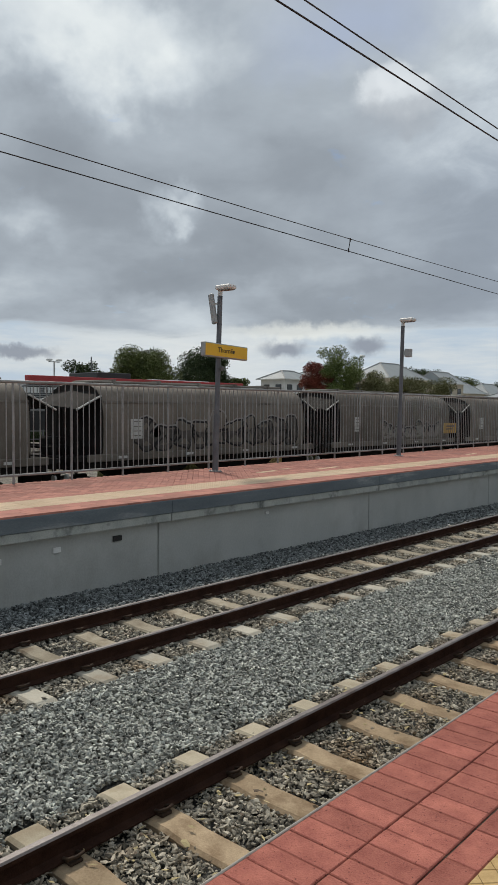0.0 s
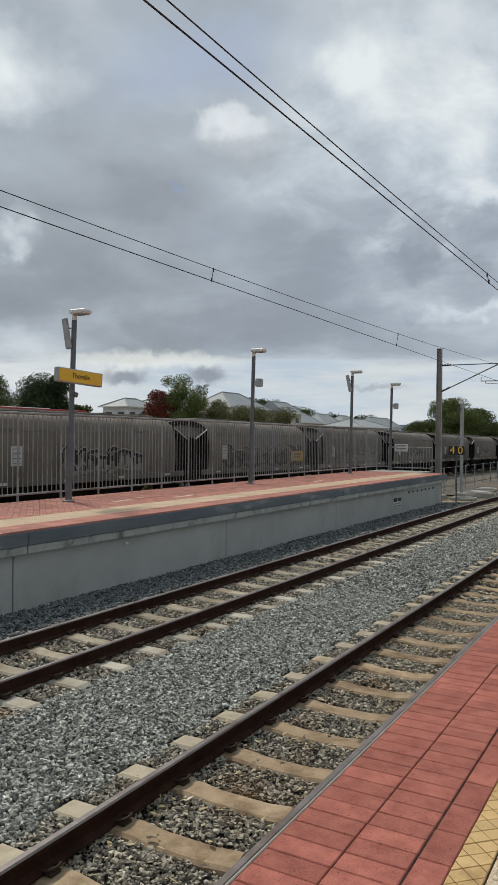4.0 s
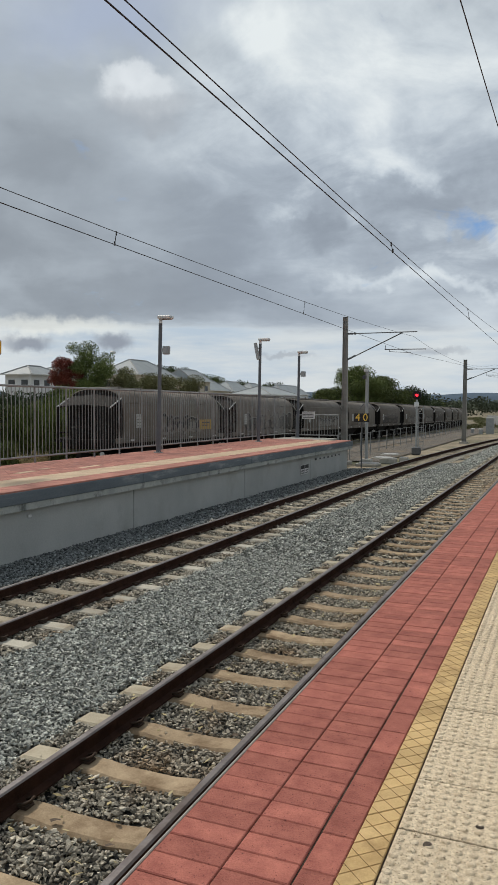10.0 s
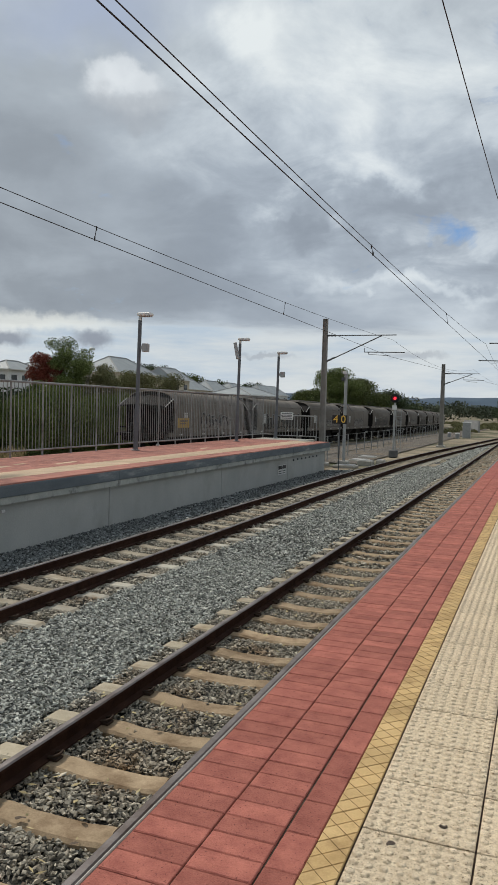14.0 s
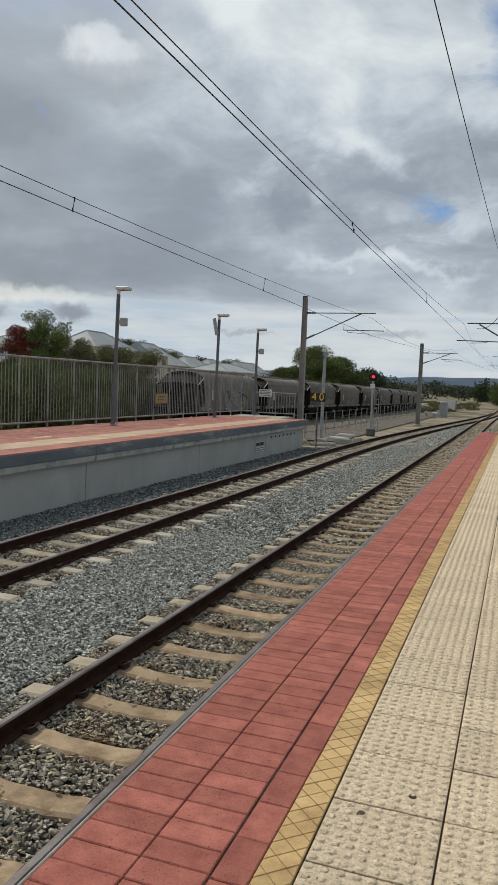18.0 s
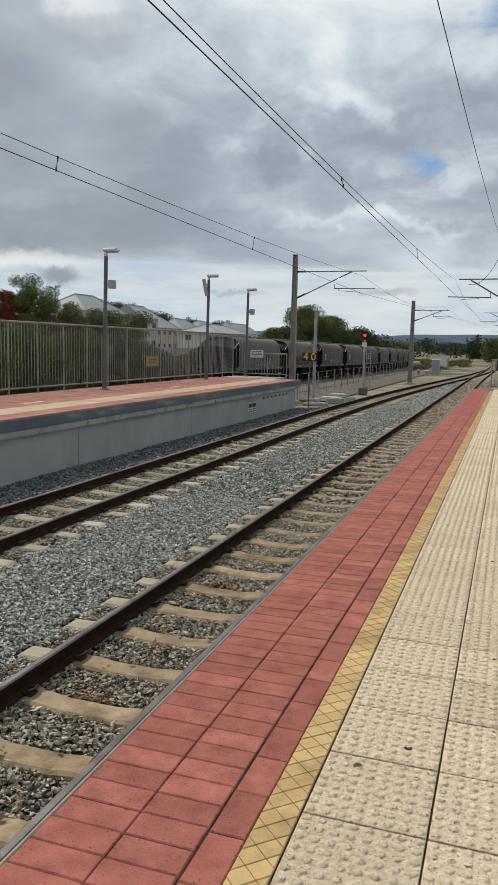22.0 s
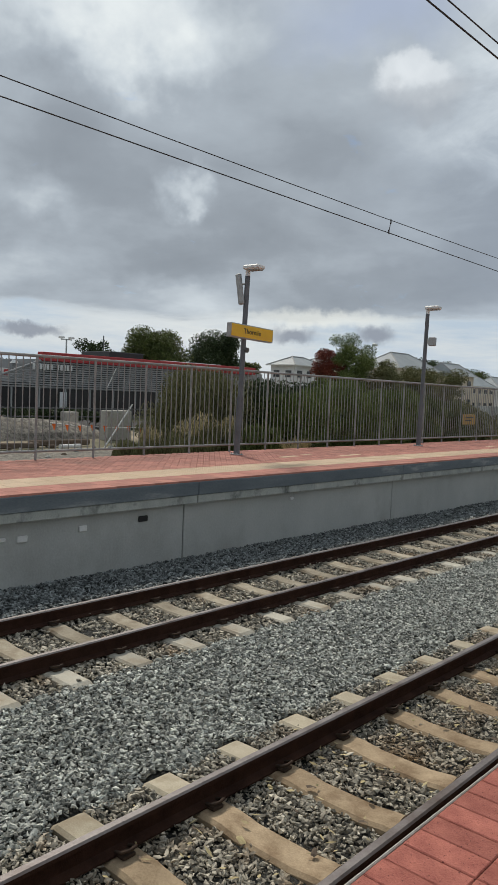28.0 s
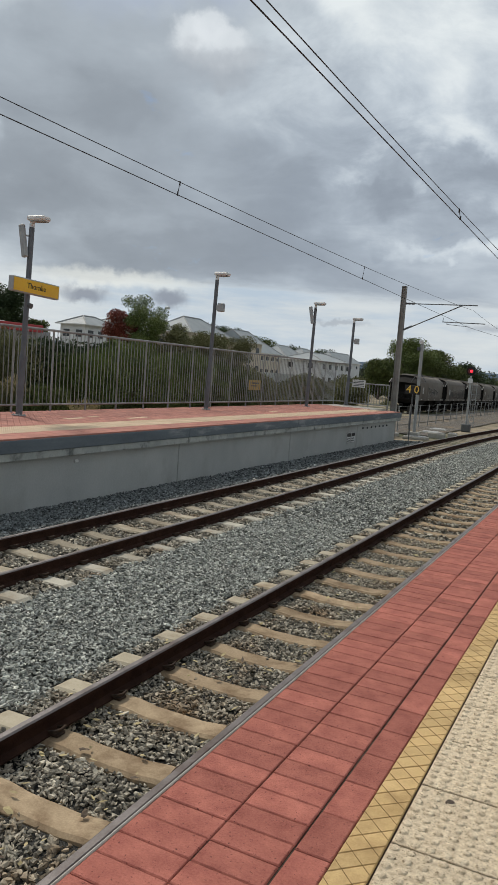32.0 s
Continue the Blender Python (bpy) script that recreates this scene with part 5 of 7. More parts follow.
def build_overhead(name, spans, drops, label):
    """spans: list of (contact points, messenger points). drops: y of the droppers."""
    t = thing(name, label=label, category="overhead line")
    pc, pm = spans
    contact, messenger = [], []
    for a, b in zip(pc, pc[1:]):
        contact += sag_line(a, b, 0.0)
    for a, b in zip(pm, pm[1:]):
        messenger += sag_line(a, b, 0.57)
    part("contact_wire", Geo().tube(contact, 0.0066, 6), M["wire"], t)
    part("catenary_wire", Geo().tube(messenger, 0.0056, 6), M["wire"], t)

    if spans[0][0][0] < -3:
        part("splice", Geo().rod((-5.33, 0.62, 4.262), (-5.33, 0.92, 4.258), 0.024, 8), M["wire"], t, "dark turnbuckle on the wire")

    def at_y(line, y):
        for a, b in zip(line, line[1:]):
            if a[1] <= y <= b[1] and b[1] > a[1]:
                return a.lerp(b, (y - a[1]) / (b[1] - a[1]))
        return None
    for y in drops:
        a, b = at_y(contact, y), at_y(messenger, y)
        if a and b:
            g = Geo().rod(a, b, 0.006, 5)
            g.rod(a - Vector((0, 0, 0.015)), a + Vector((0, 0, 0.05)), 0.013, 6)
            g.rod(b - Vector((0, 0, 0.05)), b + Vector((0, 0, 0.015)), 0.012, 6)
            part("dropper", g, M["wire"], t)


m1 = build_mast(-8.3, 31.6, 5.62, 0, "tall grey steel mast with bracket arms carrying the overhead wires", width=0.25)
cantilever(m1, 3.3, 6.12, 4.92, 5.36)
m2 = build_mast(-5.75, 55.0, 4.97, 0, "grey steel mast with bracket arms carrying the overhead wires", width=0.3)
cantilever(m2, 2.6, 5.55, 4.75, 5.1)
build_overhead("overhead_line", ([(-5.45, -26, 4.20), (-5.2, 31.6, 3.89), (-3.6, 55, 4.0), (-1.7, 95, 4.2)], [(-5.45, -26, 4.92), (-5.15, 31.6, 4.65), (-3.6, 55, 4.6), (-1.7, 95, 4.9)]),
               [-14, -4, 7.55, 16.6], "overhead contact wire and catenary above the far track")
build_overhead("overhead_line", ([(-1.6, -26, 4.12), (-1.35, 35, 4.02), (-1.4, 66, 4.1), (-1.3, 100, 4.2)], [(-1.6, -26, 4.80), (-1.4, 35, 4.74), (-1.4, 66, 4.7), (-1.3, 100, 4.9)]),
               [-12, -1, 9.9, 20], "overhead contact wire and catenary above the near track")


# ---- plants ----
def leaf_mesh(name, blobs, count, leaf, seed, material, upright=0.0, shell=0.45, radial=0.0):
    """Many small leaves in the given ellipsoids (centre, radii, weight). upright: how far the blades stand up."""
    rng = np.random.default_rng(seed)
    w = np.array([b[2] for b in blobs], float)
    pick = rng.choice(len(blobs), count, p=w / w.sum())
    c, r = np.array([b[0] for b in blobs], float)[pick], np.array([b[1] for b in blobs], float)[pick]
    d = rng.normal(size=(count, 3))
    d /= np.linalg.norm(d, axis=1)[:, None]
    p = c + d * r * (rng.random(count) ** shell)[:, None]
    a = rng.normal(size=(count, 3))
    a[:, 2] = a[:, 2] * (1 - upright) + upright * 3.0
    a += d * radial * 2.5
    a /= np.linalg.norm(a, axis=1)[:, None]
    b = np.cross(a, rng.normal(size=(count, 3)))
    b /= np.linalg.norm(b, axis=1)[:, None]
    s = leaf[0] * rng.uniform(0.6, 1.35, count)[:, None]
    t = leaf[1] * rng.uniform(0.6, 1.35, count)[:, None]
    v = np.stack([p - a * s, p + b * t, p + a * s, p - b * t], 1).reshape(-1, 3)
    f = np.arange(4 * count).reshape(-1, 4)
    return big_mesh(name, v, f, material)


def crown_blobs(rng, radius, height, base, lumps, squash=0.8):
    out = []
    for _ in range(lumps):
        u = rng.uniform(0, 6.283)
        q = rng.random() ** 0.6
        z = base + height * rng.uniform(0.12, 0.88)
        taper = 1 - 0.75 * abs((z - base) / height - 0.42) ** 1.3
        k = radius * q * 0.72 * taper
        r = radius * rng.uniform(0.22, 0.42)
        out.append(((k * math.cos(u), k * math.sin(u), z), (r, r, r * squash), r * r))
    return out


def build_tree(at, height, radius, material, seed, label, leaves=5200, leaf=(0.20, 0.10), trunk=0.28, lumps=26, base=None):
    rng = random.Random(seed)
    t = thing("tree", at, label=label, category="tree", group="")
    base = height * 0.28 if base is None else base
    g = Geo()
    g.rod((0, 0, -0.3), (0.05, 0.03, height * 0.55), trunk * 0.5, 9, r2=trunk * 0.22)
    part("trunk", g, M["bark"], t)
    for k in range(6):
        u = rng.uniform(0, 6.283)
        z0 = height * rng.uniform(0.22, 0.5)
        e = (radius * 0.62 * math.cos(u), radius * 0.62 * math.sin(u), z0 + height * rng.uniform(0.15, 0.35))
        mid = (e[0] * 0.45, e[1] * 0.45, z0 + (e[2] - z0) * 0.62)
        g = Geo().rod((0, 0, z0), mid, trunk * 0.17, 6, r2=trunk * 0.11).rod(mid, e, trunk * 0.11, 6, r2=trunk * 0.04)
        part("limb", g, M["bark"], t)
    blobs = crown_blobs(rng, radius, height - base, base, lumps)
    part("crown", leaf_mesh("crown", blobs, leaves, leaf, seed, material), None, t)
    return t


def build_bush(name, at, size, material, seed, label, count=9000, leaf=(0.13, 0.022), upright=0.7, lumps=20, radial=0.0):
    """A dense shrub: size is half its length along y, half its depth along x, and its height."""
    rng = random.Random(seed)
    t = thing(name, at, label=label, category="shrub")
    ly, lx, h = size
    blobs = [((0, 0, h * 0.42), (lx, ly * 0.92, h * 0.45), 0.35 * lumps * (0.3 * h) ** 2)]
    for _ in range(lumps):
        y, x = rng.uniform(-1, 1) * ly * 0.9, rng.uniform(-0.8, 0.8) * lx
        k = math.sqrt(max(0.12, 1 - (y / ly) ** 2 * 0.8))
        z = h * rng.uniform(0.2, 0.70) * k
        r = h * rng.uniform(0.20, 0.32)
        blobs.append(((x, y, z), (r * 0.95, r * 1.1, r), r * r))
    for k in range(7):
        u = rng.uniform(0, 6.283)
        g = Geo().rod((0.2 * math.cos(u), ly * 0.2 * k - ly * 0.6, -0.2), (lx * 0.5 * math.cos(u), ly * 0.22 * k - ly * 0.6, h * 0.55), 0.03, 5, r2=0.01)
        part("stem", g, M["bark"], t)
    part("foliage", leaf_mesh("foliage", blobs, count, leaf, seed, material, upright, 0.33, radial), None, t)
    return t


build_bush("broom_shrub", (-20.4, 26.6, -1.15), (3.3, 1.6, 3.55), M["leaf_light"], 31, "large light green feathery shrub behind the freight line", 75000, (0.10, 0.0125), 0.5, 26, 0.6)
build_bush("broom_shrub", (-20.5, 32.2, -1.15), (3.6, 1.6, 3.6), M["leaf_light"], 32, "large light green feathery shrub behind the freight line", 75000, (0.10, 0.0125), 0.5, 24, 0.6)
build_bush("broom_shrub", (-20.6, 37.6, -1.2), (3.2, 1.4, 3.1), M["leaf_green"], 33, "dense green shrub behind the freight line", 45000, (0.14, 0.018), 0.5, 24, 0.5)
build_bush("dark_shrub", (-23.0, 21.0, -1.0), (2.5, 1.3, 3.9), M["leaf_olive"], 34, "tall olive green shrub beside the restaurant yard", 42000, (0.10, 0.018), 0.5, 24)
build_bush("dark_shrub", (-22.8, 24.6, -1.0), (2.3, 1.2, 3.7), M["leaf_dark"], 35, "dark green shrub with dense leaves", 34000, (0.10, 0.024), 0.3, 20)
build_bush("dark_shrub", (-22.5, 44.5, -1.4), (5.5, 1.3, 3.1), M["leaf_olive"], 36, "dull olive scrub along the railway boundary", 30000, (0.16, 0.03), 0.4, 28)
for i, (x, y, l, h) in enumerate(((-19.3, 16.6, 0.7, 1.35), (-19.7, 17.8, 0.9, 1.6), (-19.4, 19.0, 0.7, 1.5), (-19.9, 15.4, 0.5, 1.1))):
    gt = build_bush("grass_tussock", (x, y, -1.12), (l, 0.5, h), M["leaf_olive"], 37 + 5 * i, "tall olive grass with tan seed heads", 2600, (0.24, 0.010), 0.92, 9)
    part("seed_tuft", leaf_mesh("seed_tuft", [((0, 0, h * 0.78), (0.5, l * 0.9, h * 0.34), 1)], 420, (0.11, 0.016), 61 + i, M["leaf_dry"], 0.9, 0.6), None, gt, "tan seed heads")
for i, (x, y, l) in enumerate(((-18.6, 21.0, 0.6), (-18.5, 22.1, 0.7))):
    build_bush("dry_stalks", (x, y, -1.12), (l, 0.4, 0.9), M["leaf_dry"], 38 + i, "low clump of grey dry stalks", 900, (0.16, 0.009), 0.85, 9)
build_bush("dark_shrub", (-24.6, 29.0, -1.2), (3.4, 1.2, 3.6), M["leaf_dark"], 47, "dark green shrub with dense leaves", 22000, (0.13, 0.035), 0.3, 22)
for i, (x, y) in enumerate(((-22.2, 55.0), (-22.0, 64.0))):
    build_bush("dark_shrub", (x, y, -1.5), (4.8, 1.4, 3.1), M["leaf_olive"], 48 + i, "dull olive scrub along the railway boundary", 26000, (0.16, 0.03), 0.4, 28)
build_bush("low_shrub", (-18.4, 19.5, -1.15), (0.85, 0.6, 1.6), M["leaf_green"], 39, "small rounded green shrub in the gravel", 9000, (0.1, 0.02), 0.6, 12)
build_bush("low_shrub", (-20.4, 18.2, -1.15), (1.3, 0.6, 1.5), M["leaf_olive"], 40, "dry green shrub standing in the tall grass", 8000, (0.12, 0.02), 0.7, 10)
build_bush("low_shrub", (-19.6, 14.0, -1.15), (0.5, 0.4, 0.9), M["leaf_olive"], 41, "small dry green shrub in the gravel", 3000, (0.12, 0.02), 0.7, 8)

build_tree((-58, 48.3, -0.6), 7.9, 4.3, M["leaf_green"], 51, "round leafy green tree behind the restaurant", 36000, (0.095, 0.055), lumps=40)
build_tree((-58, 57.0, -0.6), 8.8, 3.9, M["leaf_dark"], 52, "tall dark green tree behind the restaurant", 34000, (0.095, 0.055), lumps=38)
build_tree((-60, 42.7, -0.6), 7.0, 2.7, M["leaf_dark"], 53, "dark rounded tree behind the restaurant roof", 9000, (0.12, 0.065))
build_tree((-62, 29.4, -0.6), 8.8, 2.8, M["leaf_olive"], 56, "tawny autumn tree beside the restaurant", 9000, (0.12, 0.065))
build_tree((-58, 62.8, -0.8), 6.1, 1.7, M["leaf_green"], 54, "small bright green tree", 2600)
build_tree((-45, 64.6, -1.2), 9.7, 3.7, M["leaf_light"], 55, "dense green garden tree turning tawny at its edge", 40000, (0.085, 0.048), base=1.4, lumps=44)
build_tree((-46.6, 62.4, -1.2), 8.0, 2.1, M["leaf_red"], 57, "small tree with dark red autumn leaves beside a green one", 16000, (0.085, 0.048), base=1.4, lumps=30)
for i, (x, y, h, r, m) in enumerate(((-42, 66.5, 6.9, 2.8, "leaf_olive"), (-41, 71.5, 6.6, 3.2, "leaf_olive"), (-41, 77.5, 6.4, 3.2, "leaf_olive"), (-44, 58.0, 4.4, 2.6, "leaf_light"), (-62, 33, 6.0, 2.6, "leaf_dark"))):
    build_tree((x, y, -1.2), h, r, M[m], 60 + i, "dull green garden tree in front of the houses", 12000, (0.12, 0.05), base=0.6)
for i, (x, y, h, r, m) in enumerate(((-105, 170, 13, 8, "leaf_dark"), (-104, 184, 12.5, 8, "leaf_dark"), (-112, 205, 15, 9, "leaf_dark"), (-110, 225, 13.5, 8, "leaf_green"), (-115, 260, 12.5, 9, "leaf_dark"),
                                     (-116, 300, 12.5, 9, "leaf_dark"), (-100, 330, 11, 8, "leaf_green"), (-75, 27, 8, 4, "leaf_dark"))):
    build_tree((x, y, -1.5), h, r, M[m], 70 + i, "dark gum tree standing behind the house roofs", 11000, (0.30, 0.15), 0.5)
build_tree((-31, 120.5, -2.2), 10.4, 5.4, M["leaf_light"], 81, "tall green gum tree beside the freight line", 42000, (0.14, 0.065), 0.6, 46, base=0.8)
for i, (x, y, h, r, m) in enumerate(((-32.5, 109, 6.6, 3.4, "leaf_green"), (-33, 117, 6.2, 4.2, "leaf_olive"), (-31, 131, 8.4, 5.2, "leaf_green"), (-31, 141, 9.6, 6.0, "leaf_green"), (-30, 153, 9.0, 6.4, "leaf_dark"),
                                     (-30, 170, 6.4, 6.0, "leaf_dark"), (-31, 190, 5.2, 6.0, "leaf_dark"), (-34, 212, 4.8, 6.0, "leaf_green"), (-40, 240, 4.6, 7, "leaf_dark"))):
    build_tree((x, y, -2.4), h, r, M[m], 90 + i, "dull green tree along the freight line", 20000, (0.16, 0.075), 0.5, base=0.8)
for i, (x, y, h, r) in enumerate(((2.5, 112, 5.4, 3.6), (6, 100, 8.6, 5.4), (5, 130, 8.6, 6), (-1, 150, 5.2, 4.4), (12, 90, 10, 6), (9, 66, 9.5, 4.4), (-8, 230, 5.4, 6), (-1, 190, 5.4, 5))):
    build_tree((x, y, -1.6), h, r, M[("leaf_dark", "leaf_green")[i % 2]], 110 + i, "dark green tree past the platform's end", 14000, (0.17, 0.085), 0.4, base=1.0)


def build_far_woods():
    rng = np.random.default_rng(9)
    n = 900
    a = np.radians(rng.uniform(-32, 75, n))
    d = rng.uniform(300, 900, n)
    blobs = [((-d[i] * math.sin(a[i]), d[i] * math.cos(a[i]), 1.5 + rng.uniform(-1, 2)), (rng.uniform(5, 11), rng.uniform(5, 11), rng.uniform(2.5, 5.0)), 1) for i in range(n)]
    ob = new("far_woods", leaf_mesh("far_woods", blobs, 170000, (0.7, 0.42), 5, M["far_trees"], 0, 0.5))
    tagged(ob, "distant dull green woodland and scrub below the hills", "woods", kind="stuff")
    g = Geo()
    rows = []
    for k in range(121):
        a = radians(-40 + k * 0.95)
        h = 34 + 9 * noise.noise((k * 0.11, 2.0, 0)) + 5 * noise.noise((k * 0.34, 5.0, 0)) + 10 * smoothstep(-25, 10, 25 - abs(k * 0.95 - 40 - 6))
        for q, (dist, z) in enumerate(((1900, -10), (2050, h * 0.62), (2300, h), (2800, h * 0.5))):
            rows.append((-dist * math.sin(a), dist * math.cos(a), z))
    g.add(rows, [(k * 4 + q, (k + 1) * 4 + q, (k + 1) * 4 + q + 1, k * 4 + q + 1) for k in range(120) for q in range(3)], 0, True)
    solid("hills", g, M["hazed_hill"], "low wooded hills along the horizon, blue haze put into their colour", "hills", kind="structure")


build_far_woods()


def build_scrub():
    """Low dry scrub and weeds on the open ground past the platforms."""
    rng = np.random.default_rng(21)
    blobs = []
    for _ in range(220):
        y = rng.uniform(48, 260)
        x = rng.uniform(-28, -12) if rng.random() < 0.45 else track_two(y) - rng.uniform(4, 14)
        if abs(x - freight_line(y)[0]) < 3.4 or (y < 95 and -13 < x < -4):
            continue
        r = rng.uniform(0.3, 1.3)
        blobs.append(((x, y, ground_z(x, y) + 0.12), (r, r, rng.uniform(0.15, 0.55)), r * r))
    ob = new("dry_scrub", leaf_mesh("dry_scrub", blobs, 36000, (0.18, 0.05), 6, M["leaf_olive"], 0.5, 0.5))
    tagged(ob, "low dry olive scrub on the open sandy ground", "scrub", kind="stuff")


build_scrub()


# ---- buildings ----
def build_shop():
    """A low fast-food restaurant: red fascia band, grey slatted cladding, dark glazing."""
    s = thing("restaurant", (-40, 0, -0.45), label="low restaurant with red roof band, grey slatted cladding and dark glazing", category="building")
    top = 3.75
    part("wall", Geo().box((-7, 34.1, 1.75), (13.6, 21.2, 3.5)), M["shop_wall"], s)
    part("side_wing", Geo().box((-6.2, 17.0, 1.05), (12.0, 13.0, 2.1)), M["shop_dark"], s, "dark low drive-through wing")
    part("red_band", Geo().box((0.05, 33.4, top - 0.08), (0.5, 19.8, 0.56), ch=0.03), M["red_metal"], s, "red metal fascia band")
    for k in range(12):
        z = 1.78 + 0.14 * k
        left = 20.2 if z < 2.22 else 20.2 + (z - 2.22) / 1.12 * 3.2
        part("cladding_slat", Geo().box((0.12 + 0.03 * (k % 2), (left + 34.2) / 2, z), (0.12, 34.2 - left, 0.095), ch=0.02), M["shop_wall"], s)
    part("hip_edge", Geo().rod((0.2, 20.0, 2.12), (0.2, 23.5, 3.42), 0.07, 6), M["shop_wall"], s, "sloping grey metal roof edge")
    for y in (21.5, 23.0):
        vent = part("roof_vent", Geo().rod((-2, y, 2.0), (-2, y, 3.2), 0.14, 10), M["shop_wall"], s)
        part("cowl", Geo().rod((-2, y, 3.2), (-2, y, 3.42), 0.28, 10, r2=0.12), M["white"], vent)
    board = part("sign_board", Geo().box((-1.0, 21.2, 2.55), (0.1, 1.75, 0.6), ch=0.02), M["white"], s, "white sign board with red shapes")
    part("sign_patch", Geo().box((-0.94, 21.85, 2.55), (0.03, 0.36, 0.44)), M["red_metal"], board)
    for k in range(4):
        part("print_bar", Geo().box((-0.94, 20.6 + 0.27 * k, 2.55), (0.03, 0.17, 0.2)), M["roof_metal"], board)
    part("poster", Geo().box((0.16, 25.2, 1.0), (0.04, 0.5, 1.0)), M["house_white"], s, "pale poster on the glazing")
    for k in range(7):
        g = Geo()
        g.box((0.06, 20.6 + 1.9 * k, 0.95), (0.14, 1.82, 1.5))
        part("window", g, M["shop_dark"], s, "dark tinted glazing")
    for k in range(8):
        g = Geo()
        g.box((0.1, 19.65 + 1.9 * k, 0.95), (0.2, 0.1, 1.55))
        part("window_post", g, M["shop_wall"], s)
    part("plinth", Geo().box((0.1, 27.1, 0.0), (0.3, 15.0, 0.55)), M["shop_dark"], s)
    part("cladding_back", Geo().box((0.02, 28.9, 2.6), (0.1, 10.6, 1.75)), M["shop_dark"], s)
    y = 22.95
    for w in (0.26, 0.26, 0.26, 0.24, 0.26, 0.24, 0.0, 0.2, 0.26, 0.24, 0.26, 0.22):
        if w:
            g = Geo()
            g.box((0.32, y, 3.02), (0.06, w * 0.72, 0.36), ch=0.02)
            part("sign_bar", g, M["white"], s, "white raised sign element")
        y += 0.245
    g = Geo()
    g.box((-4, 32.2, top + 0.35), (3.4, 3.1, 0.75), ch=0.05)
    part("roof_plant", g, M["shop_dark"], s, "dark roof plant screen")
    g = Geo()
    g.box((-4, 39.4, top + 0.25), (2.4, 6.2, 0.28), ch=0.05)
    part("roof_duct", g, M["white"], s, "pale roof duct")
    g = Geo()
    g.rod((0.6, 28.2, 1.7), (0.6, 29.0, 3.2), 0.03, 6)
    part("drain_pipe", g, M["white"], s)
    g = Geo()
    g.sweep([[(0.6, 11.0, 1.95), (-5, 11.0, 1.95), (-5, 11.0, 2.2), (0.6, 11.0, 2.2)], [(0.6, 20.3, 1.95), (-5, 20.3, 1.95), (-5, 20.3, 2.35), (0.6, 20.3, 2.25)]])
    part("canopy", g, M["roof_metal"], s, "pale sloping drive-through canopy")


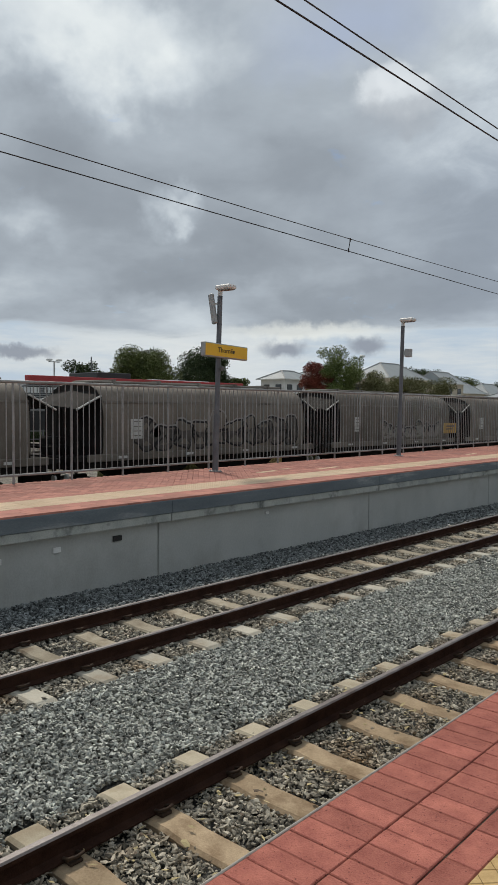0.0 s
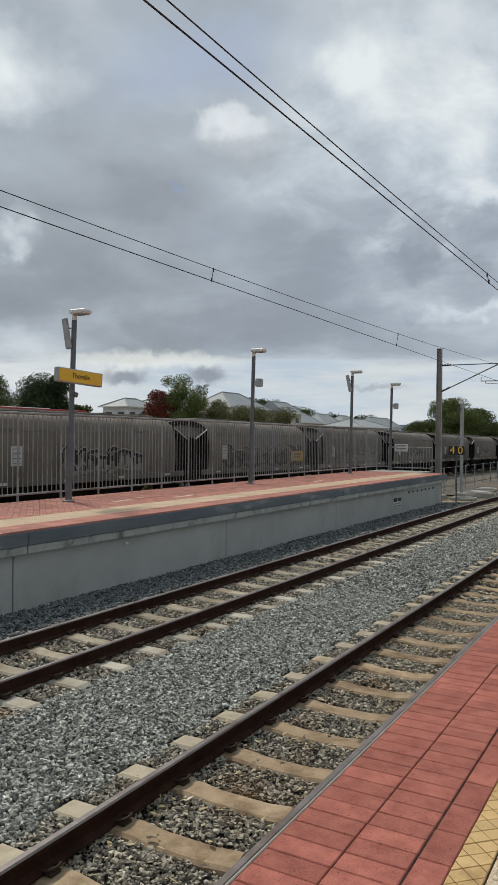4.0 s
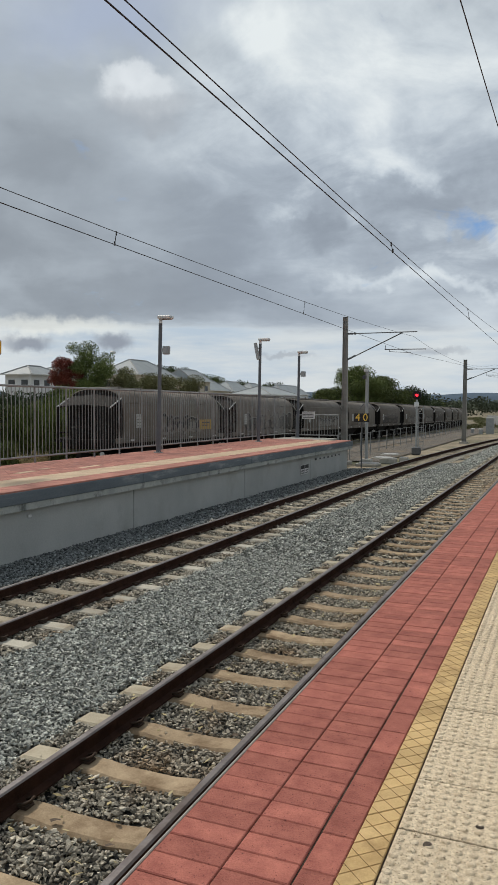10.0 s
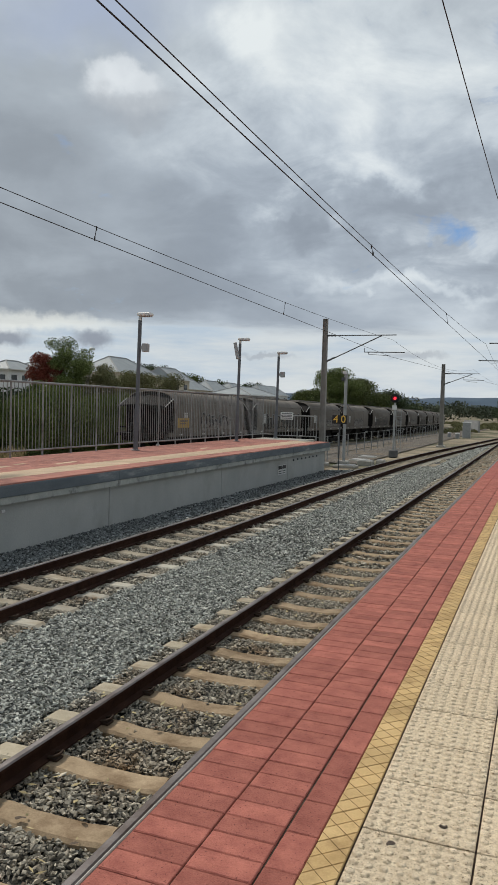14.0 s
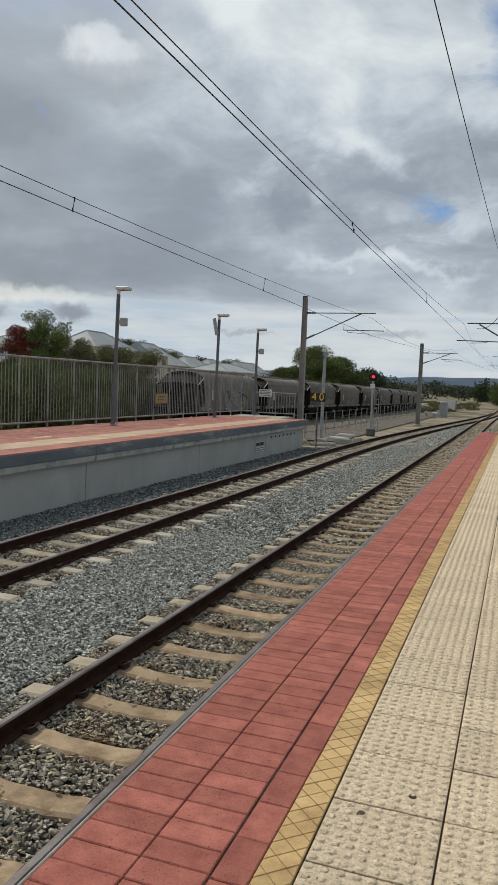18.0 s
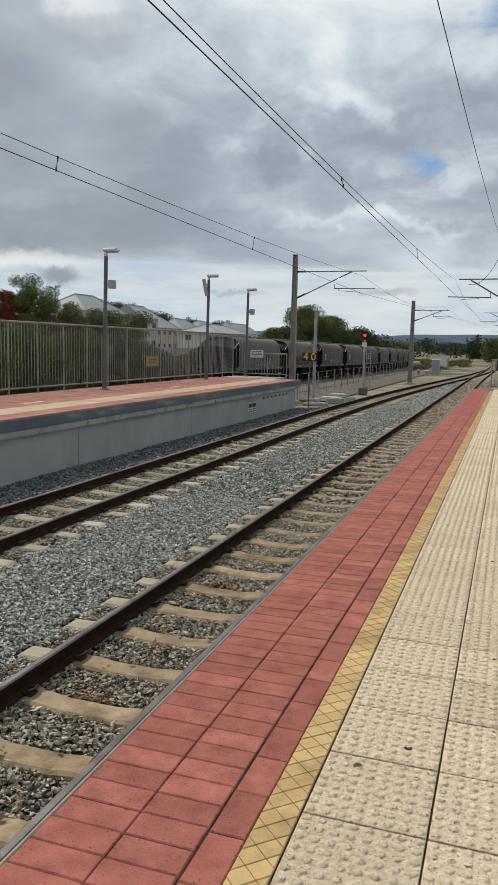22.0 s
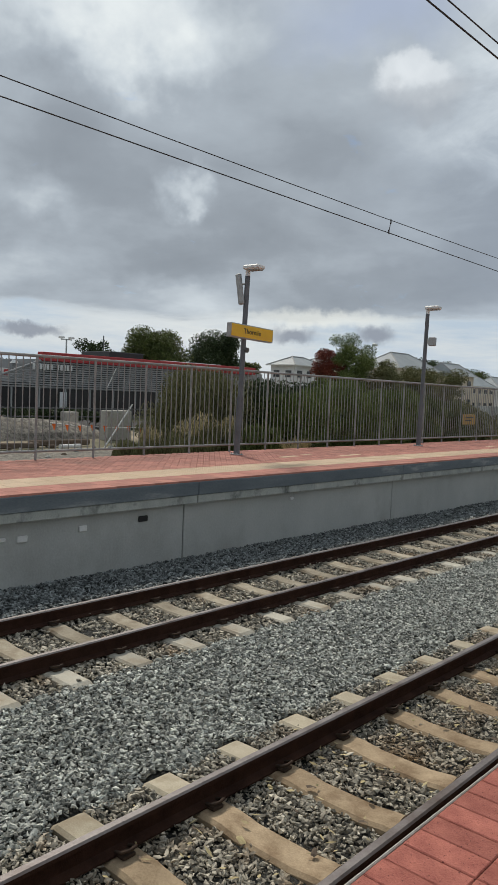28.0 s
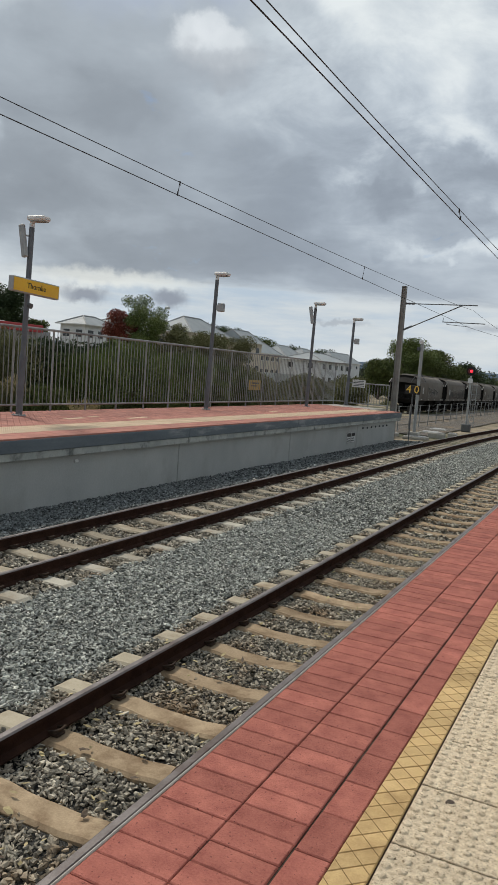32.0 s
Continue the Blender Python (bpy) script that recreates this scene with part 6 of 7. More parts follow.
def build_yard():
    """Loose things on the ground between the freight line and the restaurant."""
    for i, (x, y, w, h) in enumerate(((-33.2, 21.1, 0.8, 1.25), (-29.0, 20.95, 1.5, 1.5))):
        g = Geo()
        g.box((0, 0, h / 2), (0.6, w, h), ch=0.04)
        t = thing("concrete_block", (x, y, -1.16), label="pale upright concrete block in the yard", category="block", group="yard blocks")
        part("body", g, M["concrete"], t)
    g = Geo()
    g.box((-25.8, 10.2, -1.0), (0.25, 8.6, 0.22), ch=0.04)
    solid("timber_kerb", g, M["bark"], "long dark timber kerb at the edge of the sandy yard", "kerb")
    g = Geo()
    g.box((-26.5, 16.0, -0.98), (0.25, 3.0, 0.24), ch=0.04)
    solid("timber_kerb", g, M["bark"], "dark timber sleeper lying on the gravel", "kerb")
    g = Geo().rod((-25.0, 15.0, -1.02), (-25.2, 16.1, -1.02), 0.09, 10)
    solid("pipe", g, M["white"], "short white pipe lying on the gravel", "pipe")
    g = Geo().rod((-25.1, 17.3, -1.12), (-25.2, 18.85, 0.75), 0.035, 8)
    solid("leaning_pole", g, M["white"], "pale thin pole leaning over the dry grass", "pole")
    g = Geo()
    g.add([(x, y, ground_z(x, y) + 0.10) for y in np.arange(-6, 46, 4.0) for x in np.linspace(-39.4, -33.2, 4)], [(j * 4 + i, j * 4 + i + 1, j * 4 + i + 5, j * 4 + i + 4) for j in range(12) for i in range(3)])
    solid("car_park", g, M["asphalt"], "dark asphalt car park in front of the restaurant", "car park", kind="structure")
    fl = thing("flag_rope", label="string of small orange marker flags in the yard", category="rope")
    part("rope", Geo().tube(sag_line((-27, 15.8, -0.15), (-26, 21.4, -0.3), 0.12, 10), 0.012, 5), M["white"], fl)
    me = Geo()
    me.add([(0, -0.12, 0), (0, 0.12, 0), (0.02, 0, -0.3), (0.03, 0, 0)], [(0, 1, 2), (1, 3, 2), (3, 0, 2), (0, 3, 1)])
    flag = me.mesh("flag", M["orange"])
    for k in range(9):
        part("flag", flag, None, fl, at=(-26.95 + 0.1 * k, 16.0 + 0.6 * k, -0.20 - 0.02 * (k % 3) - 0.014 * k))
    hd = thing("yard_fence", label="low dark railing along the restaurant car park", category="fence")
    for k in range(10):
        part("post", Geo().box((-33.5, 10 + 2.6 * k, -0.35), (0.08, 0.08, 1.3)), M["steel_dark"], hd)
    for z in (0.25, -0.2):
        part("rail", Geo().box((-33.5, 21.7, z), (0.05, 23.5, 0.07)), M["steel_dark"], hd)
    rng, md = random.Random(4), Geo()
    us, vs = np.linspace(-1, 1, 25), np.linspace(-1, 1, 11)
    md.add([(-31.0 + 1.7 * v, 15.8 + 6.5 * u, -1.2 + (1.12 - 0.28 * u) * max(0.0, (1 - u ** 4) * (1 - v * v)) + 0.12 * noise.noise((4 * u, 3 * v, 7))) for u in us for v in vs],
           [(i * 11 + k, (i + 1) * 11 + k, (i + 1) * 11 + k + 1, i * 11 + k + 1) for i in range(24) for k in range(10)])
    solid("gravel_mound", md, M["gravel"], "low long mound of grey-brown gravel in the yard", "mound")
    for k in range(26):
        g, r = Geo(), rng.uniform(0.05, 0.16)
        ring = lambda q, z: [(q * math.cos(a) * rng.uniform(0.7, 1.2), q * math.sin(a) * rng.uniform(0.7, 1.2), z) for a in (0, 1.05, 2.1, 3.15, 4.2, 5.25)]
        g.sweep([ring(r, -0.05), ring(r * 0.9, r * 0.5), ring(r * 0.4, r * 0.9)])
        t = solid("rubble_stone", g, M[("concrete", "stone_dark", "bark")[k % 3]], ("pale broken concrete lump on the yard gravel", "dark rough stone on the yard gravel", "weathered brown lump on the yard gravel")[k % 3], "stone", "rubble in the yard")
        x, y = rng.uniform(-28, -20.5), rng.uniform(11, 18)
        t.matrix_basis = pose(x, y, ground_z(x, y) + 0.05, 0, 0, rng.uniform(0, 360))
    p = thing("car_park_light", (-50, 32.3, -0.5), label="twin-headed car park light on a thin pole", category="lamp post")
    part("pole", Geo().rod((0, 0, 0), (0, 0, 5.6), 0.06, 8), M["steel"], p)
    part("cross_arm", Geo().box((0, 0, 5.6), (0.08, 1.0, 0.08)), M["steel"], p)
    for k in (-0.45, 0.45):
        part("lamp_head", Geo().box((0, k, 5.75), (0.35, 0.42, 0.16), ch=0.04), M["white"], p)
    p = thing("thin_mast", (-50, 35.9, -0.5), label="thin dark radio mast behind the restaurant", category="mast")
    part("pole", Geo().rod((0, 0, 0), (0, 0, 6.2), 0.05, 6), M["steel_dark"], p)
    p = thing("street_lamp", (-45, 68.4, -1.2), label="slim street lamp among the garden trees", category="lamp post")
    part("pole", Geo().rod((0, 0, 0), (0, 0, 8.3), 0.07, 8), M["steel"], p)
    part("lamp_head", Geo().box((0.2, 0.15, 8.5), (0.5, 0.5, 0.3), ch=0.08), M["white"], p)


def build_house(at, sx, sy, wall_h, roof_h, wall, label, rows=2, cols=4, seed=0, hip=True):
    h = thing("house", at, label=label, category="house", group="houses behind the railway")
    g = Geo()
    g.box((0, 0, wall_h / 2), (sx, sy, wall_h))
    part("wall", g, M[wall], h)
    ox, oy = sx / 2 + 0.6, sy / 2 + 0.6
    k = min(ox, oy) * (0.95 if hip else 0.2)
    g = Geo()
    ridge = [(-ox + k if sx > sy else 0, 0 if sx > sy else -oy + k), (ox - k if sx > sy else 0, 0 if sx > sy else oy - k)]
    v = [(-ox, -oy, wall_h), (ox, -oy, wall_h), (ox, oy, wall_h), (-ox, oy, wall_h), (*ridge[0], wall_h + roof_h), (*ridge[1], wall_h + roof_h)]
    if sx > sy:
        f = [(0, 1, 5, 4), (1, 2, 5), (2, 3, 4, 5), (3, 0, 4), (3, 2, 1, 0)]
    else:
        f = [(0, 1, 4), (1, 2, 5, 4), (2, 3, 5), (3, 0, 4, 5), (3, 2, 1, 0)]
    g.add(v, f)
    roof = part("roof", g, M["roof_metal"], h, "pale blue-grey metal hip roof")
    for a, b in ((0, 4), (1, 4 if sx <= sy else 5), (2, 5), (3, 5 if sx <= sy else 4), (4, 5)):
        part("ridge_cap", Geo().rod(Vector(v[a]) + Vector((0, 0, 0.05)), Vector(v[b]) + Vector((0, 0, 0.05)), 0.10, 6), M["coping"], roof)
    g = Geo()
    g.box((ox, 0, wall_h + 0.02), (0.12, 2 * oy, 0.16))
    g.box((0, -oy, wall_h + 0.02), (2 * ox, 0.12, 0.16))
    part("gutter", g, M["white"], roof)
    for r in range(rows):
        for c in range(cols):
            z = wall_h * (r + 0.62) / rows
            y = -sy / 2 + sy * (c + 0.5) / cols
            wn = part("window", Geo().box((sx / 2 + 0.02, y, z), (0.08, min(1.5, sy / cols * 0.5), 1.1)), M["window"], h)
            part("window_frame", Geo().box((sx / 2 + 0.01, y, z - 0.62), (0.14, min(1.7, sy / cols * 0.55), 0.1)), M["white"], wn)
        for c in range(2):
            part("window", Geo().box((-sx / 4 + c * sx / 2, -sy / 2 - 0.02, wall_h * (r + 0.62) / rows), (1.2, 0.08, 1.1)), M["window"], h)
    return h


build_shop()
build_yard()
build_bush("hedge", (-34.2, 20.0, -0.5), (5.0, 0.5, 0.85), M["leaf_dark"], 43, "low clipped dark green hedge along the car park", 14000, (0.08, 0.03), 0.2, 26)
build_house((-77.5, 96.2, -0.9), 5, 7.6, 7.1, 1.5, "house_white", "white two-storey house with a pale grey metal roof", 2, 3)
build_house((-79.5, 105.4, -0.9), 6, 8.0, 7.3, 1.7, "house_cream", "cream two-storey house with a pale metal roof", 2, 3)
build_house((-78, 129.0, -0.9), 9, 15.0, 8.2, 3.2, "house_cream", "large cream two-storey house with a grey hip roof", 2, 4)
build_house((-75, 144.5, -0.9), 7, 8.0, 7.6, 2.6, "house_cream", "cream gabled house beside the larger one", 2, 2, hip=False)
for i, (y, sy, w) in enumerate(((195, 14, "house_cream"), (212, 15, "house_cream"), (229, 13, "house_cream"))):
    build_house((-95, y, -1.4), 8, sy, 7.2, 3.2, w, "cream two-storey row house with a pale blue-grey roof", 2, 4)
build_house((-66, 168, -1.8), 10, 20.0, 5.9, 2.0, "house_white", "long white two-storey house with a pale metal roof", 2, 5)
build_house((-95, 262, -1.4), 8, 28.0, 7.2, 3.4, "house_white", "white two-storey house with a pale blue-grey roof", 2, 4)
bw = thing("boundary_wall", label="rough grey-brown boundary wall with sprayed marks behind the scrub", category="wall")
for k in range(9):
    part("wall_panel", Geo().box((-23.6, 37.5 + 2.42 * k, -0.1), (0.14, 2.38, 2.6), ch=0.02), M["wall_grey"], bw)


# ---- signals, posts and trackside things ----
def build_signal(x, y, z0, h, label, lens=0.08):
    s = thing("railway_signal", (x, y, z0), label=label, category="signal", group="red signals")
    part("post", Geo().rod((0, 0, 0.3), (0, 0, h - 0.25), 0.062, 10), M["steel"], s)
    part("base_box", Geo().box((0, 0, 0.22), (0.46, 0.42, 0.44), ch=0.04), M["steel_dark"], s, "dark grey base box")
    part("number_plate", Geo().box((0, -0.09, h - 0.52), (0.26, 0.03, 0.24), ch=0.01), M["white"], s, "blank pale plate")
    part("back_plate", Geo().rod((0, -0.02, h), (0, 0.03, h), 0.25, 20), M["black"], s, "round black backing plate")
    head = part("lamp_hood", Geo().rod((0, -0.24, h), (0, -0.02, h), lens + 0.05, 16, caps=False), M["black"], s)
    part("lens", Geo().rod((0, -0.05, h), (0, -0.03, h), lens, 16), M["red_lamp"], head, "lit red lens")
    g = Geo()
    for k in range(9):
        g.box((0.22, 0.12, 0.5 + 0.26 * k), (0.28, 0.025, 0.025))
    g.box((0.10, 0.12, 1.5), (0.03, 0.03, 2.5)).box((0.35, 0.12, 1.5), (0.03, 0.03, 2.5))
    part("ladder", g, M["steel"], s)
    return s


build_signal(-6.5, 40.0, -1.16, 3.33, "railway signal post showing a red light")
build_signal(0.92, 40.0, -1.16, 3.2, "railway signal past the platform's end showing a red light")

sp = thing("speed_sign", (-6.95, 29.5, -1.16), label="black speed board with yellow figures 40 on a thin post", category="sign")
part("post", Geo().rod((0, 0.04, 0), (0, 0.04, 2.35), 0.03, 8), M["steel_dark"], sp)
bd = part("board", Geo().box((0, 0, 2.2), (0.67, 0.03, 0.38), ch=0.01), M["black"], sp, "black board")
tx = part("lettering", text_mesh("40", 0.46, M["letter_yellow"], space=1.45), None, bd, "yellow figures")
tx.matrix_basis = pose(0, -0.02, 2.2, 90, 0, 0)

cp = thing("camera_pole", (-7.2, 31.4, -1.16), label="grey steel pole with small cameras on a concrete footing", category="pole")
part("pole", Geo().rod((0, 0, 0.2), (0, 0, 4.35), 0.075, 10), M["steel"], cp)
part("footing", Geo().box((0, 0, 0.14), (0.5, 0.5, 0.3), ch=0.03), M["concrete"], cp)
part("camera_box", Geo().box((-0.02, -0.16, 4.32), (0.14, 0.3, 0.13), ch=0.02), M["white"], cp)
part("camera_box", Geo().box((-0.1, -0.1, 4.02), (0.14, 0.22, 0.16), ch=0.02), M["steel_dark"], cp)
for k in (-1, 1):
    part("brace", Geo().rod((0, 0, 3.0), (0.34 * k, 0, 2.55), 0.018, 6), M["steel_dark"], cp)
for i, (x, y, sx, sy, h) in enumerate(((-7.0, 31.0, 1.0, 0.9, 0.12), (-6.5, 32.9, 0.7, 0.6, 0.24), (-7.4, 35.5, 0.9, 1.1, 0.1), (-7.6, 38.4, 0.9, 0.9, 0.1), (-5.95, 33.8, 0.4, 0.4, 0.24))):
    t = thing("concrete_pit", (x, y, -1.16), label="low pale concrete cable pit with a flat lid", category="pit", group="cable pits")
    part("body", Geo().box((0, 0, h / 2), (sx, sy, h), ch=0.02), M["concrete"], t)
    part("lid", Geo().box((0, 0, h + 0.012), (sx * 0.8, sy * 0.8, 0.03), ch=0.008), M["coping"], t)
for x, y, sx, h in ((-6.0, 78, 0.78, 1.6), (-6.7, 76, 0.35, 0.5), (-7.6, 77, 0.3, 0.5)):
    t = thing("trackside_cabinet", (x, y, -1.2), label="pale grey trackside equipment cabinet", category="cabinet", group="trackside cabinets")
    part("body", Geo().box((0, 0, h / 2), (sx, 0.6, h), ch=0.03), M["grey_paint"], t)
    part("roof", Geo().box((0, 0, h + 0.03), (sx + 0.08, 0.7, 0.07), ch=0.02), M["white"], t)
rf = thing("corrugated_fence", (-6.6, 101, -1.3), label="grey corrugated sheet fence beside the far track", category="fence")
for k in range(12):
    part("sheet", Geo().box((-0.2 * k, 0.5 * k, 0.85), (0.2, 0.5, 1.7), rz=0.38), M["shop_wall"], rf)

wf = thing("wire_fence", label="wire mesh fence with thin galvanised posts along the freight line", category="fence")
pts = [(-8.9 - 0.036 * (y - 40), y, -1.2 - 0.004 * (y - 31)) for y in np.arange(31.5, 92, 2.5)]
pm = Geo().rod((0, 0, 0), (0, 0, 1.35), 0.028, 6).mesh("post", M["fence_steel"])
for p in pts:
    part("post", pm, None, wf, at=p)
for z, r in ((1.32, 0.008), (1.0, 0.004), (0.7, 0.004), (0.4, 0.004), (0.1, 0.004)):
    part("wire", Geo().tube([(p[0], p[1], p[2] + z) for p in pts], r, 5), M["fence_steel"], wf)

# notices
nt = thing("fence_notice", label="small faded yellow notice fixed to the tall bar fence", category="sign")
part("plate", Geo().box((-11.125, 22.7, 0.83), (0.02, 0.95, 0.36), ch=0.006), M["notice"], nt)
part("print_bar", Geo().box((-11.113, 22.7, 0.90), (0.006, 0.6, 0.05)), M["steel_dark"], nt)
part("print_bar", Geo().box((-11.113, 22.62, 0.80), (0.006, 0.45, 0.04)), M["steel_dark"], nt)
gn = thing("gate_notice", label="white notice with lines of print on the end fence", category="sign")
part("plate", Geo().box((-9.9, 31.12, 1.10), (0.62, 0.02, 0.34), ch=0.006), M["white"], gn)
for k in range(4):
    part("print_bar", Geo().box((-9.9, 31.107, 1.21 - 0.07 * k), (0.5, 0.006, 0.03)), M["steel_dark"], gn)
for k in range(2):
    wp = thing("warning_plate", label="black and white warning plate on the platform wall", category="sign", group="warning plates")
    y = 23.05 + 0.45 * k
    part("plate", Geo().box((-7.437, y, -0.75), (0.016, 0.38, 0.34), ch=0.004), M["white"], wp)
    part("print_bar", Geo().box((-7.426, y, -0.655), (0.008, 0.36, 0.13)), M["black"], wp)
    part("print_bar", Geo().box((-7.426, y, -0.79), (0.008, 0.28, 0.04)), M["steel_dark"], wp)
    part("print_bar", Geo().box((-7.426, y, -0.87), (0.008, 0.28, 0.04)), M["steel_dark"], wp)

# ---- the mast past the near platform's end ----
m3 = thing("overhead_mast", (1.5, 35.0, -1.16), label="heavy steel mast with crossbeams, bracket arms and a feeder wire", category="mast", group="overhead line masts")
part("mast_post", Geo().sweep([[(-0.12, -0.12, 0), (0.12, -0.12, 0), (0.12, 0.12, 0), (-0.12, 0.12, 0)], [(-0.095, -0.095, 6.95), (0.095, -0.095, 6.95), (0.095, 0.095, 6.95), (-0.095, 0.095, 6.95)]]), M["mast"], m3)
part("side_pipe", Geo().rod((0.24, -0.1, 0), (0.24, -0.1, 7.6), 0.045, 8), M["steel"], m3)
for z in (6.85, 6.60):
    part("crossbeam", Geo().box((0.05, -0.2, z), (2.15, 0.09, 0.10)), M["steel_dark"], m3)
for k in (-1, 1):
    part("brace", Geo().rod((0.15, -0.2, 5.85 + 0.0), (0.15 + 0.45 * k + 0.3, -0.2, 6.6), 0.03, 6), M["steel_dark"], m3)
part("footing", Geo().box((0, 0, 0.1), (0.8, 0.8, 0.3), ch=0.03), M["concrete"], m3)
part("insulator", Geo().rod((-0.85, -0.2, 6.9), (-0.85, -0.2, 7.25), 0.05, 8).rod((-0.85, -0.2, 7.0), (-0.85, -0.2, 7.04), 0.09, 8).rod((-0.85, -0.2, 7.12), (-0.85, -0.2, 7.16), 0.09, 8), M["steel_dark"], m3)
part("top_tube", Geo().rod((-0.12, 0, 5.93), (-2.75, 0, 5.93), 0.028, 8), M["steel_dark"], m3)
part("strut_tube", Geo().rod((-0.14, 0, 4.65), (-2.2, 0, 5.88), 0.032, 8), M["steel_dark"], m3)
part("registration_arm", Geo().rod((-3.2, 0, 5.12), (-1.25, 0, 5.08), 0.024, 8).rod((-1.3, 0, 5.08), (-1.3, 0, 5.3), 0.016, 6).rod((-2.6, 0.02, 5.0), (-1.8, 0.02, 5.04), 0.014, 6), M["steel_dark"], m3)
part("weight_box", Geo().box((-0.78, -0.1, 5.2), (0.12, 0.12, 0.3), ry=0.2, ch=0.02), M["steel_dark"], m3)
part("camera_box", Geo().box((0.2, -0.2, 4.35), (0.14, 0.24, 0.18), ch=0.03), M["steel_dark"], m3)
part("jumper_wire", Geo().tube(sag_line((-0.85, -0.2, 7.25), (-2.3, 0, 5.7), 0.5, 14), 0.012, 5), M["wire"], m3)
part("jumper_wire", Geo().tube([(-0.85, -0.2, 7.25), (-0.4, -0.2, 7.5), (0.1, -0.15, 7.6), (0.24, -0.1, 7.55)], 0.012, 5), M["wire"], m3)
fw = thing("feeder_wire", label="single dark feeder wire running over the near platform", category="overhead line")
part("wire", Geo().tube(sag_line((-0.3, -28, 6.4), (0.65, 34.8, 6.12), 0.75, 36), 0.0066, 6), M["wire"], fw)
for x, y, rz in ((-1.4, 66, 0), (-1.3, 100, 0)):
    m4 = build_mast(1.4, y, 5.2, 0, "grey steel mast further along the line", width=0.26)
    cantilever(m4, -2.5, 5.9, 4.9, 5.2)

# the platform end: gate panel and far-off oddments
gp = thing("control_box", label="black control box fixed to the platform end fence", category="box")
part("body", Geo().box((1.05, 28.06, 0.9), (0.54, 0.12, 0.38), ch=0.02), M["black"], gp)
bh = thing("blue_shelter", (4.6, 46, -1.16), label="pale blue trackside hut past the fence", category="hut")
part("body", Geo().box((0, 0, 0.8), (4.5, 2.2, 1.6), ch=0.03), M["house_cream"], bh)
part("roof", Geo().box((0, 0, 1.72), (4.9, 2.6, 0.22), ch=0.03), M["roof_metal"], bh)

# paint marks and spots on the paving
for x, y, w, d in ((-9.55, 10.6, 0.16, 0.7), (-9.2, 12.5, 0.12, 0.95), (-9.75, 11.5, 0.10, 0.4), (-9.3, 20.6, 0.12, 0.8)):
    solid("scuff_mark", Geo().box((x, y, FAR_Z - 0.003), (w, d, 0.008), rz=0.12), M["far_tactile"], "worn pale scuff on the far brick paving", "paint mark", "paint marks")
for i, (x, y, w, d) in enumerate(((1.67, 10.5, 0.13, 0.09), (1.69, 13.3, 0.12, 0.08), (1.70, 16.4, 0.15, 0.1), (1.76, 19.4, 0.14, 0.1), (1.80, 25.1, 0.2, 0.12))):
    solid("paint_mark", Geo().box((x, y, 0.001), (w, d, 0.004)), M["chalk"], "worn white paint mark on the red paving", "paint mark", "paint marks")
for x, y, r in ((1.011, 0.118, 0.013), (0.857, -0.07, 0.014), (1.25, 2.9, 0.01), (1.3, 1.1, 0.008)):
    solid("gum_spot", Geo().rod((x, y, -0.001), (x, y, 0.0062), r * 1.3, 11, r2=r * 0.95), M["gum"], "small dark gum spot on a tactile tile", "spot", "gum spots")
rng = random.Random(8)
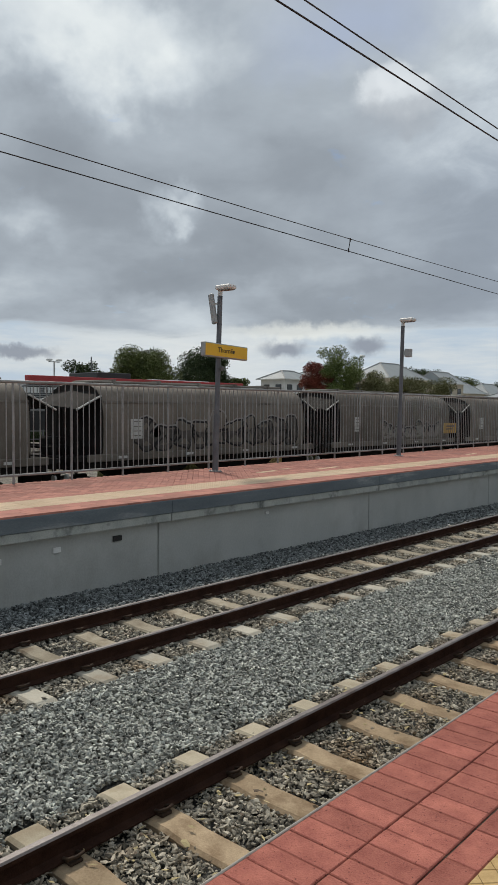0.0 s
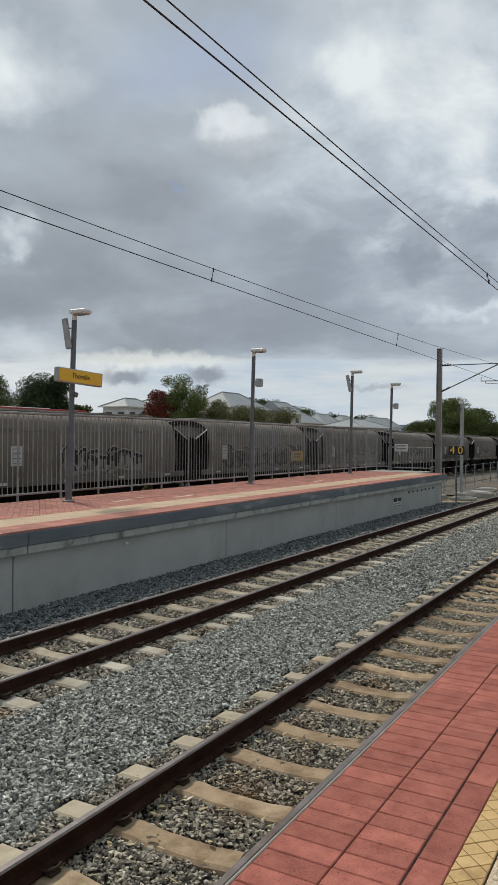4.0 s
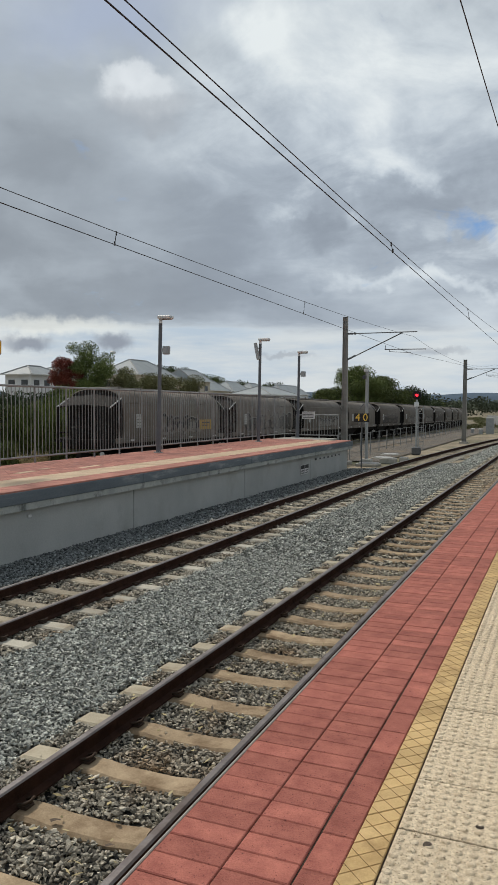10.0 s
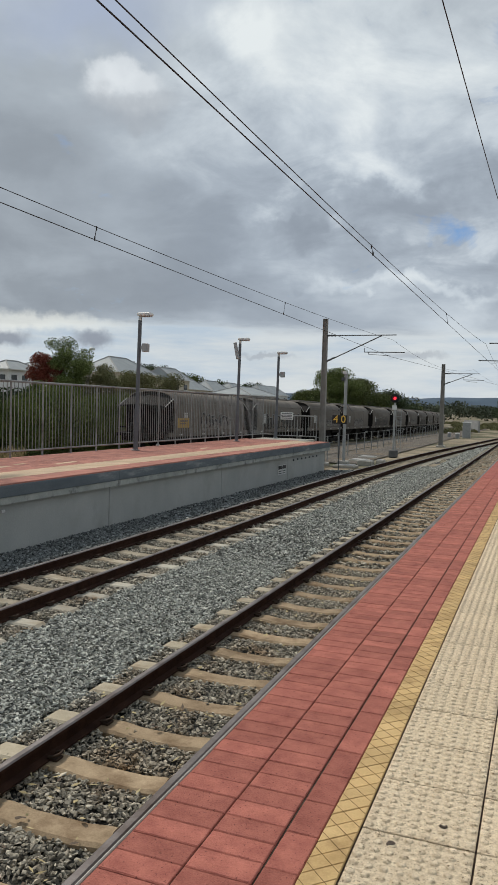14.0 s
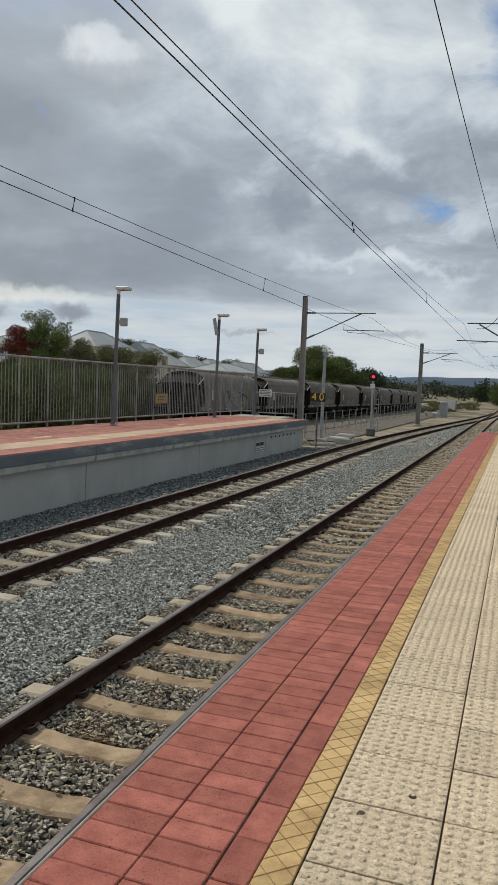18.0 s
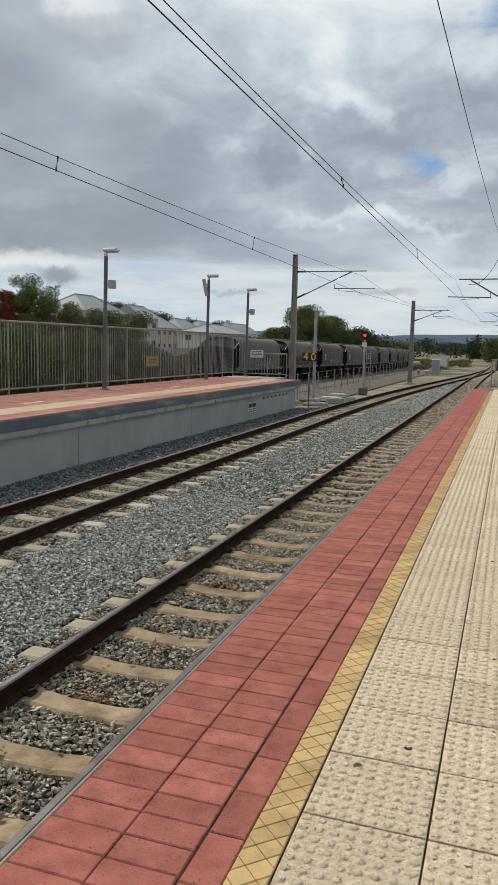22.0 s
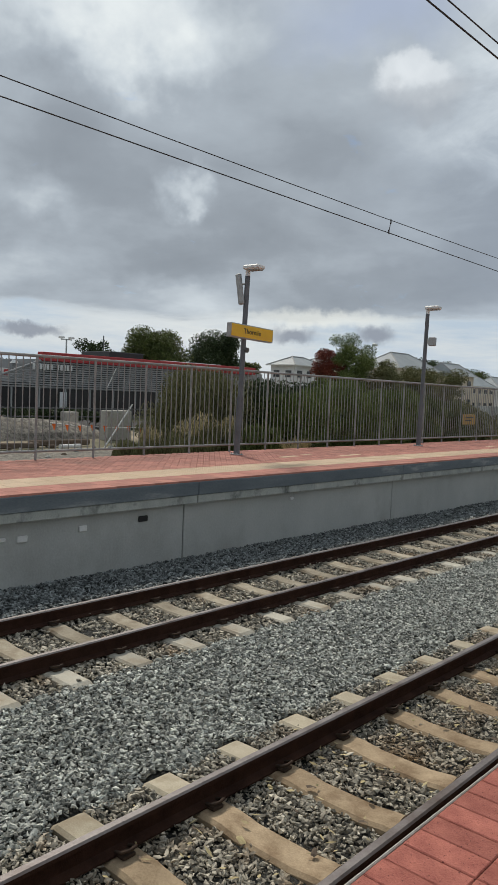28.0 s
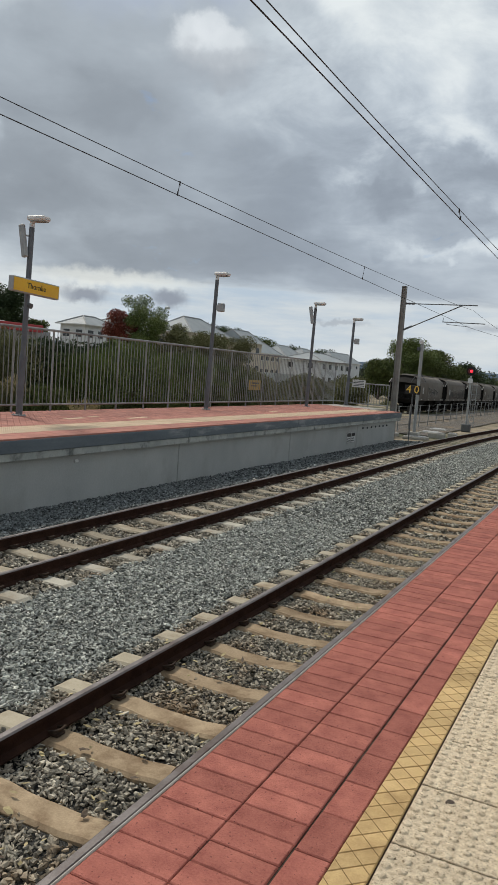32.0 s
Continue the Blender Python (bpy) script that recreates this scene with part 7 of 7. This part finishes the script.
for k in range(80):
    x, y = rng.uniform(-2.2, -0.35), rng.uniform(-0.6, 12)
    on = abs((y - PH1 + PI1 / 2) % PI1 - PI1 / 2) < 0.12
    g = Geo()
    s = rng.uniform(0.010, 0.030)
    ring = [(s * 1.6 * math.cos(a) * rng.uniform(0.7, 1.1), s * math.sin(a) * rng.uniform(0.7, 1.1), rng.uniform(0, 0.02)) for a in (0, 1.0, 2.1, 3.1, 4.2, 5.2)]
    g.add(ring + [(0, 0, 0.018)], [(i, (i + 1) % 6, 6) for i in range(6)] + [(5, 4, 3, 2, 1, 0)])
    ob = solid("dry_leaf", g, M[("leaf_dry", "bark", "bark", "leaf_dry")[k % 4]], ("curled tan dry leaf lying on the track", "curled brown leaf lying on the track", "curled brown leaf lying on the track", "curled tan dry leaf lying on the track")[k % 4], "leaf", "fallen leaves")
    ob.matrix_basis = pose(x, y, (SLEEPER_Z + 0.004) if on else -1.12, rng.uniform(-20, 20), rng.uniform(-20, 20), rng.uniform(0, 360))


def build_litter():
    """Straw, bark slivers and leaf crumbs strewn over the near track."""
    rng = np.random.default_rng(15)
    x, y = rng.uniform(-2.3, -0.1, 1500), rng.uniform(-1.5, 16, 1500)
    clear = (np.abs((y - PH1 + PI1 / 2) % PI1 - PI1 / 2) > 0.13) | (rng.random(1500) < 0.2)
    x, y = x[clear], y[clear]
    n = len(x)
    a, tilt = rng.uniform(0, 6.283, n), rng.normal(0, 0.25, n)
    long, wide = rng.uniform(0.012, 0.045, n), rng.uniform(0.005, 0.016, n)
    on = np.abs((y - PH1 + PI1 / 2) % PI1 - PI1 / 2) < 0.12
    z = np.where(on, SLEEPER_Z + 0.006, -1.112 + rng.uniform(-0.006, 0.012, n))
    d = np.stack([np.cos(a) * np.cos(tilt), np.sin(a) * np.cos(tilt), np.sin(tilt) * ~on], 1) * long[:, None]
    b = np.stack([-np.sin(a), np.cos(a), 0 * a + 0.2 * ~on], 1) * wide[:, None]
    p = np.stack([x, y, z], 1)
    v = np.stack([p - d, p + b * 0.9, p + d, p - b], 1)
    for name, part_of, m, label in (("straw_litter", slice(0, 2 * n // 3), "leaf_dry", "tan straw and leaf crumbs strewn over the near track"), ("bark_litter", slice(2 * n // 3, n), "bark", "brown bark slivers strewn over the near track")):
        q = v[part_of].reshape(-1, 3)
        tagged(new(name, big_mesh(name, q, np.arange(len(q)).reshape(-1, 4), M[m])), label, "litter", kind="stuff")


build_litter()

motions()
